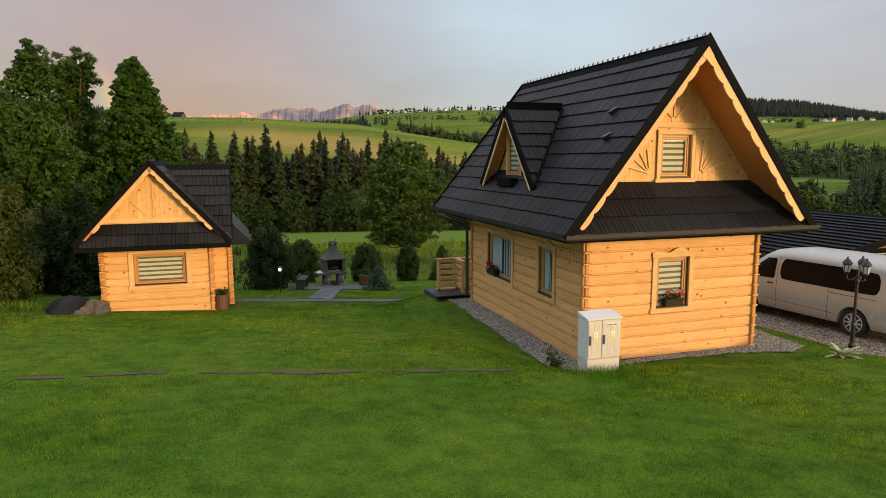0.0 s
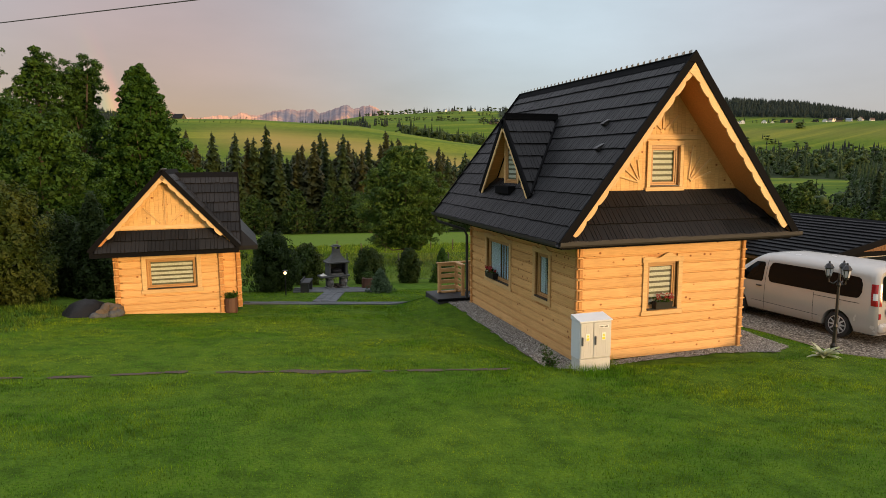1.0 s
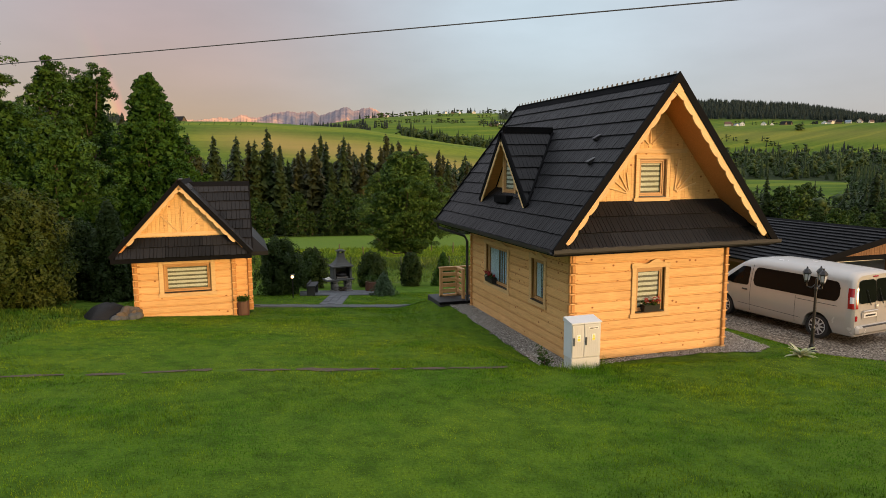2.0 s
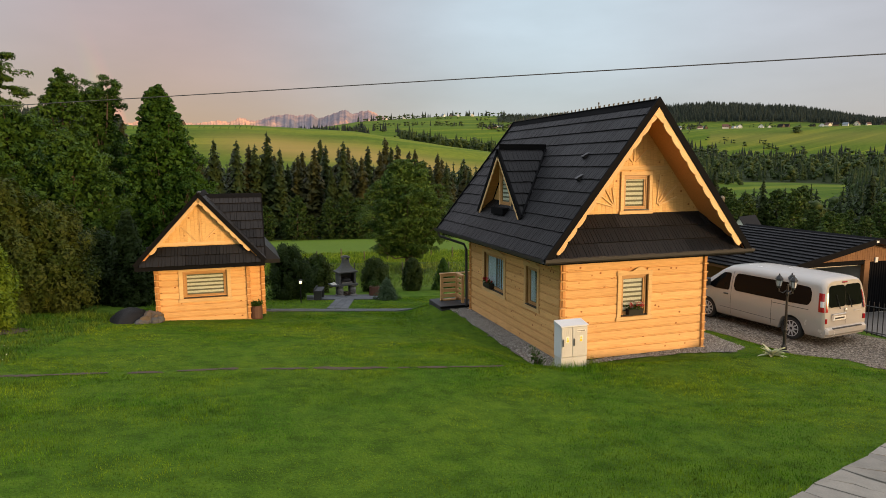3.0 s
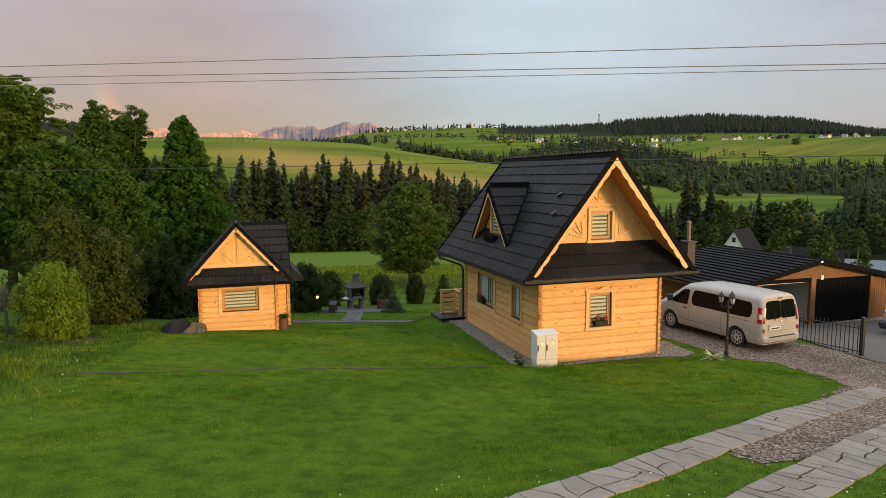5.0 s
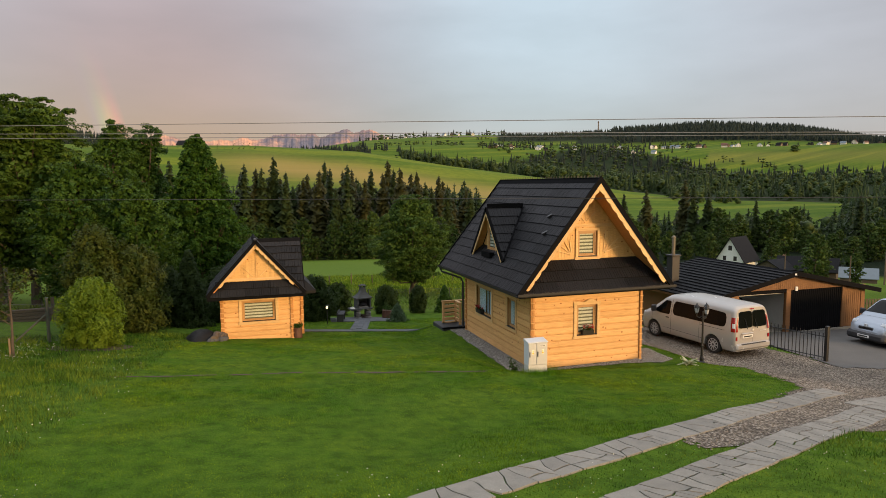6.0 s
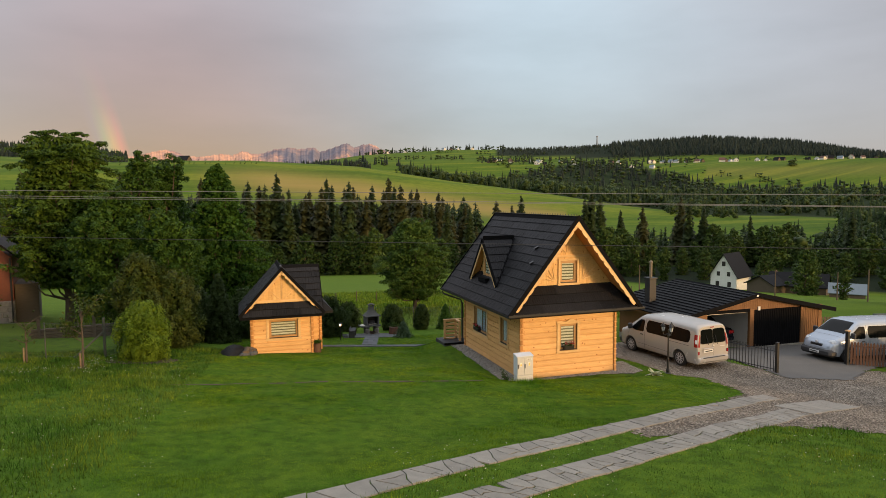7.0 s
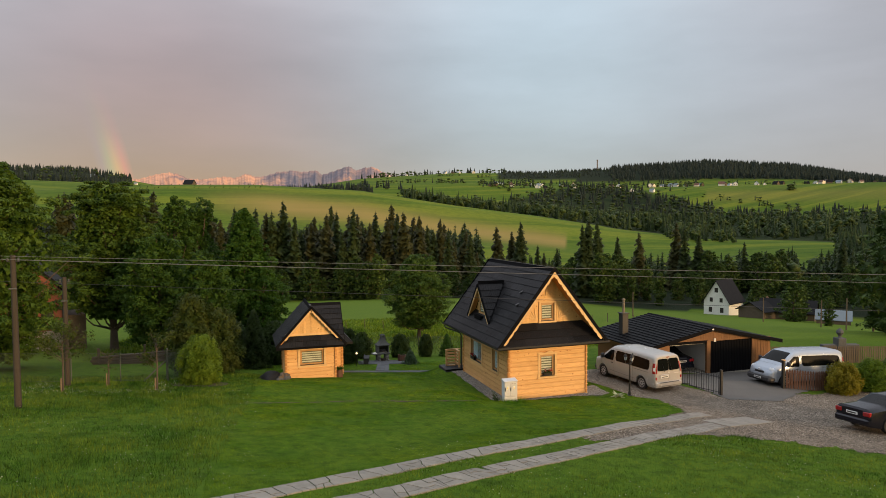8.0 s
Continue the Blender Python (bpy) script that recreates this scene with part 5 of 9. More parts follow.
    # roof
    roof = part("roof", Geo().prism([(10.15, eave - 0.02), (gx, top - 0.02), (20.25, roof_z(20.25) - 0.02), (20.25, roof_z(20.25) - 0.12), (gx, top - 0.14), (10.15, eave - 0.12)], gy - 0.35, yb + 0.3, "y"), M_BROWNBOARD, gar)
    for sgn in (-1, 1):
        ex = gx - 10.12 if sgn < 0 else 20.28 - gx
        rz2 = top - ex * sl
        rise = math.hypot(ex, top - rz2)
        n = 15
        ln = yb + 0.3 - (gy - 0.35)
        mm = slope_m((gx - ex, yb + 0.32, rz2), (0, -1, 0), (ex, 0, top - rz2)) if sgn < 0 else slope_m((gx + ex, gy - 0.37, rz2), (0, 1, 0), (-ex, 0, top - rz2))
        for r in range(n):
            row = rise / n
            for k in range(4):
                a, b = ln * k / 4, ln * (k + 1) / 4
                part("roof_panel", panel_mesh(b - a, row, M_ROOF2, nose=0.055), M_ROOF2, roof, m=mm @ Matrix.Translation((a, r * row, 0.005)))
    part("ridge_cap", Geo().prism([(gx - 0.16, top - 0.01), (gx, top + 0.07), (gx + 0.16, top - 0.01)], gy - 0.38, yb + 0.33, "y"), M_FLASH, roof)
    for sgn, ex in ((-1, gx - 10.1), (1, 20.3 - gx)):
        a, b = Vector((gx + sgn * ex, gy - 0.36, top - ex * sl)), Vector((gx, gy - 0.36, top + 0.02))
        pts = [a + Vector((0, 0, 0.05)), b + Vector((0, 0, 0.05)), b - Vector((0, 0, 0.16)), a - Vector((0, 0, 0.16))]
        part("verge_board", Geo().add(pts + [p + Vector((0, -0.03, 0)) for p in pts], [(0, 1, 2, 3), (4, 7, 6, 5), (0, 4, 5, 1), (3, 2, 6, 7), (0, 3, 7, 4), (1, 5, 6, 2)]), M_FLASH, roof)
    # chimney stack with pipe, at the back of the near slope
    cx, cy = 11.4, 7.6
    part("chimney", Geo().box((cx - 0.22, cy - 0.22, 0.9), (cx + 0.22, cy + 0.22, 2.55), 0.015).box((cx - 0.27, cy - 0.27, 2.55), (cx + 0.27, cy + 0.27, 2.62), 0.01), M_GUTTER, gar)
    part("flue_pipe", Geo().tube([(cx, cy, 2.6), (cx, cy, 3.42)], 0.085, 10), M_BLIND2, gar, "tan steel flue pipe")
    part("flue_cap", Geo().lathe([(0.03, 3.46), (0.11, 3.43), (0.11, 3.48), (0.03, 3.56)], 10, pose(cx, cy, 0)), M_BLIND2, gar)
    part("wall_lamp", Geo().box((14.9, gy - 0.16, 1.92), (15.02, gy - 0.4, 2.0), 0.01), M_PLASTER, gar, "small white floodlight")
    part("switch_box", Geo().box((15.35, gy - 0.05, 1.12), (15.5, gy + 0.0, 1.32), 0.01), M_PLASTER, gar)
    return gar


garage = build_garage()

# ---- drive, gravel, paths ----


def inside(poly, x, y):
    """Even-odd test for arrays of points."""
    c = np.zeros(np.shape(x), bool)
    n = len(poly)
    for i in range(n):
        (x1, y1), (x2, y2) = poly[i], poly[(i + 1) % n]
        hit = ((y1 > y) != (y2 > y)) & (x < (x2 - x1) * (y - y1) / (y2 - y1 + 1e-12) + x1)
        c ^= hit
    return c


def drape(name, polys, step, lift, mat, label, category, rag=0.12):
    """A sheet that lies on the ground within the outlines, with a ragged rim."""
    xs = [p[0] for q in polys for p in q]
    ys = [p[1] for q in polys for p in q]
    gx, gy = np.arange(min(xs), max(xs) + step, step), np.arange(min(ys), max(ys) + step, step)
    X, Y = np.meshgrid(gx, gy, indexing="ij")
    cx, cy = X[:-1, :-1] + step / 2, Y[:-1, :-1] + step / 2
    wx = cx + rag * np.sin(cy * 3.1 + 1) * np.cos(cx * 2.3) + rag * 0.5 * np.sin(cx * 9 + cy * 7)
    wy = cy + rag * np.sin(cx * 2.7) * np.cos(cy * 3.9 + 2) + rag * 0.5 * np.sin(cy * 11 - cx * 5)
    keep = np.zeros(cx.shape, bool)
    for q in polys:
        keep |= inside(q, wx, wy)
    i, j = np.nonzero(keep)
    n = len(gy)
    f = np.stack([i * n + j, (i + 1) * n + j, (i + 1) * n + j + 1, i * n + j + 1], -1)
    used, inv = np.unique(f, return_inverse=True)
    P = np.stack([X.ravel(), Y.ravel()], -1)[used]
    Z = land(P[:, 0], P[:, 1]) + lift
    me = np_mesh(name, np.column_stack([P, Z]), inv.reshape(-1, 4), mat, smooth=True)
    return tagged(new(name, me), label, category, kind="structure")


def stones(name, polys, n, s0, s1, mat, label, seed, lift=0.0, rag=0.1):
    """Loose stones scattered over the outlines, in one mesh."""
    rng = np.random.default_rng(seed)
    xs = [p[0] for q in polys for p in q]
    ys = [p[1] for q in polys for p in q]
    x, y = rng.uniform(min(xs), max(xs), n * 4), rng.uniform(min(ys), max(ys), n * 4)
    wx, wy = x + rag * np.sin(y * 3.1 + 1), y + rag * np.sin(x * 2.7)
    keep = np.zeros(len(x), bool)
    for q in polys:
        keep |= inside(q, wx, wy)
    x, y = x[keep][:n], y[keep][:n]
    m = len(x)
    base = np.array([(1, 0, 0), (0, 1, 0), (-1, 0, 0), (0, -1, 0), (0, 0, 0.8), (0, 0, -0.6)], float)
    tri = np.array([(0, 1, 4), (1, 2, 4), (2, 3, 4), (3, 0, 4), (1, 0, 5), (2, 1, 5), (3, 2, 5), (0, 3, 5)])
    s = rng.uniform(s0, s1, (m, 1, 1)) * rng.uniform(0.6, 1.3, (m, 6, 1))
    a = rng.uniform(0, 6.28, m)
    R = np.zeros((m, 3, 3))
    R[:, 0, 0], R[:, 0, 1], R[:, 1, 0], R[:, 1, 1], R[:, 2, 2] = np.cos(a), -np.sin(a), np.sin(a), np.cos(a), 1
    P = np.einsum("mij,kj->mki", R, base) * s
    P[:, :, 0] += x[:, None]
    P[:, :, 1] += y[:, None]
    P[:, :, 2] += (land(x, y) + lift)[:, None] + s0 * 0.3
    F = (tri[None] + (np.arange(m) * 6)[:, None, None]).reshape(-1, 3)
    me = np_mesh(name, P.reshape(-1, 3), F, mat)
    return tagged(new(name, me), label, "gravel", kind="stuff")


def island_stone_mat(name, a, b, c):
    m, nt, bs = shader(name, 0.85, 0.0, 0.3)
    r = nt.nodes.new("ShaderNodeNewGeometry").outputs["Random Per Island"]
    col = ramp(nt, r, [(0.0, a), (0.45, b), (0.85, c), (1.0, shade(c, 1.3))])
    v = coords(nt)
    col = mix(nt, 0.6, col, ramp(nt, noise_tex(nt, v, 30.0), [(0.3, (0.6, 0.6, 0.6)), (0.7, (1, 1, 1))]), "MULTIPLY")
    nt.links.new(col, bs.inputs["Base Color"])
    return m


M_STONES = island_stone_mat("loose_stones", (0.10, 0.083, 0.066), (0.205, 0.172, 0.138), (0.34, 0.30, 0.25))
M_CHIPBED = gravel_mat("chipping_bed", (0.14, 0.13, 0.12), (0.29, 0.28, 0.26), (0.48, 0.47, 0.44), 0.032)
M_CHIPS = island_stone_mat("grey_chippings", (0.17, 0.16, 0.15), (0.32, 0.31, 0.29), (0.48, 0.47, 0.45))

YARD = [(6.0, 5.5), (5.7, 1.6), (6.55, -0.6), (6.8, -2.6), (6.1, -4.9), (4.2, -6.1), (0.6, -8.2), (-1.2, -9.05), (-1.5, -9.9), (1.2, -9.4), (4.2, -9.3), (7.5, -11.2), (9.0, -12.2), (24, -14), (24, -2.2), (15.6, -1.9), (11.3, -2.4), (10.6, -0.6), (9.9, 1.6), (9.6, 5.5)]
APRON = [(10.9, -2.3), (13.0, -3.2), (15.7, -1.8), (20.5, -0.6), (20.5, 4.0), (10.9, 4.0), (10.9, 1.0)]
STRIP = [[(-0.62, 6.6), (-0.75, -0.3), (-0.1, -0.55), (0.12, 0.1), (0.12, 6.6)], [(0.0, -0.05), (0.4, -0.28), (3.3, -0.30), (4.6, -0.75), (5.25, -0.3), (5.3, 1.2), (4.1, 1.0), (4.1, 0.05)]]
drape("gravel_yard", [YARD], 0.12, 0.014, M_GRAVELBED, "brown-grey gravel drive and yard", "gravel yard", 0.2)
drape("concrete_apron", [APRON], 0.2, 0.034, M_APRON, "worn pale concrete apron before the garage", "concrete apron", 0.1)
drape("gravel_strip", STRIP, 0.08, 0.02, M_CHIPBED, "grey chippings along the foot of the log walls", "gravel strip", 0.05)
stones("yard_gravel", [YARD], 15000, 0.012, 0.028, M_STONES, "loose brown and grey gravel over the yard", 3, 0.012)
stones("wall_gravel", STRIP, 9000, 0.010, 0.022, M_CHIPS, "loose grey chippings beside the house walls", 4, 0.02, 0.04)


def slab_track(parent, a, b, width, step, seed, broken):
    """Cast concrete strip along a wheel track, split by ragged cracks into slabs and shards."""
    rnd = random.Random(seed)
    a, b = Vector(a[:2]), Vector(b[:2])
    d = (b - a).normalized()
    nrm = Vector((-d.y, d.x))
    ln = (b - a).length

    def piece(pts):
        c = sum(pts, Vector((0, 0))) / len(pts)
        ring = [c + (p - c) * (1 - min(0.4, rnd.uniform(0.012, 0.026) / max(0.04, (p - c).length))) for p in pts]
        h = rnd.uniform(0.026, 0.034)
        tx, ty = rnd.uniform(-0.012, 0.012), rnd.uniform(-0.012, 0.012)
        top = [(p.x, p.y, gz(p.x, p.y) + h + tx * (p.x - c.x) + ty * (p.y - c.y)) for p in ring]
        low = [(p.x, p.y, gz(p.x, p.y) - 0.04) for p in [c + (q - c) * 1.012 for q in ring]]
        n = len(pts)
        part("slab", Geo().add(top + low, [tuple(range(n))] + [(i, n + i, n + (i + 1) % n, (i + 1) % n) for i in range(n)]), M_CONCRETE, parent)

    def spot(q, w):
        return a + d * q + nrm * (w + 0.018 * math.sin(q * 1.7) + 0.010 * math.sin(q * 6.1 + seed))

    def crack(q, skew):
        """A wandering line across the strip: points from one edge to the other."""
        ws = [-width / 2 + rnd.uniform(-0.012, 0.012), -width * rnd.uniform(0.12, 0.22), width * rnd.uniform(0.08, 0.22), width / 2 + rnd.uniform(-0.012, 0.012)]
        return [spot(q + skew * w / width + rnd.uniform(-0.05, 0.05), w) for w in ws]
    s, line = 0.0, crack(0.0, 0.0)
    while s < ln - 0.05:
        s = min(ln, s + step * rnd.uniform(0.6, 1.4))
        nxt = crack(s, rnd.uniform(-0.35, 0.35))
        k = rnd.random()
        if k < broken:
            i = rnd.choice((1, 2))
            u = line[i].lerp(nxt[i], 0.5) + Vector((rnd.uniform(-0.06, 0.06), rnd.uniform(-0.06, 0.06)))
            if k < broken * 0.45:
                e = line[0].lerp(nxt[0], rnd.uniform(0.35, 0.65))
                piece(line[:i + 1] + [u, e])
                piece([e, u, nxt[i]] + nxt[:i][::-1])
            else:
                piece(line[:i + 1] + [u] + nxt[:i + 1][::-1])
            piece(line[i:] + nxt[i:][::-1] + [u])
        else:
            piece(line + nxt[::-1])
        line = nxt


drive = thing("driveway", "two wheel tracks of cracked pale concrete slabs", "driveway", kind="structure")
TRACKS = (((-18.0, -16.45), (-6.0, -10.75), (6.6, -5.62), 0.70), ((-18.0, -17.95), (-6.0, -12.47), (5.4, -7.79), 0.80))
slab_track(drive, TRACKS[0][0], TRACKS[0][1], 0.70, 0.36, 11, 0.45)
slab_track(drive, TRACKS[0][1], TRACKS[0][2], 0.70, 0.35, 15, 0.5)
slab_track(drive, TRACKS[1][0], TRACKS[1][1], 0.80, 0.36, 12, 0.9)
slab_track(drive, TRACKS[1][1], TRACKS[1][2], 0.80, 0.34, 16, 0.9)
slab_track(drive, (5.5, -7.55), (8.6, -6.5), 1.2, 0.9, 13, 0.4)


def paved(parent, name, quads, size, mat, seed):
    """Small pavers in running bond over straight-sided strips (p, q, width)."""
    rnd = random.Random(seed)
    for p, q, width in quads:
        p, q = Vector(p), Vector(q)
        d = (q - p).normalized()
        n = Vector((-d.y, d.x))
        rows = max(1, round(width / size))
        cols = max(1, round((q - p).length / (size * 1.9)))
        cw, rw = (q - p).length / cols, width / rows
        for r in range(rows):
            off = 0.5 * cw * (r % 2)
            for c in range(cols):
                u = c * cw + off
                if u + cw > (q - p).length + cw * 0.6:
                    continue
                o = p + d * (u + 0.006) + n * (r * rw - width / 2 + 0.006)
                corners = [o, o + d * (cw - 0.012), o + d * (cw - 0.012) + n * (rw - 0.012), o + n * (rw - 0.012)]
                h = 0.03 + rnd.uniform(-0.004, 0.004)
                top = [(v.x, v.y, gz(v.x, v.y) + h) for v in corners]
                low = [(v.x, v.y, gz(v.x, v.y) - 0.03) for v in corners]
                part(name, Geo().add(top + low, [(0, 1, 2, 3), (0, 4, 5, 1), (1, 5, 6, 2), (2, 6, 7, 3), (3, 7, 4, 0)]), mat, parent)


garden_path = thing("garden_path", "grey paved garden path with a branch to the barbecue patio", "path", kind="structure")
paved(garden_path, "paver", [((-6.6, 9.75), (-0.3, 8.55), 0.72), ((-4.0, 9.7), (-3.1, 13.4), 0.78)], 0.24, M_PAVER, 5)
paved(garden_path, "paver", [((-4.6, 14.55), (-1.2, 14.2), 2.2)], 0.31, M_PAVER, 6)

# shallow filled trench across the lawn, and bare soil by the thuja
TRENCH = [(-12.4, -0.72), (-11.2, -0.80), (-9.5, -0.86), (-8.0, -0.80), (-7.0, -0.88), (-5.9, -1.0), (-4.8, -1.25), (-3.5, -1.33), (-2.2, -1.5)]
def soil_patches():
    rnd = random.Random(19)
    polys = []
    for (xa, ya), (xb, yb) in zip(TRENCH[:-1], TRENCH[1:]):
        n = max(2, int((xb - xa) / 0.28))
        for k in range(n):
            if rnd.random() < 0.22:
                continue
            u = (k + rnd.random()) / n
            cx, cy = xa + (xb - xa) * u, ya + (yb - ya) * u + rnd.uniform(-0.05, 0.05)
            rx_, ry_ = rnd.uniform(0.12, 0.46), rnd.uniform(0.04, 0.13)
            polys.append([(cx + rx_ * math.cos(a) * rnd.uniform(0.7, 1.2), cy + ry_ * math.sin(a) * rnd.uniform(0.7, 1.2)) for a in np.linspace(0, 5.7, 10)])
    return polys


drape("trench", soil_patches(), 0.035, 0.012, M_SOIL, "broken strip of bare settled soil across the lawn", "soil strip", 0.03)
drape("planting_bed", [[(-14.0 + 1.35 * math.cos(a), 5.3 + 1.0 * math.sin(a)) for a in np.linspace(0, 6.1, 14)]], 0.08, 0.014, M_SOIL, "bare brown soil round the thuja", "planting bed", 0.06)

# ---- vehicles ----


def vehicle(name, label, m, spec, paint):
    """Car or van along +x from its rear (x=0), left side at +y; loft of stations with wheel arches and flush glass."""
    car = thing(name, label, spec["category"], m)
    L, st = spec["length"], spec["stations"]
    xs = np.array(sorted(set(list(np.arange(0, L, 0.07)) + [s[0] for s in st] + [L])))
    S = np.array(st, float)
    ip = lambda col: np.interp(xs, S[:, 0], S[:, col])
    roof, belt, wtop, wb, wr, sill, nose = ip(1), ip(2), ip(3), ip(4), ip(5), ip(6), ip(7)
    ax_r, ax_f, wr_ = spec["axles"][0], spec["axles"][1], spec["wheel"]
    rows = []
    for i, x in enumerate(xs):
        zb = sill[i]
        for ax in (ax_r, ax_f):
            R = wr_ + 0.06
            if abs(x - ax) < R:
                zb = max(zb, wr_ + math.sqrt(R * R - (x - ax) ** 2))
        zm = max(0.62 * belt[i], zb + 0.03)
        z1 = max(zb + 0.015, min(0.40, zm - 0.01)) if zb < 0.36 else zb + 0.012
        half = [(wb[i] * 0.955, zb), (wb[i] * 0.985, z1), (wb[i] * 1.0, zm), (wb[i] * 0.985, max(belt[i], zm + 0.02)), (wr[i] * 1.0 + 0.0, max(wtop[i], belt[i] + 0.03)),
                (wr[i] * 0.93, roof[i] - 0.035), (wr[i] * 0.78, roof[i] - 0.008), (wr[i] * 0.40, roof[i])]
        sec = [(x + nose[i], y, z) for y, z in half] + [(x + nose[i], -y, z) for y, z in reversed(half)]
        rows.append(sec)
    K = len(rows[0])
    V = [p for r in rows for p in r]
    bf = []
    gf = {}
    for i in range(len(xs) - 1):
        xc = (xs[i] + xs[i + 1]) / 2
        for k in range(K - 1):
            q = (i * K + k, (i + 1) * K + k, (i + 1) * K + k + 1, i * K + k + 1)
            kk = min(k, K - 2 - k)
            hit = None
            for nm, (x0, x1, r0, r1) in spec["glass"].items():
                if x0 < xc < x1 and r0 <= kk <= r1:
                    hit = nm
            side = 0 if spec["glass"].get(hit, (0, 0, 4, 0))[2] >= 4 else (1 if k < K // 2 else 2)
            (gf.setdefault((hit, side), []) if hit else bf).append(q)
    bf += [tuple(range(K))[::-1], tuple((len(xs) - 1) * K + k for k in range(K))]
    bf += [(i * K, i * K + K - 1, (i + 1) * K + K - 1, (i + 1) * K) for i in range(len(xs) - 1)]

    def sub(faces):
        g = Geo()
        ids = sorted({i for f in faces for i in f})
        mp = {v: n for n, v in enumerate(ids)}
        return g.add([V[i] for i in ids], [tuple(mp[i] for i in f) for f in faces])
    part("body", sub(bf), paint, car, smooth=True)
    for (nm, side), faces in gf.items():
        if faces:
            part(nm, sub(faces), M_CARGLASS, car, smooth=True)
    part("interior", Geo().box((0.25, -0.6, 0.45), (L * 0.8, 0.6, spec["cabin"]), 0.1), M_DARK, car)
    # wheels
    w_me = Geo().lathe([(wr_ * 0.66, -0.10), (wr_ * 0.95, -0.10), (wr_, -0.06), (wr_, 0.06), (wr_ * 0.95, 0.10), (wr_ * 0.70, 0.105), (wr_ * 0.66, 0.09)], 24).mesh("tyre", M_TYRE, True)
    rim = Geo().lathe([(wr_ * 0.66, -0.05), (wr_ * 0.66, 0.088), (wr_ * 0.60, 0.094), (wr_ * 0.58, 0.06), (wr_ * 0.14, 0.055), (wr_ * 0.12, 0.085), (0.01, 0.088)], 24)
    for k in range(spec["spokes"]):
        rim.box((wr_ * 0.12, -0.028, 0.05), (wr_ * 0.60, 0.028, 0.090), 0.006, pose(0, 0, 0, 0, 0, 360 * k / spec["spokes"]))
    r_me = rim.mesh("rim", M_ALLOY, True)
    wy = spec["track"]
    for ax in (ax_r, ax_f):
        for s in (1, -1):
            wheel = part("wheel", w_me, M_TYRE, car, m=pose(ax, s * wy, wr_, -90 * s, 0, 0))
            part("rim", r_me, M_ALLOY, wheel)
    part("arch_liner", Geo().box((ax_r - wr_ * 1.1, -wy + 0.12, 0.2), (ax_r + wr_ * 1.1, wy - 0.12, 0.75)).box((ax_f - wr_ * 1.1, -wy + 0.12, 0.2), (ax_f + wr_ * 1.1, wy - 0.12, 0.75)), M_BLACK, car)
    for nm, mat, geo_list, lab in spec["fittings"]:
        for lo, hi, b in geo_list:
            part(nm, Geo().box(lo, hi, b), mat, car, lab)
    return car


VAN = dict(category="van", length=5.0, axles=(0.97, 4.06), wheel=0.335, track=0.83, spokes=10, lean=0.13,
           # x, roof, belt, half width
           stations=[(0.0, 1.820, 1.08, 0.87), (0.06, 1.865, 1.08, 0.925), (0.2, 1.890, 1.08, 0.955), (0.6, 1.905, 1.08, 0.97), (2.0, 1.910, 1.08, 0.975), (3.0, 1.895, 1.08, 0.975), (3.4, 1.840, 1.07, 0.97), (3.62, 1.720, 1.06, 0.965),
                     (4.22, 1.28, 1.02, 0.95), (4.34, 1.18, 0.98, 0.94), (4.62, 1.07, 0.90, 0.91), (4.82, 0.96, 0.80, 0.85), (4.94, 0.80, 0.66, 0.74), (5.0, 0.62, 0.52, 0.62)])


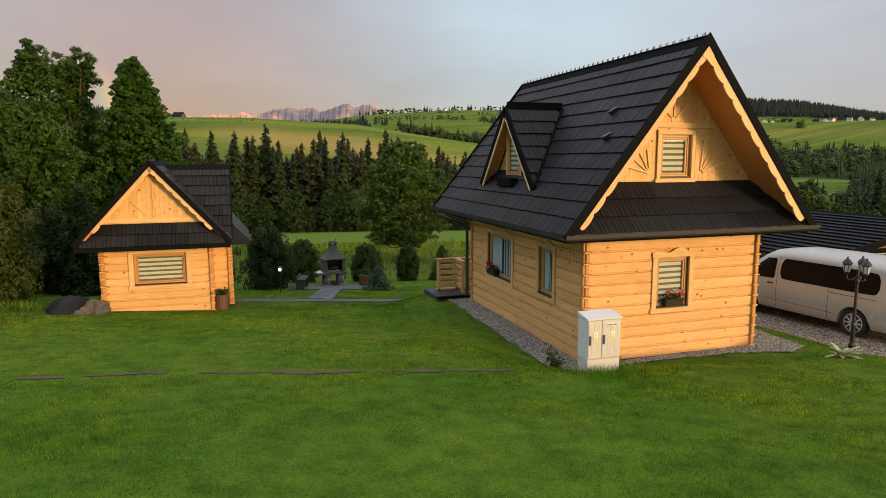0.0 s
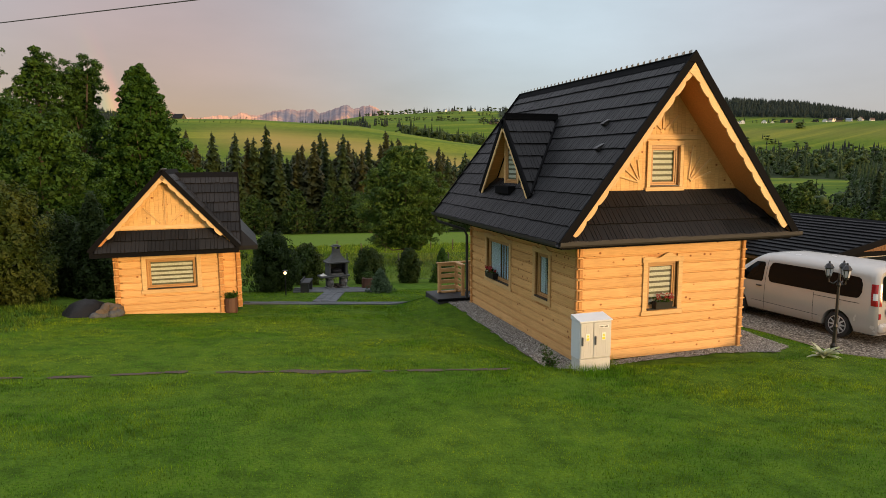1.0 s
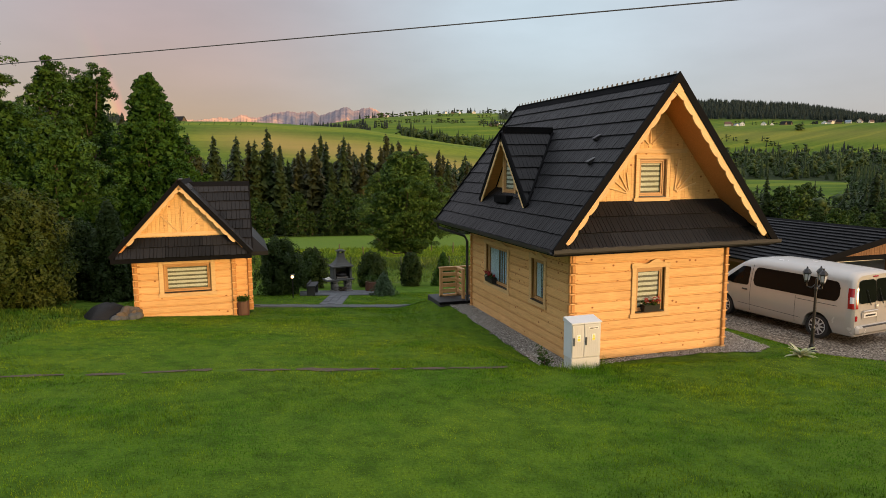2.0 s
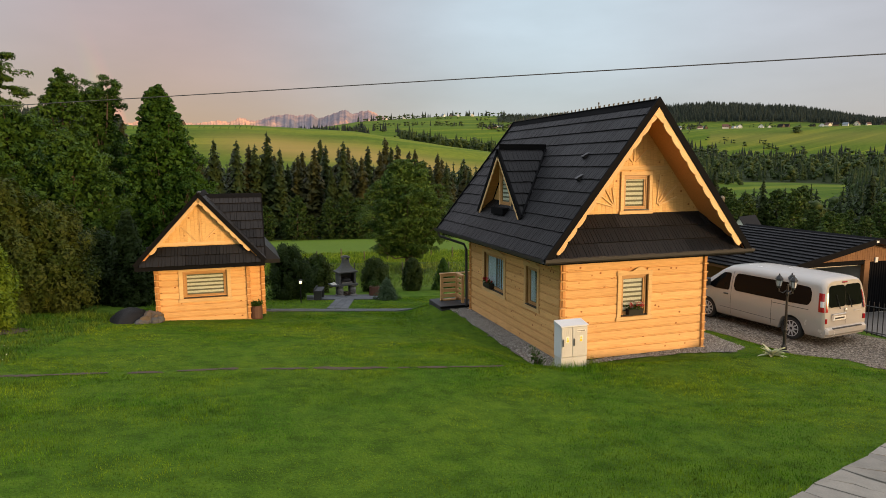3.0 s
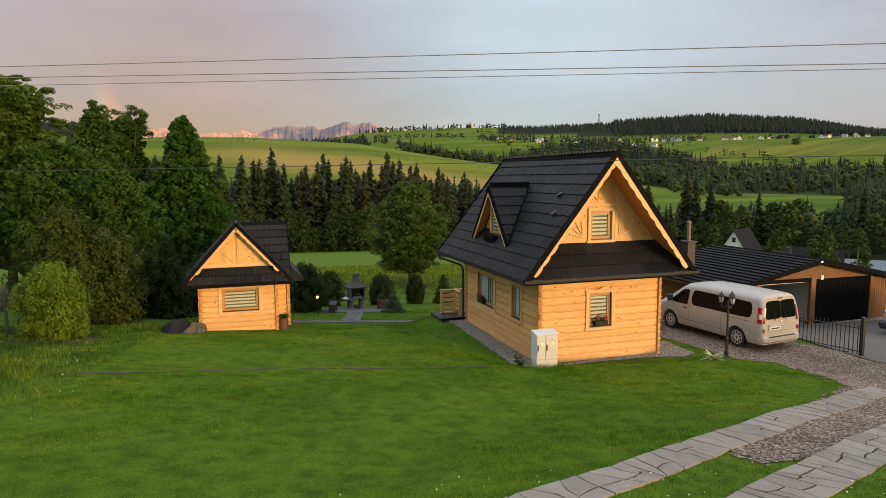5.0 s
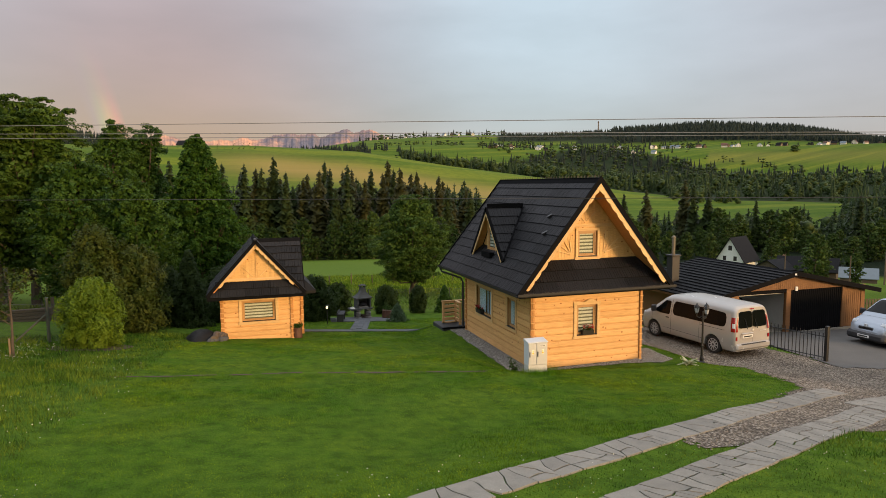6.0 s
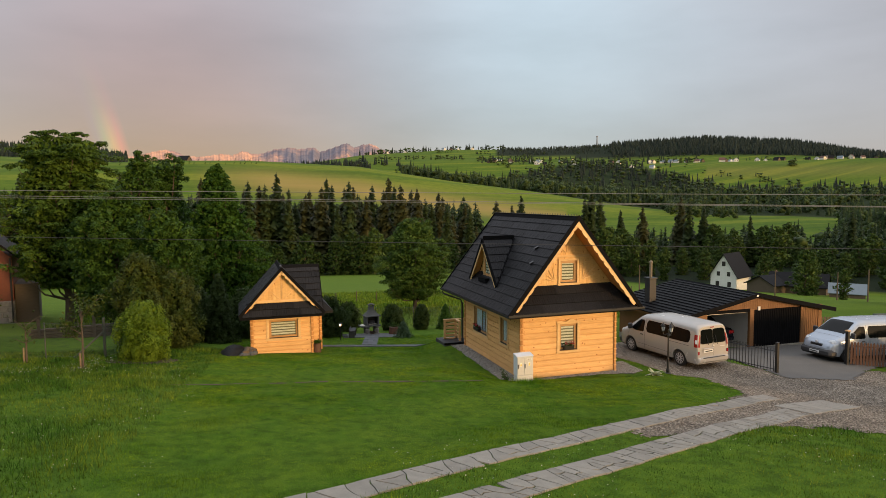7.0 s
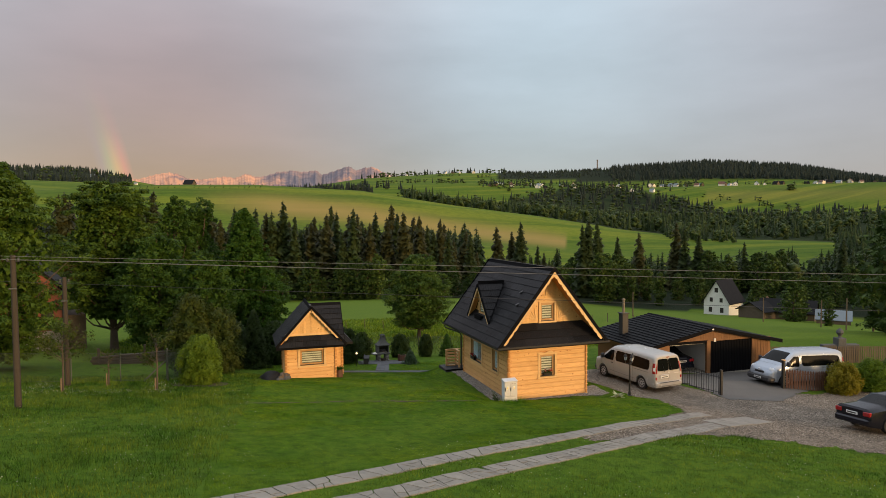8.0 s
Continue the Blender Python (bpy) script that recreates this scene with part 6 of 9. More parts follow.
def van(name, label, m, spec, paint, front):
    """Panel-sided van along +x from its rear (x=0), left side at +y: a rounded body with arches; panes, lamps and seams lie on its skin."""
    car = thing(name, label, spec["category"], m)
    L, S = spec["length"], np.array(spec["stations"], float)
    xs = np.array(sorted(set(np.round(np.arange(0, L, 0.06), 3)) | {q[0] for q in spec["stations"]} | {L}))
    fz = np.array([0.0, 0.2, 0.45, 0.68, 0.82, 0.91, 0.965, 0.99, 1.0])
    fw = np.array([0.985, 0.965, 0.925, 0.88, 0.835, 0.77, 0.66, 0.5, 0.0])
    lean = lambda x, z: spec["lean"] * max(0.0, 1 - x / 0.8) * max(0.0, z - 1.0)

    def section(x):
        r, b, w = (float(np.interp(x, S[:, 0], S[:, k])) for k in (1, 2, 3))
        z = np.concatenate([[0.26, 0.32, 0.46, 0.56, 0.60, 0.78], b + (r - b) * fz])
        y = np.concatenate([np.array([0.93, 0.965, 0.99, 0.992, 1.0, 1.0]), fw]) * w
        if z[5] > b:
            z[:6] = np.linspace(min(0.26, b - 0.2), b - 0.03, 6)
        return z, y

    def half(x, z):
        zz, yy = section(x)
        return float(np.interp(z, zz, yy))

    def top(x, y):
        zz, yy = section(x)
        return float(np.interp(-abs(y), -yy[8:], zz[8:]))
    rows = []
    for x in xs:
        z, y = section(x)
        floor_z = z[0]
        for ax in spec["axles"]:
            R = spec["wheel"] + 0.055
            if abs(x - ax) < R:
                floor_z = max(floor_z, spec["wheel"] + math.sqrt(R * R - (x - ax) ** 2))
        z = np.maximum(z, floor_z + 0.002 * np.arange(len(z)) * (floor_z > z[0]))
        pts = [(x + lean(x, q), p, q) for p, q in zip(y, z)]
        rows.append(pts + [(a, -b, c) for a, b, c in reversed(pts[:-1])])
    K = len(rows[0])
    g = Geo().add([p for r in rows for p in r], [(i * K + k, (i + 1) * K + k, (i + 1) * K + k + 1, i * K + k + 1) for i in range(len(xs) - 1) for k in range(K - 1)]
                  + [tuple(range(K))[::-1], tuple((len(xs) - 1) * K + k for k in range(K))] + [(i * K, i * K + K - 1, (i + 1) * K + K - 1, (i + 1) * K) for i in range(len(xs) - 1)])
    body = part("body", g, paint, car, smooth=True)

    def sheet(nm, fn, nu, nv, mat, parent, lab="", smooth=True):
        vs = [fn(i / nu, j / nv) for i in range(nu + 1) for j in range(nv + 1)]
        return part(nm, Geo().add(vs, [(i * (nv + 1) + j, (i + 1) * (nv + 1) + j, (i + 1) * (nv + 1) + j + 1, i * (nv + 1) + j + 1) for i in range(nu) for j in range(nv)]), mat, parent, lab, smooth=smooth)

    def side(nm, s, x0, x1, lo, hi, mat, out=0.006, c=0.07, lab="", nu=26, nv=6):
        """Rounded pane on the side; lo and hi give its edges along x."""
        def fn(u, v):
            x = x0 + (x1 - x0) * u
            e = min(x - x0, x1 - x)
            k = c - math.sqrt(max(0.0, c * c - max(0.0, c - e) ** 2))
            z = (lo(x) + k) * (1 - v) + (hi(x) - k) * v
            return (x + lean(x, z), s * (half(x, z) + out), z)
        return sheet(nm, fn, nu, nv, mat, car, lab)
    for s in (1, -1):
        side("side_window", s, 0.38, 3.02, lambda x: 1.10 + 0.03 * max(0, 0.9 - x), lambda x: 1.65 - 0.04 * max(0, 1.2 - x), M_PRIVACY, c=0.15, lab="long dark tinted side window", nu=44)
        side("window_seal", s, 0.34, 3.06, lambda x: 1.07 + 0.03 * max(0, 0.9 - x), lambda x: 1.68 - 0.04 * max(0, 1.2 - x), paint, out=0.003, c=0.17, nu=44)
        side("door_window", s, 3.17, 4.04, lambda x: 1.08 - 0.02 * (x - 3.2) + 0.10 * max(0, (x - 3.78)) ** 0.5, lambda x: min(1.63 - 0.05 * (x - 3.17), 1.58 - (x - 3.52) * 0.80), M_PRIVACY, c=0.06, lab="dark door window")
        for x0, z0, z1 in ((3.095, 0.33, 1.70), (1.62, 0.33, 1.06), (4.18, 0.56, 1.06)):
            sheet("door_seam", lambda u, v: (x0 + (u - 0.5) * 0.012, s * (half(x0, z0 + (z1 - z0) * v) + 0.003), z0 + (z1 - z0) * v), 1, 14, M_BLACK, car)
        side("slide_rail", s, 0.42, 1.62, lambda x: 0.985, lambda x: 1.0, M_TRIMBLACK, out=0.004, c=0.006)
        side("sill_crease", s, 1.42, 3.55, lambda x: 0.47 + 0.02 * (x - 1.4), lambda x: 0.482 + 0.02 * (x - 1.4), M_TRIMBLACK, out=0.003, c=0.004)
        part("door_handle", Geo().box((3.20, s * half(3.25, 0.96) - 0.01, 0.93), (3.38, s * half(3.25, 0.96) + 0.025, 0.975), 0.01), M_TRIMBLACK, car, "black door handle") if s > 0 else None
        a, b = sorted((s * 0.93, s * 1.17))
        part("mirror", Geo().box((3.92, a, 1.10), (4.05, b, 1.36), 0.035), M_TRIMBLACK, car, "black door mirror")
        # lamps wrapped round the rear corners
        tail = sheet("tail_lamp", lambda u, v: (lambda z, x: (x + lean(x, z) - (0.006 if u < 0.2 else 0.0), s * (half(x, z) + 0.008) - s * (0.10 if u < 0.2 else 0), z))(0.98 + 0.52 * v, max(0.0, (u - 0.2) * 0.20)), 6, 8, M_TAIL, car, "tall red tail lamp")
        sheet("lens", lambda u, v: (lambda z, x: (x + lean(x, z), s * (half(x, z) + 0.011), z))(1.12 + 0.16 * v, 0.02 + u * 0.09), 4, 3, M_HEAD, tail, "clear lamp lens")
        part("reflector", Geo().box((-0.012, min(s * 0.78, s * 0.86), 0.66), (0.03, max(s * 0.78, s * 0.86), 0.80), 0.008), M_TAIL, car)
    back = lambda z: spec["lean"] * max(0.0, z - 1.0)

    def rear(nm, y0, y1, z0, z1, mat, c=0.07, out=0.008, taper=0.0, lab=""):
        def fn(u, v):
            z = z0 + (z1 - z0) * v
            e = min(z - z0, z1 - z)
            k = c - math.sqrt(max(0.0, c * c - max(0.0, c - e) ** 2))
            ya, yb = y0 + k + taper * v * (y0 < -0.3), y1 - k - taper * v * (y1 > 0.3)
            return (back(z) - out, ya + (yb - ya) * u, z)
        return sheet(nm, fn, 8, 16, mat, car, lab)
    rear("rear_window", -0.72, -0.008, 1.10, 1.70, M_PRIVACY, 0.09, taper=0.06, lab="dark tinted rear door glass")
    rear("rear_window", 0.008, 0.72, 1.10, 1.70, M_PRIVACY, 0.09, taper=0.06, lab="dark tinted rear door glass")
    rear("door_gap", -0.006, 0.006, 0.56, 1.80, M_BLACK, 0.002, 0.004)
    for y in (-0.20, 0.30):
        part("wiper", Geo().tube([(-0.03, y, 1.05), (-0.03 + back(1.2), y + 0.03, 1.2), (-0.03 + back(1.45), y + 0.10, 1.45)], [0.016, 0.011, 0.006], 5), M_BLACK, car, "black rear wiper")
    part("brake_lamp", Geo().box((0.07, -0.10, 1.75), (0.13, 0.10, 1.79), 0.012), M_TAIL, car)
    part("bumper", Geo().box((-0.085, -0.86, 0.30), (0.20, 0.86, 0.545), 0.06), paint, car, smooth=True)
    part("bumper_step", Geo().box((-0.095, -0.62, 0.50), (0.0, 0.62, 0.53), 0.01), M_TRIMBLACK, car)
    rear("plate_recess", -0.10, 0.60, 0.70, 0.88, paint, 0.02, 0.003)
    part("number_plate", Geo().box((-0.022, 0.02, 0.73), (-0.006, 0.54, 0.845), 0.004), M_PLATE, car, "blank white number plate")
    part("plate_bar", Geo().box((-0.026, 0.08, 0.765), (-0.0225, 0.48, 0.81)), M_BLACK, car)
    part("plate_trim", Geo().box((-0.035, 0.0, 0.88), (0.0, 0.56, 0.915), 0.012), M_ALLOY, car, "chrome strip over the plate")
    part("badge", Geo().lathe([(0.045, 0), (0.05, 0.01), (0.02, 0.018)], 4, pose(-0.01, 0.0, 1.0, 0, -90, 0)), M_ALLOY, car)
    part("badge_bar", Geo().box((-0.014, -0.66, 0.93), (-0.006, -0.36, 0.955)), M_ALLOY, car)
    # windscreen and bonnet line
    sheet("windscreen", lambda u, v: (lambda x, y: (x, y, top(x, y) + 0.006))(3.50 + 0.70 * u, (v - 0.5) * 2 * (0.62 + 0.12 * u)), 14, 10, M_PRIVACY, car, "dark windscreen")
    sheet("bonnet_seam", lambda u, v: (lambda x, y: (x, y, top(x, y) + 0.004))(4.40 + 0.012 * u, (v - 0.5) * 1.5), 1, 12, M_BLACK, car)
    part("interior", Geo().box((0.35, -0.55, 0.5), (3.9, 0.55, 1.0), 0.1), M_DARK, car)
    wr_ = spec["wheel"]
    w_me = Geo().lathe([(wr_ * 0.70, -0.10), (wr_ * 0.95, -0.10), (wr_, -0.06), (wr_, 0.06), (wr_ * 0.95, 0.10), (wr_ * 0.74, 0.105), (wr_ * 0.70, 0.09)], 28).mesh("tyre", M_TYRE, True)
    rim = Geo().lathe([(wr_ * 0.70, -0.05), (wr_ * 0.70, 0.090), (wr_ * 0.64, 0.097), (wr_ * 0.62, 0.05), (wr_ * 0.16, 0.04), (wr_ * 0.14, 0.085), (0.01, 0.09)], 28)
    for k in range(spec["spokes"]):
        rim.prism([(wr_ * 0.13, -0.030), (wr_ * 0.64, -0.014), (wr_ * 0.64, 0.014), (wr_ * 0.13, 0.030)], 0.045, 0.094, "z", pose(0, 0, 0, 0, 0, 360 * k / spec["spokes"]))
    r_me = rim.mesh("rim", M_ALLOY, True)
    for ax in spec["axles"]:
        for s in (1, -1):
            wheel = part("wheel", w_me, M_TYRE, car, m=pose(ax, s * spec["track"], wr_, -90 * s, 0, 0))
            part("rim", r_me, M_ALLOY, wheel)
        part("arch_liner", Geo().box((ax - wr_ * 1.12, -0.78, 0.22), (ax + wr_ * 1.12, 0.78, 0.72)), M_BLACK, car)
    part("underside", Geo().box((0.15, -0.80, 0.22), (4.8, 0.80, 0.34)), M_BLACK, car)
    for nm, mat, geo_list, lab in front:
        for lo, hi, b in geo_list:
            part(nm, Geo().box(lo, hi, b), mat, car, lab, smooth=True)
    return car


def on_ground(x, y, heading, wheelbase):
    """Pose of a vehicle that stands on the slope."""
    h = radians(heading)
    x1, y1 = x + math.cos(h) * wheelbase, y + math.sin(h) * wheelbase
    zl, zf = gz(x, y), gz(x1, y1)
    lx, ly = -math.sin(h), math.cos(h)
    roll = math.degrees(math.atan2(gz(x + lx * 0.8, y + ly * 0.8) - gz(x - lx * 0.8, y - ly * 0.8), 1.6))
    return pose(x, y, zl + 0.025, roll, math.degrees(math.atan2(zl - zf, wheelbase)), heading)


van("passenger_van", "champagne-grey passenger van with dark windows parked on gravel", pose(8.78, -0.35, -0.245, 0, 0, 96.3), VAN, M_VAN,
    [("headlamp", M_HEAD, [((4.56, 0.50, 0.78), (4.86, 0.82, 0.96), 0.05), ((4.56, -0.82, 0.78), (4.86, -0.50, 0.96), 0.05)], "clear headlamp"),
     ("front_bumper", M_TRIMBLACK, [((4.66, -0.80, 0.24), (5.06, 0.80, 0.54), 0.08)], "")])
van("parked_van", "silver-blue van with black bumper standing before the garage", on_ground(20.35, 0.2, 177.0, 3.1), VAN, M_SILVERBLUE,
    [("headlamp", M_HEAD, [((4.44, 0.46, 0.76), (4.86, 0.84, 1.0), 0.09), ((4.44, -0.84, 0.76), (4.86, -0.46, 1.0), 0.09)], "large clear headlamp"),
     ("front_bumper", M_TRIMBLACK, [((4.60, -0.88, 0.22), (5.08, 0.88, 0.56), 0.10)], "black plastic front bumper"),
     ("grille", M_BLACK, [((4.78, -0.34, 0.64), (5.0, 0.34, 0.78), 0.03)], ""),
     ("badge", M_ALLOY, [((4.94, -0.06, 0.76), (5.01, 0.06, 0.90), 0.02)], ""),
     ("number_plate", M_PLATE, [((5.075, -0.26, 0.34), (5.10, 0.26, 0.45), 0.004)], "blank white number plate"),
     ("plate_bar", M_BLACK, [((5.098, -0.20, 0.37), (5.104, 0.20, 0.42), 0.0)], "")])
SALOON = dict(category="car", length=4.65, axles=(0.95, 3.62), wheel=0.315, track=0.74, spokes=9, cabin=0.95,
              stations=[(0.0, 0.88, 0.74, 0.80, 0.78, 0.72, 0.34, 0.0), (0.06, 0.96, 0.80, 0.88, 0.83, 0.74, 0.28, 0), (0.55, 1.02, 0.90, 0.97, 0.86, 0.70, 0.22, 0), (0.80, 1.06, 0.93, 1.00, 0.865, 0.66, 0.22, 0), (1.45, 1.40, 0.94, 1.30, 0.87, 0.58, 0.22, 0), (2.1, 1.46, 0.93, 1.36, 0.87, 0.58, 0.22, 0), (2.6, 1.43, 0.92, 1.33, 0.87, 0.58, 0.22, 0),
                        (3.35, 1.02, 0.90, 0.97, 0.86, 0.68, 0.22, 0), (3.6, 0.96, 0.86, 0.91, 0.85, 0.70, 0.22, 0), (4.3, 0.84, 0.72, 0.78, 0.80, 0.66, 0.22, 0), (4.55, 0.70, 0.58, 0.64, 0.72, 0.58, 0.24, 0), (4.65, 0.56, 0.48, 0.52, 0.62, 0.5, 0.28, 0)],
              glass={"rear_window": (0.84, 1.42, 4, 7), "side_window": (1.15, 1.98, 3, 3), "door_window": (2.06, 3.0, 3, 3), "windscreen": (2.66, 3.32, 4, 7)},
              fittings=[("tail_lamp", M_TAIL, [((-0.03, 0.50, 0.66), (0.12, 0.82, 0.84), 0.03), ((-0.03, -0.82, 0.66), (0.12, -0.50, 0.84), 0.03)], "red tail lamp"),
                        ("bumper", M_NAVY, [((-0.10, -0.80, 0.30), (0.2, 0.80, 0.56), 0.06)], ""),
                        ("number_plate", M_PLATE, [((-0.035, -0.26, 0.66), (0.0, 0.26, 0.77), 0.004)], "blank white number plate"),
                        ("plate_bar", M_BLACK, [((-0.04, -0.20, 0.69), (-0.034, 0.20, 0.74), 0.0)], ""),
                        ("mirror", M_NAVY, [((2.85, 0.85, 0.94), (2.98, 1.0, 1.06), 0.02), ((2.85, -1.0, 0.94), (2.98, -0.85, 1.06), 0.02)], ""),
                        ("door_handle", M_NAVY, [((1.9, -0.885, 0.80), (2.05, -0.86, 0.83), 0.006), ((2.75, -0.885, 0.80), (2.9, -0.86, 0.83), 0.006)], ""),
                        ("headlamp", M_HEAD, [((4.2, 0.45, 0.56), (4.55, 0.72, 0.68), 0.03), ((4.2, -0.72, 0.56), (4.55, -0.45, 0.68), 0.03)], "")])
vehicle("saloon_car", "glossy dark blue saloon car parked on the gravel yard", on_ground(11.0, -8.8, -6.0, 2.67), SALOON, M_NAVY)
m_gar = pose(13.55, 4.55, gz(15, 3.5) - 0.02, 0, 0, 90)
vehicle("saloon_car", "dark saloon car standing inside the open garage", m_gar, SALOON, M_NAVY)

# ---- trees and shrubs ----


def loose_leaves(rng, centres, size, aspect=0.6, tilt=1.0):
    """Small three-cornered leaves at the centres, turned at random."""
    n = len(centres)
    a = rng.uniform(0, 2 * math.pi, n)
    t = rng.uniform(-tilt, tilt, n)
    r = rng.uniform(0, 2 * math.pi, n)
    u = np.stack([np.cos(a) * np.cos(t), np.sin(a) * np.cos(t), np.sin(t)], -1)
    w = np.stack([-np.sin(a) * np.cos(r) - np.cos(a) * np.sin(t) * np.sin(r), np.cos(a) * np.cos(r) - np.sin(a) * np.sin(t) * np.sin(r), np.cos(t) * np.sin(r)], -1)
    s = (size * rng.uniform(0.6, 1.35, n))[:, None]
    co = np.stack([centres - u * s * 0.8 - w * s * aspect, centres - u * s * 0.8 + w * s * aspect, centres + u * s * 1.1], 1).reshape(-1, 3)
    return co, np.arange(len(co)).reshape(-1, 3)


def facing_leaves(rng, centres, out, size, aspect=0.6, wild=0.6):
    """Small three-cornered leaves whose upper sides look roughly outwards."""
    n = len(centres)
    nm = out + np.array([0, 0, 0.5]) + rng.normal(size=(n, 3)) * wild
    nm /= np.linalg.norm(nm, axis=1)[:, None]
    u = np.cross(nm, rng.normal(size=(n, 3)))
    u /= np.linalg.norm(u, axis=1)[:, None]
    w = np.cross(nm, u)
    s = (size * rng.uniform(0.55, 1.35, n))[:, None]
    co = np.stack([centres - u * s * 0.8 - w * s * aspect, centres - u * s * 0.8 + w * s * aspect, centres + u * s * 1.1], 1).reshape(-1, 3)
    return co, np.arange(len(co)).reshape(-1, 3)


def lobes(rng, centre, r, n, flat=0.7):
    """Small leafy tufts round a bough: centres and radii, fuller above and outside."""
    v = rng.normal(size=(n, 3))
    v[:, 2] = np.abs(v[:, 2]) * 0.9 - 0.25
    v /= np.linalg.norm(v, axis=1)[:, None]
    c = np.array(centre) + v * np.array([r, r, r * flat]) * rng.uniform(0.45, 0.95, (n, 1))
    return c, r * rng.uniform(0.30, 0.52, n)


def tuft_leaves(rng, centres, radii, per, size, aspect=0.6, wild=0.45, flat=0.75):
    """Leaves over the upper shells of tufts, looking outwards, some hanging below."""
    n = len(centres) * per
    c, r = np.repeat(centres, per, axis=0), np.repeat(radii, per)
    v = rng.normal(size=(n, 3))
    v[:, 2] = np.where(rng.uniform(size=n) < 0.72, np.abs(v[:, 2]), v[:, 2])
    v /= np.linalg.norm(v, axis=1)[:, None]
    p = c + v * (r * rng.uniform(0.55, 1.12, n))[:, None] * np.array([1, 1, flat])
    return facing_leaves(rng, p, v * 0.8, size, aspect, wild)


def join_arrays(*pairs):
    V, F, o = [], [], 0
    for co, f in pairs:
        V.append(co)
        F.append(f + o)
        o += len(co)
    return np.concatenate(V), np.concatenate(F)


def crown_profile(shape, hz, low, seed):
    u = min(1.0, max(0.0, (hz - low) / (1.03 - low)))
    if shape == "cone":
        return min(1.0, (1.0 - hz) / 0.62) ** 0.85 * min(1.0, 0.55 + (hz - low) * 3) + 0.03
    if shape == "egg":
        return math.sin(math.pi * (0.10 + 0.90 * u ** 0.8)) ** 0.62
    if shape == "spread":
        return math.sin(math.pi * (0.16 + 0.82 * u ** 0.95)) ** 0.5 * (0.9 + 0.14 * math.sin(hz * 23 + seed))
    if shape == "round":
        return math.sin(math.pi * u ** 0.85) ** 0.6
    return math.sin(math.pi * (0.08 + 0.90 * u)) ** 0.45 * (0.78 + 0.30 * math.sin(hz * 17 + seed))


def broad_tree(name, label, seed, height, crown, base, leaf_mat, leaves, leaf_size, shape="round", lean=0.0, trunk_r=None, low=0.2, clumps=46, category="tree", tufts=5, flat=0.7, wild=0.45, bough=0.27):
    """Tapered trunk with limbs, and boughs of leafy tufts with gaps over a shaded inner crown. Built at the origin."""
    rng = np.random.default_rng(seed)
    rnd = random.Random(seed)
    tree = thing(name, label, category)
    tr = trunk_r or height * 0.022
    g = Geo()
    top = height * 0.86
    n = 7
    pts = [Vector((lean * height * (i / n) ** 1.5 + rnd.uniform(-1, 1) * tr * 0.5 * (i > 0), rnd.uniform(-1, 1) * tr * 0.5 * (i > 0), top * i / n - (0.3 if i == 0 else 0))) for i in range(n + 1)]
    g.tube(pts, [tr * (1.25 - 0.35 * min(1, i)) * (1 - 0.88 * i / n) + 0.01 for i in range(n + 1)], 8)
    cs, rs = [], []
    for k in range(clumps):
        hz = low + (0.985 - low) * (k + 0.5) / clumps
        prof = crown_profile(shape, hz, low, seed)
        ang = k * 2.399963 + rnd.uniform(-0.4, 0.4)
        rad = crown * prof * (rnd.uniform(0.68, 1.0) if k % 5 else rnd.uniform(0.2, 0.55))
        br = crown * rnd.uniform(0.7, 1.25) * bough * (0.42 + 0.58 * prof)
        rad = max(0.0, rad - br * 0.45)
        c = (math.cos(ang) * rad + lean * height * hz, math.sin(ang) * rad, height * hz - br * 0.3)
        lc, lr = lobes(rng, c, br, tufts, flat)
        cs.append(lc)
        rs.append(lr)
        if k % 3 == 0:
            a = pts[min(n - 1, max(1, int((hz - 0.12) * n)))]
            mid = a.lerp(Vector(c), 0.55) + Vector((0, 0, -0.04 * height))
            g.tube([a, mid, Vector(c)], [tr * 0.38 * (1 - hz * 0.6), tr * 0.2, tr * 0.05], 5)
    part("trunk", g, M_BARK, tree, smooth=True)
    per = max(4, int(leaves * 0.9 / (clumps * tufts)))
    outer = tuft_leaves(rng, np.concatenate(cs), np.concatenate(rs), per, leaf_size, 0.6, wild, flat)
    m = max(40, leaves // 7)
    hz = low + (0.93 - low) * rng.uniform(0, 1, m)
    pr = np.array([crown_profile(shape, h, low, seed) for h in hz]) * crown * np.sqrt(rng.uniform(0.02, 0.5, m))
    a = rng.uniform(0, 2 * math.pi, m)
    inner = loose_leaves(rng, np.stack([pr * np.cos(a) + lean * height * hz, pr * np.sin(a), hz * height], -1), leaf_size * 1.9, 0.8)
    co, f = join_arrays(outer, inner)
    part("crown", np_mesh("crown", co, f, leaf_mat), leaf_mat, tree)
    return tree


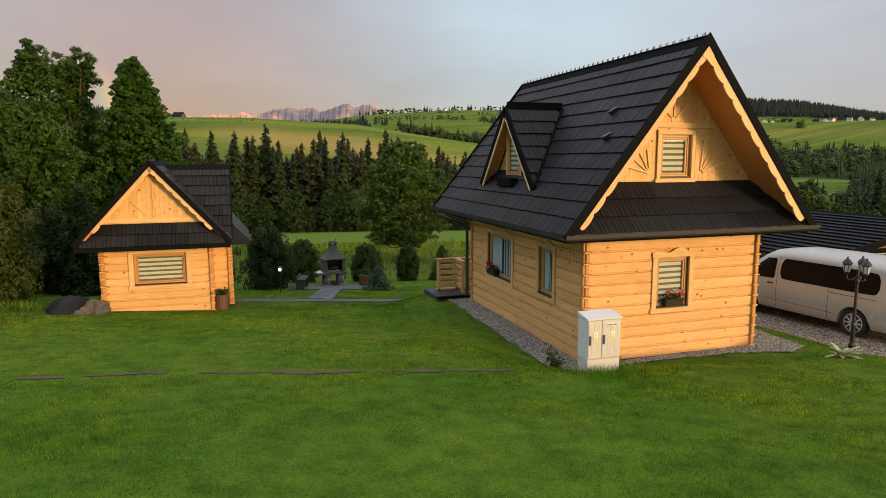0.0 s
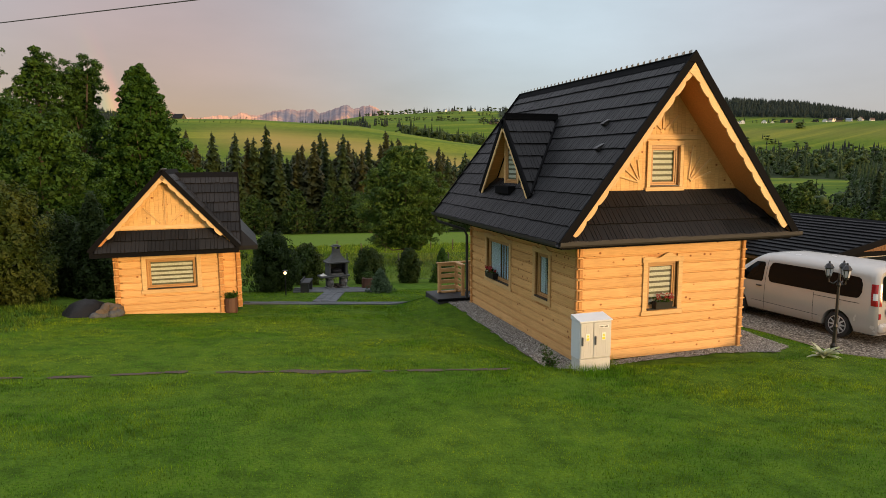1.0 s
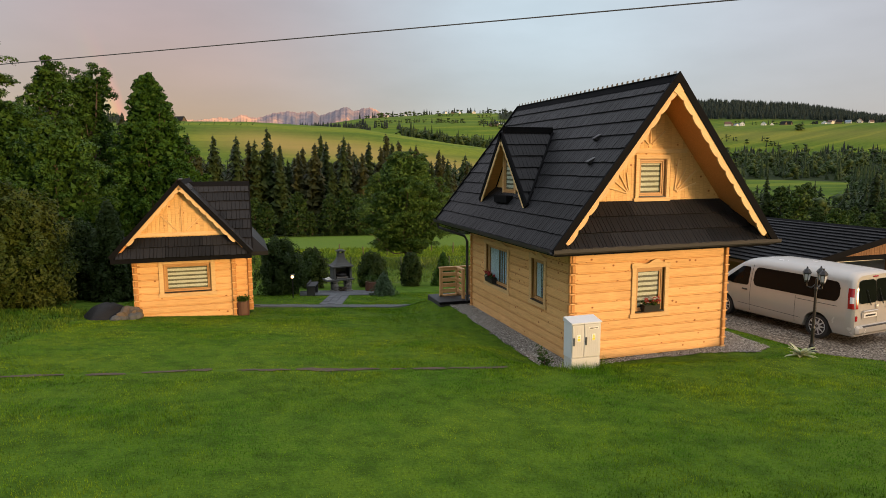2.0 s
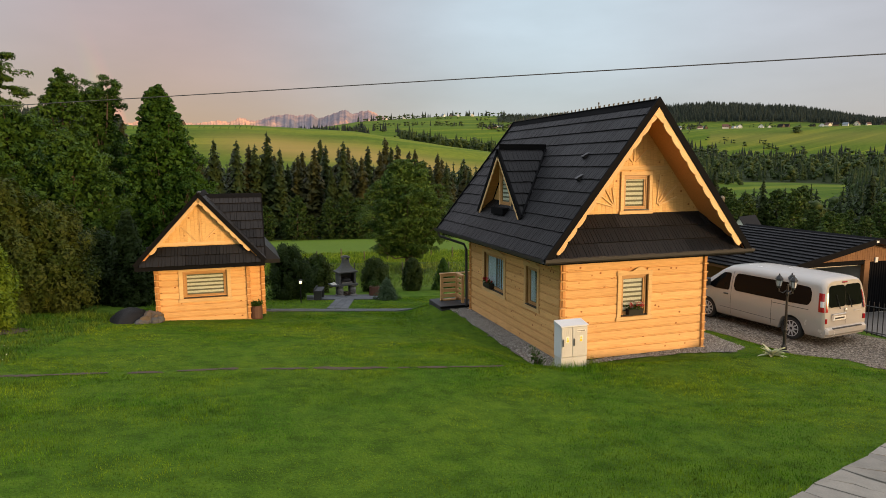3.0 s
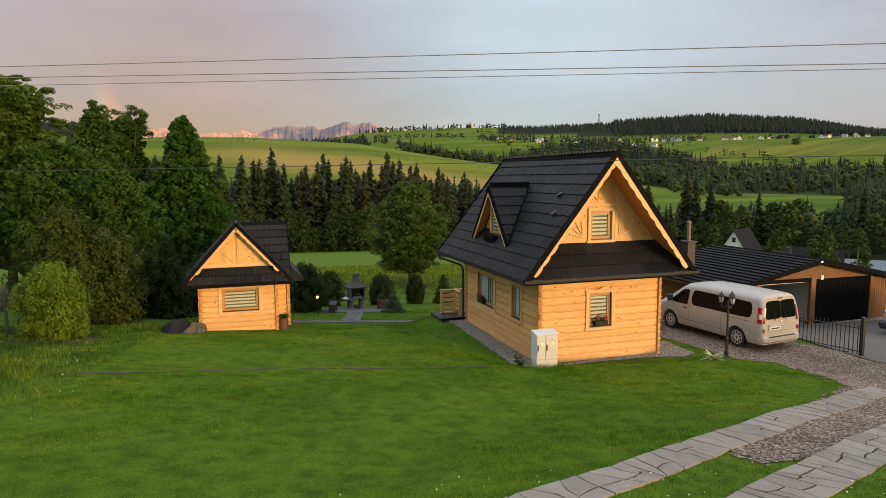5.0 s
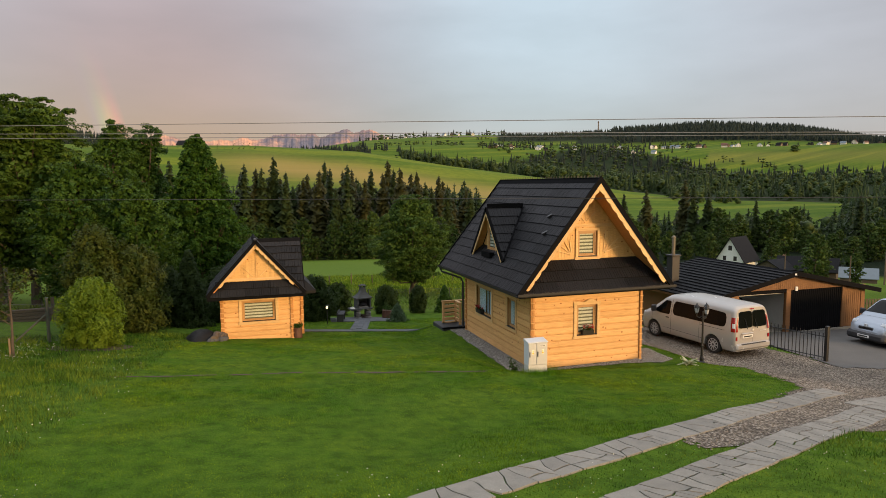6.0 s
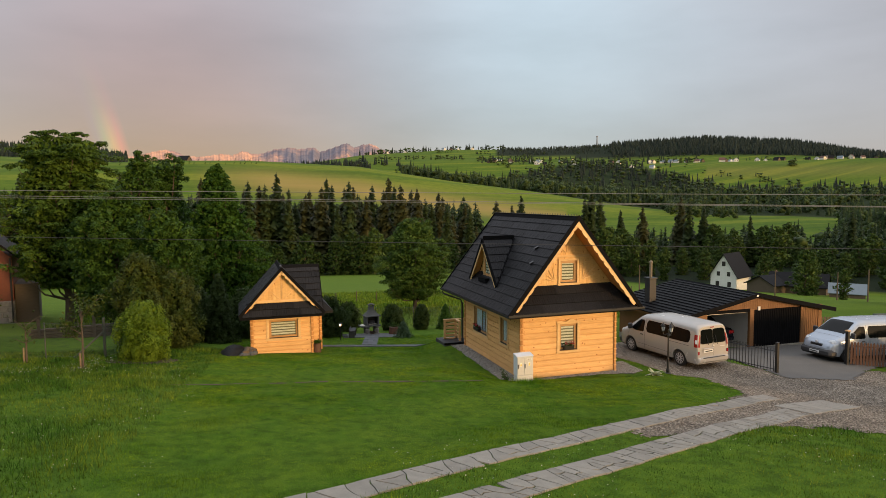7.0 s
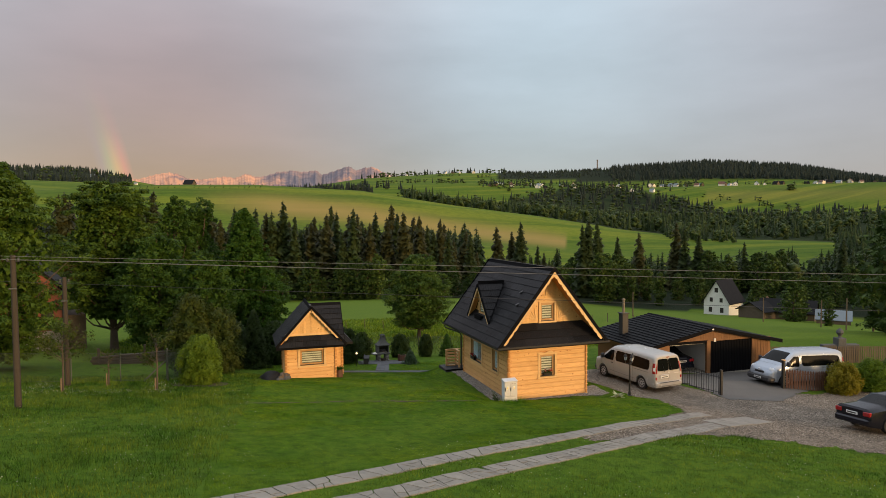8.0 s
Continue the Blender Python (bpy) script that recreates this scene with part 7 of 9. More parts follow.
def spruce_arrays(seed, height, radius, whorls, per, bare=0.04, droop=0.35, sprays=3):
    """Branches of a spruce in ragged whorls, each hung with drooping sprays. Returns vertices and triangles."""
    rng = np.random.default_rng(seed)
    V, F = [], []
    side = [rng.uniform(0.75, 1.15) for _ in range(8)]
    for w in range(whorls):
        t = bare + (1 - bare) * (w / whorls) ** 0.95
        z = height * t
        rad = radius * min(1.0, (1 - t) * 1.25) ** 0.68 * rng.uniform(0.72, 1.12) * min(1.0, 0.55 + t * 3) + 0.03 * radius
        for b in range(per):
            a = rng.uniform(0, 2 * math.pi)
            ln = rad * rng.uniform(0.55, 1.1) * side[int(a / 0.7854) % 8]
            d = np.array([math.cos(a), math.sin(a), 0.0])
            s = np.array([-math.sin(a), math.cos(a), 0.0])
            zz = z + rng.uniform(-0.6, 0.6) * height / whorls
            for k in range(sprays):
                u0, u1 = k / sprays * 0.8, (k + 1.4) / (sprays + 0.4)
                wd = ln * rng.uniform(0.22, 0.38) + 0.05 * radius
                p0 = d * ln * u0 + np.array([0, 0, zz - droop * ln * u0 * u0])
                p1 = d * ln * u1 + np.array([0, 0, zz - droop * ln * u1 * u1 * rng.uniform(0.7, 1.5)])
                mid = (p0 + p1) / 2
                hang = np.array([0, 0, -wd * rng.uniform(0.5, 1.3)])
                o = len(V)
                V += [p0, mid + s * wd + hang, p1, mid - s * wd + hang]
                F += [(o, o + 1, o + 2), (o, o + 2, o + 3)]
    o = len(V)
    ring = [(0.46 * radius, bare), (0.46 * radius, bare + 0.12), (0.26 * radius, 0.5), (0.025 * radius, 0.93)]
    V += [np.array([r * math.cos(q * math.pi / 3), r * math.sin(q * math.pi / 3), height * h]) for r, h in ring for q in range(6)]
    F += [t3 for k in range(3) for q in range(6) for t3 in ((o + k * 6 + q, o + k * 6 + (q + 1) % 6, o + k * 6 + 6 + q), (o + k * 6 + (q + 1) % 6, o + k * 6 + 6 + (q + 1) % 6, o + k * 6 + 6 + q))]
    o = len(V)
    V += [np.array([0.035 * radius, 0, height * 0.92]), np.array([-0.035 * radius, 0.035 * radius, height * 0.92]), np.array([0, -0.035 * radius, height * 0.92]), np.array([0, 0, height * 1.01])]
    F += [(o, o + 1, o + 3), (o + 1, o + 2, o + 3), (o + 2, o, o + 3)]
    return np.array(V), np.array(F)


def spruce_tree(name, label, seed, height, radius, whorls, per, mat, group="", bare=0.04):
    tree = thing(name, label, "tree", group=group)
    co, f = spruce_arrays(seed, height, radius, whorls, per, bare)
    part("trunk", Geo().tube([(0, 0, -0.5), (0, 0, height * 0.5), (0, 0, height * 0.97)], [height * 0.014, height * 0.009, 0.02], 6), M_BARK, tree)
    part("crown", np_mesh("crown", co, f, mat), mat, tree)
    return tree


def bush(name, label, seed, height, radius, mat, leaves, leaf_size, shape="ovoid", category="shrub", rough=0.12):
    """Dense shrub down to the ground: many upright plumes over a shaded body."""
    rng = np.random.default_rng(seed)
    b = thing(name, label, category)
    part("stem", Geo().tube([(0, 0, -0.1), (0, 0, height * 0.6)], [radius * 0.07, radius * 0.02], 6), M_BARK, b)
    n = 110
    z = (np.arange(n) + rng.uniform(0, 1, n)) / n
    a = np.arange(n) * 2.399963 + rng.uniform(-0.5, 0.5, n)
    pr = (1 - z) ** 0.8 * 0.95 + 0.04 if shape == "cone" else np.sin(np.pi * np.clip(z * 0.84 + 0.14, 0, 1)) ** 0.55
    r = radius * pr * (0.84 + rough * rng.normal(size=n))
    c = np.stack([r * np.cos(a), r * np.sin(a), z * height * 0.92 + 0.03], -1)
    rad = radius * rng.uniform(0.16, 0.30, n) * (0.6 + 0.4 * pr)
    per = max(8, int(leaves * 0.88 / n))
    m = n * per
    v = rng.normal(size=(m, 3))
    v /= np.linalg.norm(v, axis=1)[:, None]
    up = rng.uniform(0.6, 1.5, m)
    p = np.repeat(c, per, axis=0) + v * np.repeat(rad, per)[:, None] * np.stack([np.ones(m) * 0.75, np.ones(m) * 0.75, up], -1)
    p[:, 2] = np.maximum(p[:, 2], 0.02)
    out = np.repeat(np.stack([np.cos(a), np.sin(a), z * 0.9 - 0.2], -1), per, axis=0) * 0.6 + v * 0.6
    plumes = facing_leaves(rng, p, out, leaf_size, 0.45, 0.5)
    k = max(60, leaves // 5)
    zc = rng.uniform(0.02, 0.86, k)
    pc = (1 - zc) ** 0.8 if shape == "cone" else np.sin(np.pi * np.clip(zc * 0.84 + 0.14, 0, 1)) ** 0.55
    rc, ac = radius * 0.72 * pc * np.sqrt(rng.uniform(0.2, 1, k)), rng.uniform(0, 2 * math.pi, k)
    body = loose_leaves(rng, np.stack([rc * np.cos(ac), rc * np.sin(ac), zc * height + 0.02], -1), leaf_size * 1.7, 0.8)
    co, f = join_arrays(plumes, body)
    part("foliage", np_mesh("foliage", co, f, mat), mat, b)
    return b


def place(ob, x, y, rz=0.0, dz=-0.03):
    ob.matrix_basis = pose(x, y, gz(x, y) + dz, 0, 0, rz)
    return ob


def place_copy(ob, x, y, rz, s=1.0, dz=-0.1):
    c = copy_thing(ob, pose(x, y, gz(x, y) + dz, 0, 0, rz))
    c.scale = (s, s, s)
    return c


# tall trees past the hut
place(broad_tree("deciduous_tree", "tall dark green leafy tree with a dense pointed crown", 3, 11.9, 3.7, 0, M_LEAF_DARK, 84000, 0.080, "cone", lean=-0.03, low=0.03, clumps=300, tufts=4, flat=0.9, wild=0.55, bough=0.16), -11.2, 29.0)
place(broad_tree("deciduous_tree", "tall grey-green leafy tree with a soft narrow crown", 4, 12.9, 2.7, 0, M_LEAF, 46000, 0.066, "poplar", low=0.06, clumps=80, flat=0.95), -15.3, 33.0)
place(broad_tree("deciduous_tree", "tall grey-green leafy tree with two rounded tops", 14, 12.9, 2.9, 0, M_LEAF, 48000, 0.066, "poplar", low=0.06, clumps=84, flat=0.95), -17.2, 32.0)
place(broad_tree("deciduous_tree", "big leafy tree with a loose drooping crown", 5, 9.0, 3.5, 0, M_LEAF, 46000, 0.07, "egg", low=0.12, clumps=76), -17.6, 22.5)
place(broad_tree("maple_tree", "broad maple with warm green leaves", 6, 13.6, 4.5, 0, M_LEAF_MAPLE, 90000, 0.08, "spread", low=0.20, clumps=120, flat=0.45, wild=0.38, bough=0.25), -21.5, 28.0)
place(broad_tree("deciduous_tree", "leafy tree with hanging branches behind the shrubs", 12, 7.6, 2.6, 0, M_LEAF, 34000, 0.066, "egg", low=0.08, clumps=60, flat=0.9), -14.4, 20.0)
place(broad_tree("deciduous_tree", "leafy tree beside the red brick building", 8, 11.9, 4.7, 0, M_LEAF_MAPLE, 76000, 0.078, "spread", low=0.05, clumps=120, flat=0.5, bough=0.25), -25.4, 13.5)
place(broad_tree("deciduous_tree", "rounded green tree standing alone in the meadow", 7, 8.3, 3.55, 0, M_LEAF_ASH, 72000, 0.062, "egg", low=0.15, clumps=150, bough=0.22), 4.6, 32.0)

# garden shrubs
place(bush("thuja_bush", "rounded yellow-green thuja bush in bare soil", 21, 2.5, 1.05, M_THUJA, 15300, 0.055), -14.0, 5.6)
place(bush("conifer_shrub", "tall loose brownish conifer shrub behind the thuja", 22, 4.7, 1.3, M_LEAF_WARM, 18700, 0.064, rough=0.24), -14.6, 10.0)
place(bush("conifer_shrub", "bronze-brown conifer shrub beside the garden fence", 23, 3.9, 1.2, M_LEAF_WARM, 16150, 0.060, rough=0.24), -13.3, 10.6)
place(bush("conifer_shrub", "dark green conifer shrub beside the garden fence", 27, 3.0, 1.1, M_YEW, 15300, 0.060, rough=0.2), -12.7, 13.6)
place(bush("dark_conifer", "dark green cone-shaped conifer near the hut", 24, 3.7, 1.05, M_YEW, 11900, 0.068, "cone"), -11.3, 12.6)
place(bush("dark_conifer", "dark green broad conifer behind the hut", 28, 2.9, 1.2, M_YEW, 10200, 0.076), -9.9, 15.0)
place(bush("yew_bush", "big dark rounded yew bush beside the patio", 25, 2.45, 0.98, M_YEW, 13600, 0.051, rough=0.2), -5.4, 14.4)
place(bush("conifer_shrub", "olive conifer shrub behind the barbecue", 26, 1.95, 0.75, M_LEAF_WARM, 7650, 0.060), -3.75, 17.6)
place(bush("yew_bush", "clipped dome-shaped dark yew", 31, 1.75, 0.72, M_YEW, 10200, 0.051), -0.9, 17.4)
place(bush("conifer_shrub", "slim dark green conifer shrub beside the fence", 32, 1.75, 0.55, M_YEW, 6800, 0.051), 1.0, 17.4)
place(bush("conifer_shrub", "pointed green conifer shrub beside the fence", 33, 1.7, 0.62, M_LEAF_DARK, 6800, 0.051, "cone"), 2.6, 17.2)
place(bush("young_spruce", "low young blue-green spruce on the lawn", 34, 0.95, 0.58, M_BLUESPRUCE, 4200, 0.040, "cone", rough=0.16), -1.35, 13.0)
for k, (x, y, s, lab) in enumerate(((18.3, -2.25, 1.75, "yellow-green garden shrub beside the picket fence"), (20.2, -2.4, 1.8, "rounded yellow-green shrub beside the drive"), (22.0, -2.4, 1.7, "dense green shrub behind the picket fence"))):
    place(bush("garden_shrub", lab, 40 + k, s, s * 0.52, (M_GOLD, M_THUJA, M_LEAF)[k], 8500, 0.051), x, y)


def young_tree(label, seed, x, y, h, leaves, mat, stake=True):
    """Thin fruit tree with a few branches and sparse leaves, tied to a stake."""
    rnd = random.Random(seed)
    rng = np.random.default_rng(seed)
    t = thing("young_fruit_tree", label, "young tree", group="young fruit trees")
    g = Geo()
    g.tube([(0, 0, -0.1), (0.03, 0.02, h * 0.45), (0.0, 0.05, h * 0.95)], [0.045, 0.032, 0.008], 6)
    pts = []
    for i in range(11):
        z = h * rnd.uniform(0.4, 0.85)
        a = rnd.uniform(0, 6.28)
        r = h * rnd.uniform(0.18, 0.36)
        e = Vector((math.cos(a) * r, math.sin(a) * r, z + r * rnd.uniform(0.3, 1.0)))
        g.tube([(0.02, 0.02, z), e * 0.55 + Vector((0, 0, z * 0.45)), e], [0.018, 0.011, 0.004], 4)
        for q in range(leaves // 11):
            u = rnd.uniform(0.35, 1.05)
            pts.append(Vector((0.02, 0.02, z)).lerp(e, u) + Vector((rnd.gauss(0, 0.13), rnd.gauss(0, 0.13), rnd.gauss(0, 0.11))))
    part("trunk", g, M_BARK, t)
    if leaves:
        co, f = loose_leaves(rng, np.array([tuple(p) for p in pts]), 0.055)
        part("leaves", np_mesh("leaves", co, f, mat), mat, t)
    if stake:
        part("stake", Geo().box((-0.09, -0.03, -0.1), (-0.04, 0.03, 0.62), 0.006), M_STAKE, t, "pale wooden stake")
    return place(t, x, y)


young_tree("thin young fruit tree tied to a pale stake", 51, -15.7, 3.2, 2.5, 900, M_LEAF_WARM)
young_tree("nearly bare young tree tied to a stake", 52, -18.0, 5.2, 1.7, 60, M_LEAF_WARM)
young_tree("sparse young apple tree with a wide crown", 53, -19.4, 3.2, 3.1, 1400, M_LEAF_WARM)

# front row of spruces at the meadow's edge, with leafy trees among and before them
SPRUCES = [spruce_tree("spruce_tree", "tall dark spruce at the edge of the meadow", 60, 32, 5.2, 36, 10, M_SPRUCE_T, "spruces along the meadow"),
           spruce_tree("spruce_tree", "tall brownish spruce at the edge of the meadow", 61, 33, 5.6, 36, 10, M_SPRUCE_B, "spruces along the meadow"),
           spruce_tree("spruce_tree", "slender green spruce at the edge of the meadow", 62, 29, 4.5, 34, 9, M_SPRUCE_T, "spruces along the meadow"),
           spruce_tree("spruce_tree", "broad ragged spruce at the edge of the meadow", 65, 29, 6.0, 32, 11, M_SPRUCE_B, "spruces along the meadow")]
WOODTREE = broad_tree("woodland_tree", "rounded leafy tree at the edge of the wood", 63, 17, 5.8, 0, M_LEAF_WOOD, 5200, 0.30, "egg", low=0.03, clumps=44, tufts=4, bough=0.30)
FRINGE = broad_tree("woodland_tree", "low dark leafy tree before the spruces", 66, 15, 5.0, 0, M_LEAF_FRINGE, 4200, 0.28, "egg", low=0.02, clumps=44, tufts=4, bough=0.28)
WOODTREE2 = broad_tree("woodland_tree", "loose pale green tree at the edge of the wood", 64, 17, 4.9, 0, M_LEAF_WOOD, 4800, 0.29, "poplar", low=0.04, clumps=44, tufts=4, bough=0.30)


def plant_wood_edge():
    rnd = random.Random(77)
    first = {}

    def put(src, px, d, s):
        x, y = at_view(px, d)
        if src.name not in first:
            first[src.name] = 1
            src.matrix_basis = pose(x, y, gz(x, y) - 0.3, 0, 0, rnd.uniform(0, 360))
            src.scale = (s, s, s)
        else:
            place_copy(src, x, y, rnd.uniform(0, 360), s, -0.3)
    px = -120
    while px < 850:
        taper = 1.0 if px < 700 else 1.0 - (px - 700) / 150 * 0.32
        put(rnd.choice((SPRUCES[1], SPRUCES[0], SPRUCES[3], SPRUCES[1], SPRUCES[2])), px, rnd.uniform(216, 250), rnd.uniform(0.70, 1.08) * taper)
        px += rnd.uniform(6, 13)
    # leafy fringe before the spruces
    px = -110
    while px < 850:
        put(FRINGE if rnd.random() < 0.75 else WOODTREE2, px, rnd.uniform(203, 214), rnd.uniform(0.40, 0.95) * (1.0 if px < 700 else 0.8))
        px += rnd.uniform(14, 34)
    for px, d, s in ((878, 262, 0.92), (905, 266, 0.86), (921, 262, 0.90), (832, 240, 0.82), (985, 252, 0.62), (940, 255, 0.5), (962, 250, 0.55), (1030, 228, 0.90), (1042, 230, 1.0), (1056, 236, 0.86), (1092, 240, 0.7), (1130, 246, 0.82), (1196, 268, 0.95), (1210, 262, 0.9), (1236, 262, 0.72)):
        put(SPRUCES[(0, 2, 3)[int(px) % 3]], px, d, s)
    px = 860
    while px < 1720:
        d = rnd.uniform(206, 266)
        k = rnd.random()
        if k < 0.20:
            put(SPRUCES[2], px, d + 12, rnd.uniform(0.42, 0.72))
        else:
            put(WOODTREE if k < 0.65 else WOODTREE2, px, d, rnd.uniform(0.50, 1.0) * (0.72 if px < 1010 else 1.0))
        px += rnd.uniform(11, 24)
    for px, d, s in ((1405, 165, 0.62), (1420, 172, 0.5), (1590, 88, 0.86), (1625, 80, 0.9), (1468, 150, 0.38), (1340, 205, 0.6)):
        put(WOODTREE2 if s < 0.6 else WOODTREE, px, d, s)


plant_wood_edge()


def tier_spruce(seed, tiers, sides, radius):
    """Far spruce of ragged overlapping skirts, 1 m high."""
    rng = np.random.default_rng(seed)
    V, F = [], []
    for k in range(tiers):
        z0, z1 = k / tiers * 0.86, min(1.0, (k + 2.3) / tiers * 0.86 + 0.02) if k < tiers - 1 else 1.04
        r = radius * (1 - k / tiers) ** 0.75
        o = len(V)
        V.append(np.array([rng.normal() * 0.008, rng.normal() * 0.008, z1]))
        for q in range(sides):
            a = (q + rng.uniform(-0.3, 0.3)) * 2 * math.pi / sides
            rr = r * (rng.uniform(0.85, 1.25) if q % 2 else rng.uniform(0.5, 0.8))
            V.append(np.array([rr * math.cos(a), rr * math.sin(a), z0 + rng.uniform(-0.03, 0.04) + (0.0 if q % 2 else 0.05)]))
        F += [(o, o + 1 + q, o + 1 + (q + 1) % sides) for q in range(sides)]
    return np.array(V), np.array(F)


def lump_tree(seed, lumps, flakes):
    """Far round tree of several uneven leafy lumps, 1 m high."""
    rng = np.random.default_rng(seed)
    bm = bmesh.new()
    bmesh.ops.create_icosphere(bm, subdivisions=1, radius=1.0)
    sv = np.array([v.co[:] for v in bm.verts])
    sf = np.array([[v.index for v in f.verts] for f in bm.faces])
    bm.free()
    V, F, o = [], [], 0
    for k in range(lumps):
        c = np.array([rng.uniform(-0.17, 0.17), rng.uniform(-0.17, 0.17), 0.26 + 0.5 * k / max(1, lumps - 1)])
        s = rng.uniform(0.20, 0.29)
        P = c + sv * s * 0.72 * rng.uniform(0.8, 1.1, (len(sv), 1))
        V.append(P)
        F.append(sf + o)
        o += len(P)
        n = rng.normal(size=(flakes, 3))
        n /= np.linalg.norm(n, axis=1)[:, None]
        co, f = facing_leaves(rng, c + n * s * rng.uniform(0.75, 1.12, (flakes, 1)), n, 0.055, 0.8, 0.45)
        V.append(co)
        F.append(f + o)
        o += len(co)
    return np.concatenate(V), np.concatenate(F)


def wood_kinds():
    """Forms for far trees: near spruces, mid spruces, far spruces, near crowns, far crowns."""
    return dict(near=[spruce_arrays(100 + k, 1.0, 0.19 + 0.015 * k, 13, 6, 0.02, 0.5, 2) for k in range(4)],
                mid=[tier_spruce(100 + k, 8, 9, 0.15 + 0.015 * k) for k in range(4)],
                far=[tier_spruce(120 + k, 4, 8, 0.19) for k in range(3)],
                crown=[lump_tree(130 + k, 4, 26) for k in range(4)],
                dot=[lump_tree(140 + k, 2, 12) for k in range(2)])


def wood_spots():
    """Bearing, distance, height and whether a conifer, for woods, hedgerows and single trees beyond the meadow."""
    rng = np.random.default_rng(9)
    spots = []

    def belt(n, px0, px1, d0, d1, h0, h1, con):
        for _ in range(n):
            px = rng.uniform(px0, px1)
            da, db = d0(px) if callable(d0) else d0, d1(px) if callable(d1) else d1
            if db > da:
                spots.append((px, rng.uniform(da, db), rng.uniform(h0, h1), rng.uniform() < con))

    def hedge(n, a, b, h0, h1, con, wide=18):
        for k in range(n):
            u = rng.uniform(0, 1)
            if math.sin(u * 19 + n) < -0.75:
                continue
            spots.append((a[0] + (b[0] - a[0]) * u, a[1] + (b[1] - a[1]) * u + rng.normal() * wide, rng.uniform(h0, h1), rng.uniform() < con))
    belt(620, -150, 850, 250, 330, 20, 29, 1.0)
    belt(300, 850, 1750, 266, 330, 9, 16, 0.7)
    # wooded valley side beyond the long field
    belt(1000, 715, 1800, lambda p: 790 + max(0, 1100 - p) * 0.15, lambda p: 900 + min(420, max(0, p - 715) * 1.1), 12, 25, 0.6)
    belt(620, 900, 1260, 1150, lambda p: 1360 + 300 * math.exp(-((p - 1060) / 120) ** 2), 12, 22, 0.6)
    belt(60, 1260, 1420, 1250, 1330, 12, 20, 0.5)
    belt(260, 1480, 1800, 420, 700, 14, 22, 0.7)
    belt(60, 1180, 1300, 680, 800, 12, 18, 0.5)
    # the long wooded hill
    belt(700, 890, 1090, 2060, 2480, 6, 13, 0.9)
    belt(4100, 1080, 1900, 1960, 2480, 14, 22, 1.0)
    belt(1500, -300, 235, 1650, 2400, 16, 25, 0.85)
    belt(260, 480, 660, 1380, 1480, 14, 20, 0.9)
    # village greenery and hedgerows on the middle hill
    belt(260, 850, 1240, 1560, 1960, 8, 17, 0.45)
    belt(70, 640, 900, 2330, 2420, 12, 24, 0.5)
    hedge(60, (640, 1790), (905, 1540), 8, 18, 0.2)
    hedge(46, (665, 2020), (880, 1800), 7, 15, 0.4)
    hedge(40, (740, 2200), (950, 1950), 8, 16, 0.2)
    hedge(34, (640, 1560), (760, 1420), 10, 20, 0.8)
    hedge(60, (700, 1400), (960, 1340), 8, 18, 0.2)
    hedge(30, (668, 2330), (745, 2350), 14, 26, 0.2)
    hedge(22, (750, 2390), (870, 2400), 12, 22, 0.3)
    hedge(70, (1180, 1850), (1568, 1800), 6, 14, 0.3, 40)
    hedge(40, (1230, 1480), (1420, 1380), 6, 13, 0.3)
    hedge(10, (1395, 1560), (1405, 1550), 12, 18, 0.0, 8)
    hedge(46, (1440, 1330), (1600, 1300), 12, 24, 0.8)
    return spots


def far_woods(name, label, mat, d_min, d_max, conifer):
    """The conifers or the leafy trees between two distances, in one mesh."""
    rng = np.random.default_rng(21)
    V, F, o = [], [], 0
    for px, d, h, con in WOOD_SPOTS:
        if con != conifer or not d_min <= d < d_max:
            continue
        pick = WOOD_KINDS[("near" if d < 340 else "mid" if d < 1400 else "far") if con else ("crown" if d < 1200 else "dot")]
        co, f = pick[rng.integers(0, len(pick))]
        x, y = at_view(px, d)
        a = rng.uniform(0, 6.28)
        c, s = math.cos(a), math.sin(a)
        w = h * rng.uniform(0.9, 1.25)
        if not con:
            h, w = h * 0.8, w * (1.0 if d < 1200 else 1.45)
        P = np.stack([(co[:, 0] * c - co[:, 1] * s) * w + x, (co[:, 0] * s + co[:, 1] * c) * w + y, co[:, 2] * h], -1)
        P[:, 2] += gz(x, y) - 0.4
        V.append(P)
        F.append(f + o)
        o += len(P)
    return tagged(new(name, np_mesh(name, np.concatenate(V), np.concatenate(F), mat)), label, "woods", kind="stuff")


def field_seedlings():
    """Rows of small round shrubs and hay heaps over the far field."""
    rng = np.random.default_rng(71)
    co, f = lump_tree(150, 2, 16)
    V, F, o = [], [], 0
    for row, (d, step) in enumerate(((690, 13.0), (730, 17.0))):
        px = 225.0
        while px < 470:
            x, y = at_view(px + rng.normal() * 2, d + rng.normal() * 4)
            s = rng.uniform(1.4, 3.0)
            V.append(co * s + np.array([x, y, gz(x, y) - 0.2]))
            F.append(f + o)
            o += len(co)
            px += step * rng.uniform(0.7, 1.4)
    return tagged(new("field_shrubs", np_mesh("field_shrubs", np.concatenate(V), np.concatenate(F), M_FARWOOD)), "rows of small dark shrubs over the far field", "shrubs", kind="stuff")


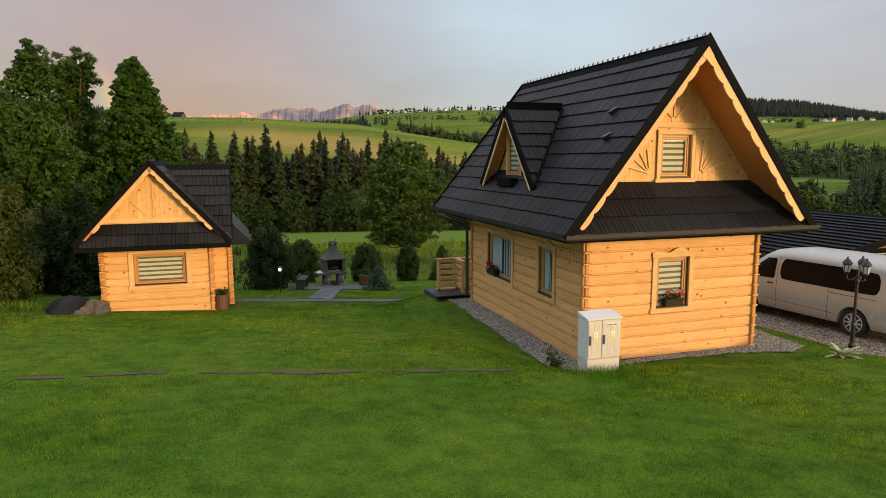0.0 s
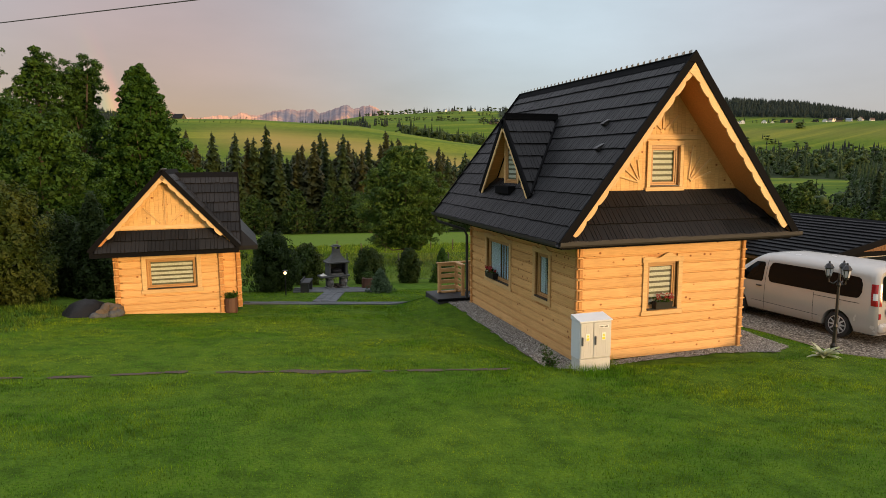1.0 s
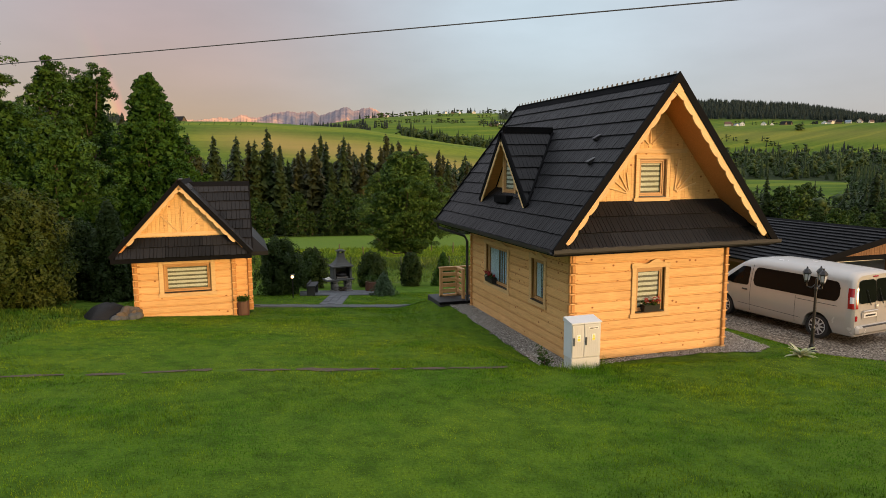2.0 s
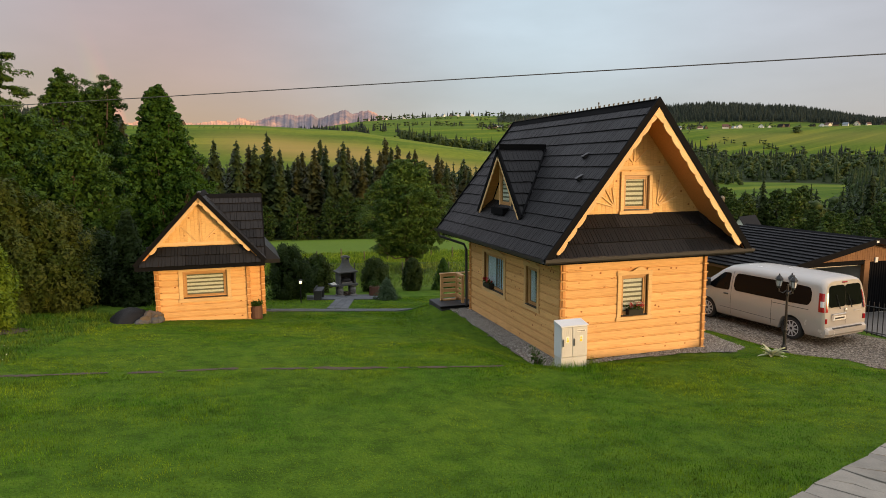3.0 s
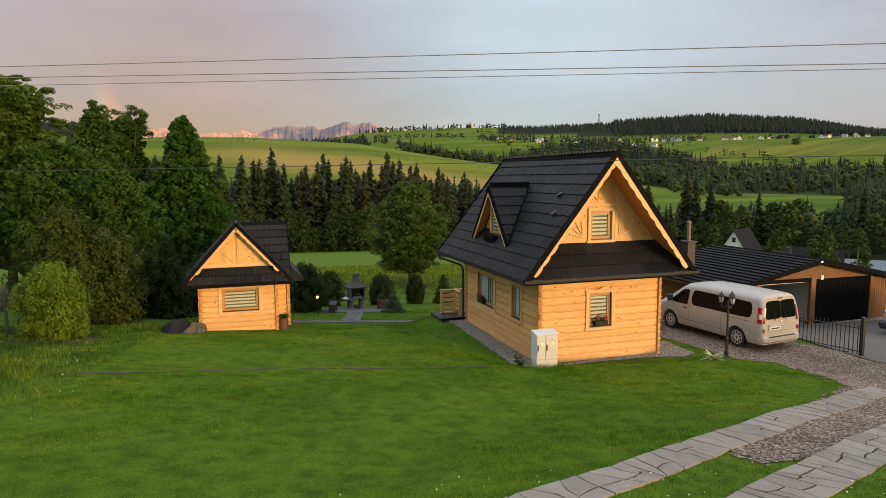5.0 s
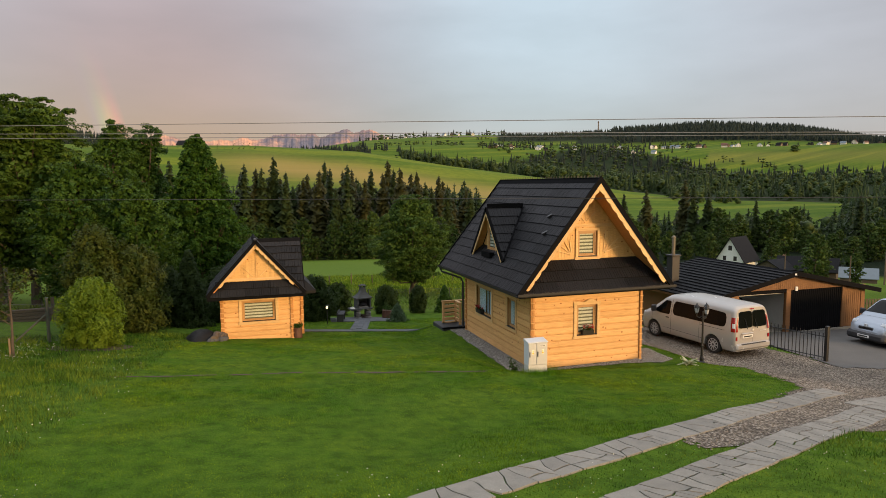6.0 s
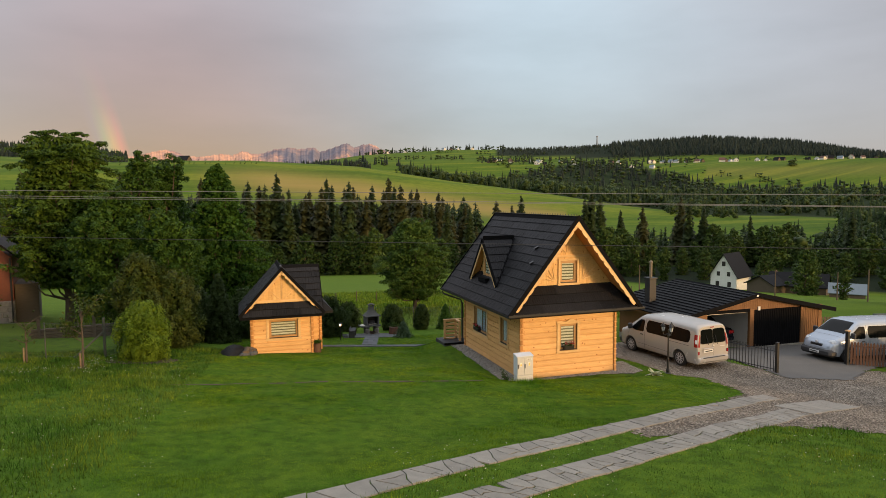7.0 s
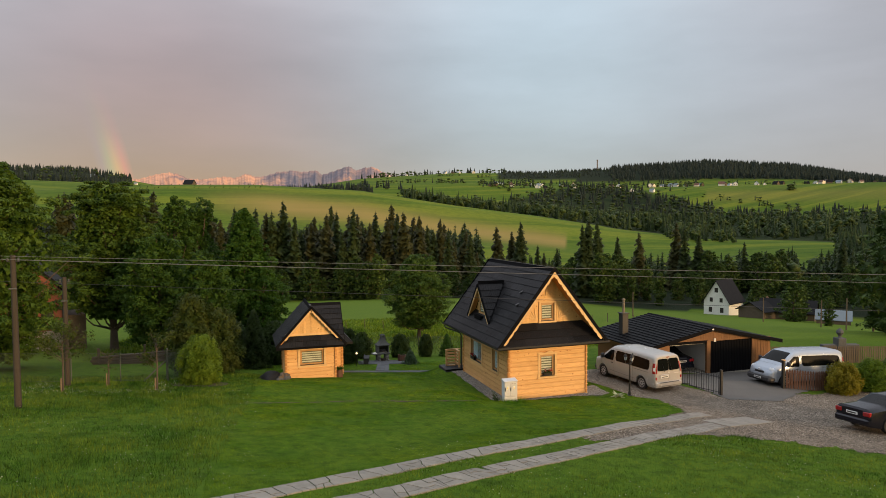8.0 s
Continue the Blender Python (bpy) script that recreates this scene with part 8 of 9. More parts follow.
field_seedlings()
WOOD_KINDS, WOOD_SPOTS = wood_kinds(), wood_spots()
far_woods("valley_woods", "dark spruce woods in the valley", M_FARWOOD, 0, 1200, True)
far_woods("valley_trees", "leafy green trees among the valley woods", M_FARLEAF, 0, 1200, False)
far_woods("far_woods", "distant bluish spruce woods over the hills", M_HAZEHILL, 1200, 9000, True)
far_woods("far_trees", "distant leafy trees and hedgerows between the fields", M_FARLEAF, 1200, 9000, False)

# ---- things round the house ----


def utility_cabinet():
    x, y = -1.02, -1.85
    z = gz(x, y) - 0.05
    cab = thing("electric_cabinet", "pale grey two-door electricity cabinet standing in long grass", "electric cabinet", pose(x, y, z))
    w, d, h = 0.64, 0.32, 0.92
    part("plinth", Geo().box((0.01, 0.01, -0.2), (w - 0.01, d - 0.01, 0.24), 0.008), M_CABINET, cab)
    part("body", Geo().box((0, 0.02, 0.24), (w, d, h), 0.012), M_CABTOP, cab)
    part("lid", Geo().prism([(-0.012, h), (d + 0.006, h), (d + 0.006, h + 0.085), (-0.012, h + 0.02)], -0.008, w + 0.008, "x"), M_CABTOP, cab, "sloping pale lid")
    for x0, x1, hx in ((0.012, 0.265, 0.03), (0.272, w - 0.012, 0.29)):
        dr = part("door", Geo().box((x0, -0.004, 0.26), (x1, 0.024, h - 0.015), 0.008), M_CABINET, cab)
        for k in range(int((x1 - x0) / 0.045)):
            part("rib", Geo().box((x0 + 0.02 + k * 0.045, -0.007, 0.29), (x0 + 0.034 + k * 0.045, -0.003, h - 0.05)), M_CABINET, dr)
        part("handle", Geo().box((hx, -0.03, 0.50), (hx + 0.030, -0.004, 0.66), 0.008), M_STONEGREY, dr, "grey swing handle")
        xm = x0 + 0.10 if x0 < 0.1 else x0 + 0.16
        part("warning_sign", Geo().box((xm, -0.012, 0.58), (xm + 0.075, -0.006, 0.71)), M_LABEL, dr, "white and yellow warning sign")
        tri = Geo().prism([(xm + 0.010, 0.65), (xm + 0.065, 0.65), (xm + 0.0375, 0.70)], -0.015, -0.0125, "y")
        tri.box((xm + 0.01, -0.015, 0.59), (xm + 0.065, -0.0125, 0.635))
        part("warning_mark", tri, M_YELLOW, dr)
    lab = part("label_plate", Geo().box((0.37, -0.012, 0.80), (0.57, -0.006, 0.845)), M_LABEL, cab, "white plate with small dark bars")
    for k in range(7):
        part("label_bar", Geo().box((0.38 + k * 0.026, -0.0145, 0.81), (0.396 + k * 0.026, -0.0125, 0.835)), M_BLACK, lab)
    return cab


utility_cabinet()


def lamp_post(x, y):
    lp = thing("lamp_post", "black cast lamp post with three lanterns on the lawn", "lamp post", pose(x, y, gz(x, y) - 0.02))
    part("post", Geo().lathe([(0.13, 0), (0.13, 0.06), (0.07, 0.10), (0.075, 0.2), (0.045, 0.26), (0.04, 0.6), (0.055, 0.64), (0.035, 0.70), (0.03, 1.55), (0.05, 1.6), (0.03, 1.66), (0.025, 1.86)], 12), M_BLACK, lp)
    for k, (a, r) in enumerate(((20, 0.21), (140, 0.21), (260, 0.21))):
        c, s = math.cos(radians(a)), math.sin(radians(a))
        part("arm", Geo().tube([(0, 0, 1.72), (c * r * 0.5, s * r * 0.5, 1.62), (c * r * 0.95, s * r * 0.95, 1.66), (c * r, s * r, 1.76)], 0.016, 6), M_BLACK, lp)
        m = pose(c * r, s * r, 1.76)
        lan = part("lantern", Geo().lathe([(0.045, 0.0), (0.05, 0.03), (0.085, 0.20), (0.085, 0.215), (0.105, 0.225), (0.06, 0.30), (0.02, 0.33), (0.02, 0.36), (0.0, 0.38)], 6), M_BLACK, lp, m=m)
        for q in range(6):
            a0, a1 = radians(60 * q + 6), radians(60 * q + 54)
            g = Geo()
            g.add([(0.056 * math.cos(a0), 0.056 * math.sin(a0), 0.045), (0.056 * math.cos(a1), 0.056 * math.sin(a1), 0.045), (0.085 * math.cos(a1), 0.085 * math.sin(a1), 0.195), (0.085 * math.cos(a0), 0.085 * math.sin(a0), 0.195)], [(0, 1, 2, 3)])
            part("lantern_glass", g, M_LAMPGLASS, lan)
    return lp


lamp_post(6.15, -0.8)


def hosta(x, y):
    rnd = random.Random(4)
    h = thing("hosta", "low white-edged hosta plant beside the lamp post", "plant", pose(x, y, gz(x, y)))
    for k in range(30):
        a, el, ln = rnd.uniform(0, 6.28), rnd.uniform(0.25, 1.1), rnd.uniform(0.24, 0.38)
        m = pose(0, 0, 0.02, 0, 0, math.degrees(a)) @ pose(0, 0, 0, 0, -math.degrees(el), 0)
        g = Geo()
        n = 5
        for i in range(n):
            t0, t1 = i / n, (i + 1) / n
            w0, w1 = 0.055 * math.sin(math.pi * (t0 * 0.9 + 0.06)), 0.055 * math.sin(math.pi * (t1 * 0.9 + 0.06))
            z0, z1 = -0.35 * ln * t0 * t0, -0.35 * ln * t1 * t1
            g.add([(t0 * ln, -w0, z0 + 0.012), (t1 * ln, -w1, z1 + 0.012), (t1 * ln, 0, z1), (t0 * ln, 0, z0), (t1 * ln, w1, z1 + 0.012), (t0 * ln, w0, z0 + 0.012)], [(0, 1, 2, 3), (3, 2, 4, 5)])
        part("leaf", g, M_HOSTA, h, m=m)
    return h


hosta(4.92, -1.6)


def barbecue(x, y):
    b = thing("barbecue", "grey cast-stone garden barbecue with a tall hood and chimney", "barbecue", pose(x, y, gz(x, y) + 0.02, 0, 0, 10))
    b.scale = (0.88, 0.88, 0.88)
    for sx in (-0.34, 0.34):
        ped = part("pedestal", Geo().box((sx - 0.17, -0.30, 0.0), (sx + 0.17, 0.30, 0.08), 0.015).box((sx - 0.15, -0.28, 0.50), (sx + 0.15, 0.28, 0.58), 0.015).lathe([(0.10, 0.08), (0.15, 0.16), (0.165, 0.30), (0.15, 0.38), (0.10, 0.43), (0.13, 0.50)], 10, pose(sx, -0.10, 0)), M_STONEPALE, b, "carved pale stone pedestal")
        part("carving", Geo().lathe([(0.03, -0.06), (0.085, -0.03), (0.10, 0.03), (0.06, 0.09), (0.02, 0.11)], 9, pose(sx, -0.24, 0.30, -20, 0, 0)), M_STONEPALE, ped)
        part("rear_leg", Geo().box((sx - 0.13, 0.06, 0.08), (sx + 0.13, 0.28, 0.50), 0.01), M_STONEGREY, b)
    part("shelf", Geo().box((-0.86, -0.36, 0.58), (0.56, 0.36, 0.66), 0.02), M_STONEGREY, b)
    part("firebox", Geo().box((-0.46, -0.28, 0.66), (-0.36, 0.32, 1.24), 0.012).box((0.36, -0.28, 0.66), (0.46, 0.32, 1.24), 0.012).box((-0.36, 0.24, 0.66), (0.36, 0.32, 1.24), 0.012), M_STONEGREY, b)
    part("fire_lining", Geo().box((-0.355, 0.18, 0.665), (0.355, 0.235, 1.235)).box((-0.355, -0.24, 0.665), (-0.34, 0.18, 1.235)).box((0.34, -0.24, 0.665), (0.355, 0.18, 1.235)), M_BLACK, b, "sooty fire lining")
    part("hearth", Geo().box((-0.30, -0.22, 0.66), (0.30, 0.16, 0.74), 0.02), M_STONEPALE, b)
    part("grill", Geo().lathe([(0.24, 0.80), (0.27, 0.84), (0.22, 0.90), (0.05, 0.94)], 14), M_GUTTER, b, "round iron grill")
    rings = [(0.53, 0.37, 1.24), (0.54, 0.38, 1.30), (0.46, 0.32, 1.34), (0.33, 0.24, 1.46), (0.22, 0.18, 1.60), (0.165, 0.15, 1.72), (0.155, 0.14, 1.90)]
    vs = [(sx * w, sy * d, z) for w, d, z in rings for sx, sy in ((-1, -1), (1, -1), (1, 1), (-1, 1))]
    n = 4 * (len(rings) - 1)
    part("hood", Geo().add(vs, [(i * 4 + k, i * 4 + (k + 1) % 4, i * 4 + 4 + (k + 1) % 4, i * 4 + 4 + k) for i in range(len(rings) - 1) for k in range(4)] + [(3, 2, 1, 0), (n, n + 1, n + 2, n + 3)]), M_STONEGREY, b)
    part("chimney_cap", Geo().box((-0.155, -0.14, 1.90), (-0.10, 0.14, 2.0)).box((0.10, -0.14, 1.90), (0.155, 0.14, 2.0)).box((-0.21, -0.19, 2.0), (0.21, 0.19, 2.05), 0.015).box((-0.13, -0.12, 2.05), (0.13, 0.12, 2.10), 0.015), M_STONEGREY, b)
    part("cloth", Geo().box((-0.82, -0.25, 0.66), (-0.56, 0.1, 0.70), 0.02).box((-0.74, -0.20, 0.70), (-0.62, 0.0, 0.76), 0.02), M_PLASTER, b, "folded white cloth")
    for k in range(4):
        part("firewood", Geo().lathe([(0.05, -0.2), (0.055, 0.0), (0.05, 0.2)], 7), M_BARK, b, m=pose(-0.10 + 0.07 * k, -0.02, 0.07 + 0.09 * (k % 2), 90, 0, 8 * k))
    return b


barbecue(-2.75, 15.2)
lg = thing("garden_lamp", "short garden post lamp with a warm glowing head", "garden lamp", pose(-5.05, 12.4, gz(-5.05, 12.4)))
part("post", Geo().tube([(0, 0, 0), (0, 0, 0.78)], 0.022, 8), M_BLACK, lg)
part("glow_head", Geo().lathe([(0.03, 0.79), (0.05, 0.81), (0.05, 0.87), (0.03, 0.89)], 10), M_BULB, lg, "glowing warm lamp head")
part("cap", Geo().lathe([(0.10, 0.905), (0.10, 0.925), (0.02, 0.96)], 10), M_BLACK, lg)


def bench(x, y):
    b = thing("garden_bench", "small low black bench beside the patio", "bench", pose(x, y, gz(x, y) + 0.02, 0, 0, 75))
    part("seat", Geo().box((-0.5, -0.18, 0.38), (0.5, 0.18, 0.44), 0.01), M_SLATE, b)
    for sx in (-0.42, 0.42):
        part("leg", Geo().box((sx - 0.05, -0.16, 0), (sx + 0.05, 0.16, 0.38), 0.008), M_SLATE, b)
    part("backrest", Geo().box((-0.5, 0.12, 0.44), (0.5, 0.17, 0.52), 0.01), M_SLATE, b)
    return b


bench(-4.15, 13.8)


def log_planter(name, label, x, y, r, h, plant, dz=0.0):
    t = thing(name, label, "planter", pose(x, y, gz(x, y) + dz))
    part("tub", Geo().lathe([(r * 0.9, -0.05), (r, 0.06), (r * 0.96, h), (r * 0.8, h), (r * 0.78, h - 0.05), (0.01, h - 0.05)], 14), M_TERRA, t)
    rng = np.random.default_rng(int(r * 1000))
    pts = np.stack([rng.normal(0, r * 0.5, 260), rng.normal(0, r * 0.5, 260), h + rng.uniform(0, plant, 260)], -1)
    co, f = loose_leaves(rng, pts, 0.035)
    part("leaves", np_mesh("leaves", co, f, M_LEAF), M_LEAF, t)
    return t


log_planter("stump_planter", "reddish-brown hollow log planter with a small plant", -6.93, 7.28, 0.19, 0.44, 0.12)
log_planter("patio_planter", "brown wooden tub planter on the patio", -1.45, 14.9, 0.30, 0.42, 0.25, 0.03)


def log_pile():
    rnd = random.Random(8)
    x, y = -10.35, 7.1
    p = thing("firewood_pile", "low pile of firewood and stones under black sheeting", "firewood pile", pose(x, y, gz(x, y), 0, 0, 20))
    g = Geo()
    n, m_ = 12, 8
    vs = []
    for i in range(n + 1):
        for j in range(m_ + 1):
            u, v = i / n, j / m_
            h = 0.42 * math.sin(math.pi * u) ** 0.6 * math.sin(math.pi * v) ** 0.5 + rnd.uniform(-0.03, 0.03)
            vs.append((-0.75 + 1.2 * u, -0.55 + 1.3 * v, max(-0.03, h)))
    fs = [(i * (m_ + 1) + j, (i + 1) * (m_ + 1) + j, (i + 1) * (m_ + 1) + j + 1, i * (m_ + 1) + j + 1) for i in range(n) for j in range(m_)]
    part("sheeting", g.add(vs, fs), M_TARP, p, "crumpled black sheeting", smooth=True)
    for k in range(5):
        a = rnd.uniform(0, 360)
        part("log", Geo().lathe([(0.11, -0.22), (0.12, 0.0), (0.11, 0.22)], 8), M_OLDWOOD, p, m=pose(0.05 + 0.12 * k, -0.45 + 0.03 * k, 0.12 + 0.08 * (k % 2), 80, 0, a))
    for k in range(5):
        part("stone", Geo().lathe([(0.06, -0.08), (0.15, -0.02), (0.13, 0.08), (0.05, 0.13)], 7), M_STONEGREY, p, m=pose(-0.1 + 0.14 * k, -0.62 + 0.04 * (k % 3), 0.06, rnd.uniform(-30, 30), rnd.uniform(-30, 30), rnd.uniform(0, 90)))
    return p


log_pile()


def porch():
    p = thing("porch_step", "dark stone entrance platform behind the house", "porch step", pose(0, 0, 0))
    part("platform", Geo().box((-0.95, 6.55, -0.35), (0.5, 8.0, 0.10), 0.02), M_SLATE, p)
    part("edge", Geo().box((-1.0, 6.50, 0.06), (0.5, 6.56, 0.13), 0.01), M_FLASH, p)
    r = thing("porch_railing", "pale wooden porch railing with slanted side boards", "railing", pose(0, 0, 0.10))
    for x, y in ((-0.62, 7.55), (-0.05, 7.55), (-0.05, 6.95), (0.42, 7.55)):
        part("post", Geo().box((x - 0.05, y - 0.05, 0), (x + 0.05, y + 0.05, 0.94), 0.01), M_RAIL, r)
    for k in range(5):
        part("rail", Geo().box((-0.58, 7.52, 0.12 + k * 0.185), (-0.10, 7.58, 0.24 + k * 0.185), 0.008), M_RAIL, r)
        part("rail", Geo().box((-0.08, 7.0, 0.14 + k * 0.185), (-0.02, 7.5, 0.24 + k * 0.185), 0.008), M_RAIL, r)
    part("top_rail", Geo().box((-0.70, 7.49, 0.94), (0.5, 7.61, 0.99), 0.01), M_RAIL, r)
    part("top_rail", Geo().box((-0.11, 6.9, 0.94), (0.01, 7.49, 0.99), 0.01), M_RAIL, r)
    part("base_rail", Geo().box((-0.68, 7.5, 0.0), (0.46, 7.6, 0.06), 0.01), M_RAIL, r)


porch()


# ---- fences ----
def mesh_fence(label, pts, h, gap=2.4):
    """Wire mesh on thin dark posts."""
    f = thing("wire_fence", label, "fence")
    V = [Vector(p) for p in pts]
    for a, b in zip(V[:-1], V[1:]):
        n = max(1, round((b - a).length / gap))
        for i in range(n + 1):
            p = a.lerp(b, i / n)
            z = gz(p.x, p.y)
            part("post", Geo().tube([(p.x, p.y, z - 0.1), (p.x, p.y, z + h + 0.05)], 0.028, 6), M_FENCEWIRE, f)
        g = Geo()
        ln = (b - a).length
        m = int(ln / 0.11)
        d = (b - a) / ln
        k = int(h / 0.055)
        for i in range(-int(h / 0.11), m):
            for sgn in (0, 1):
                u0, u1 = i * 0.11, i * 0.11 + h
                z0, z1 = 0.05, h
                if u0 < 0:
                    z0, u0 = z0 - u0, 0
                if u1 > ln:
                    z1, u1 = z1 - (u1 - ln), ln
                if z1 <= z0:
                    continue
                if sgn:
                    p, q = a + d * (ln - u0), a + d * (ln - u1)
                else:
                    p, q = a + d * u0, a + d * u1
                g.tube([(p.x, p.y, gz(p.x, p.y) + z0), (q.x, q.y, gz(q.x, q.y) + z1)], 0.0035, 3, caps=False)
        for z in (0.06, h):
            g.tube([(a.x, a.y, gz(a.x, a.y) + z), (b.x, b.y, gz(b.x, b.y) + z)], 0.005, 3, caps=False)
        part("mesh", g, M_FENCEWIRE, f)
    return f


mesh_fence("wire mesh fence on dark posts behind the garden", [(-11.5, 19.6), (-4.2, 19.2), (6.0, 18.7)], 1.35)
mesh_fence("wire mesh fence on dark posts beside the orchard", [(-24.0, 6.3), (-15.6, 6.7), (-13.4, 13.0), (-11.5, 19.6)], 1.4)
part("brace", Geo().tube([(-15.6, 6.7, gz(-15.6, 6.7) + 1.1), (-16.7, 6.6, gz(-16.7, 6.6))], 0.04, 6), M_FENCEWIRE, bpy.data.objects["wire_fence.001"])
part("corner_post", Geo().tube([(-15.6, 6.7, gz(-15.6, 6.7) - 0.1), (-15.6, 6.7, gz(-15.6, 6.7) + 1.65)], 0.055, 8), M_FENCEWIRE, bpy.data.objects["wire_fence.001"])


def far_posts():
    rnd = random.Random(2)
    f = thing("meadow_fence", "line of thin old posts across the meadow", "fence")
    for k in range(26):
        x = -16 + k * 2.2
        y = 44 + 0.06 * x + rnd.uniform(-0.3, 0.3)
        h = rnd.uniform(0.8, 1.2)
        part("post", Geo().tube([(x, y, gz(x, y) - 0.1), (x + rnd.uniform(-0.05, 0.05), y, gz(x, y) + h)], 0.05, 5), M_OLDWOOD, f)


far_posts()


def iron_fence(a, b, h):
    f = thing("iron_fence", "black iron bar fence with a square gate post", "fence")
    a, b = Vector(a), Vector(b)
    ln = (b - a).length
    n = int(ln / 0.125)
    for i in range(n + 1):
        p = a.lerp(b, i / n)
        z = gz(p.x, p.y)
        part("bar", Geo().box((p.x - 0.009, p.y - 0.009, z + 0.05), (p.x + 0.009, p.y + 0.009, z + h)), M_BLACK, f)
    for z in (0.16, h - 0.12):
        part("rail", Geo().tube([(a.x, a.y, gz(a.x, a.y) + z), (b.x, b.y, gz(b.x, b.y) + z)], 0.018, 4), M_BLACK, f)
    for p, s in ((a, 0.04), (b, 0.06)):
        z = gz(p.x, p.y)
        part("post", Geo().box((p.x - s, p.y - s, z - 0.1), (p.x + s, p.y + s, z + h + 0.28), 0.01), M_BLACK, f)
    return f


iron_fence((9.7, 1.75), (11.15, -1.4), 1.05)
gp = thing("gate_post", "square black gate post beside the drive", "gate post", pose(15.85, -0.75, gz(15.85, -0.75)))
part("post", Geo().box((-0.07, -0.07, -0.1), (0.07, 0.07, 1.55), 0.012), M_BLACK, gp)
part("cap", Geo().box((-0.09, -0.09, 1.55), (0.09, 0.09, 1.60), 0.01), M_RAIL, gp)


def picket_fence(pts, h):
    f = thing("picket_fence", "reddish-brown wooden picket fence beside the drive", "fence")
    me = Geo().prism([(-0.045, 0), (0.045, 0), (0.045, h - 0.08), (0, h), (-0.045, h - 0.08)], -0.011, 0.011, "y").mesh("picket", M_TERRA)
    V = [Vector(p) for p in pts]
    for a, b in zip(V[:-1], V[1:]):
        n = int((b - a).length / 0.125)
        ang = math.degrees(math.atan2(b.y - a.y, b.x - a.x))
        for i in range(n):
            p = a.lerp(b, i / n)
            part("picket", me, M_TERRA, f, m=pose(p.x, p.y, gz(p.x, p.y) + 0.06, 0, 0, ang))
        for z in (0.25, h - 0.2):
            part("rail", Geo().tube([(a.x, a.y, gz(a.x, a.y) + z + 0.06), (b.x, b.y, gz(b.x, b.y) + z + 0.06)], 0.025, 4), M_TERRA, f)


picket_fence([(16.0, -0.85), (17.2, -1.6), (22.0, -1.6)], 1.05)


def board_fence():
    f = thing("board_fence", "dark weathered board fence beyond the garage", "fence")
    a, b = Vector((20.4, 7.0)), Vector((34.0, 3.0))
    n = 90
    me = Geo().box((-0.055, -0.012, 0), (0.055, 0.012, 1.15), 0.004).mesh("board", M_OLDWOOD)
    for i in range(n):
        p = a.lerp(b, i / n)
        part("board", me, M_OLDWOOD, f, m=pose(p.x, p.y, gz(p.x, p.y), 0, 0, -16))
    part("rail", Geo().tube([(a.x, a.y + 0.04, gz(a.x, a.y) + 0.9), (b.x, b.y + 0.04, gz(b.x, b.y) + 0.9)], 0.04, 4), M_OLDWOOD, f)


board_fence()
sv = thing("garden_wall", "low grey stone garden wall with an urn", "garden wall", pose(27.0, 5.6, gz(27, 5.6), 0, 0, -16))
part("wall", Geo().box((-1.0, -0.2, -0.2), (1.6, 0.2, 1.25), 0.04), M_STONEGREY, sv)
part("pier", Geo().box((0.0, -0.3, -0.2), (0.6, 0.3, 1.7), 0.04), M_STONEGREY, sv)
part("urn", Geo().lathe([(0.12, 1.7), (0.09, 1.8), (0.24, 2.05), (0.20, 2.2), (0.05, 2.35)], 10, pose(0.3, 0, 0)), M_STONEGREY, sv)


# ---- pole and wires ----
def power_pole(x, y, h):
    p = thing("power_pole", "weathered wooden power pole with insulators", "power pole", pose(x, y, gz(x, y)))
    part("pole", Geo().tube([(0, 0, -0.3), (0, 0, h)], [0.12, 0.085], 10), M_POLE, p, smooth=True)
    for k, dx in enumerate((-0.17, 0.17)):
        part("insulator", Geo().lathe([(0.03, 0), (0.045, 0.03), (0.03, 0.06), (0.045, 0.09), (0.015, 0.13)], 8, pose(dx, 0, h - 0.22)), M_STONEGREY, p)
    part("bracket", Geo().box((-0.2, -0.02, h - 0.25), (0.2, 0.02, h - 0.21), 0.005), M_GUTTER, p)
    part("fitting", Geo().box((-0.13, -0.16, h * 0.78), (0.13, -0.09, h * 0.78 + 0.05), 0.01), M_STONEGREY, p)
    return p


power_pole(-19.83, -1.15, 5.55)
power_pole(-19.6, 4.9, 5.0)


def wire(label, a, b, sag, r):
    a, b = Vector(a), Vector(b)
    pts = [a.lerp(b, i / 40) + Vector((0, 0, -sag * 4 * (i / 40) * (1 - i / 40))) for i in range(41)]
    w = part("overhead_wire", Geo().tube(pts, r, 5), M_WIREDARK if "black" in label else M_WIRE)
    return tagged(w, label, "wire", group="overhead wires")


wire("thick black overhead cable slung across the garden", (-42.0, 23.2, 5.80), (36.0, -38.2, 6.12), 0.08, 0.0065)
wire("thin grey overhead power wire", (-20.4, -0.92, 7.45), (34.0, -30.2, 6.56), 0.02, 0.006)
wire("thin grey overhead power wire", (-20.4, -0.97, 7.34), (34.0, -29.8, 6.17), 0.02, 0.006)
wire("thin grey overhead power wire", (-20.4, -0.26, 7.28), (34.0, -30.3, 6.22), 0.02, 0.005)
# ---- buildings further off ----


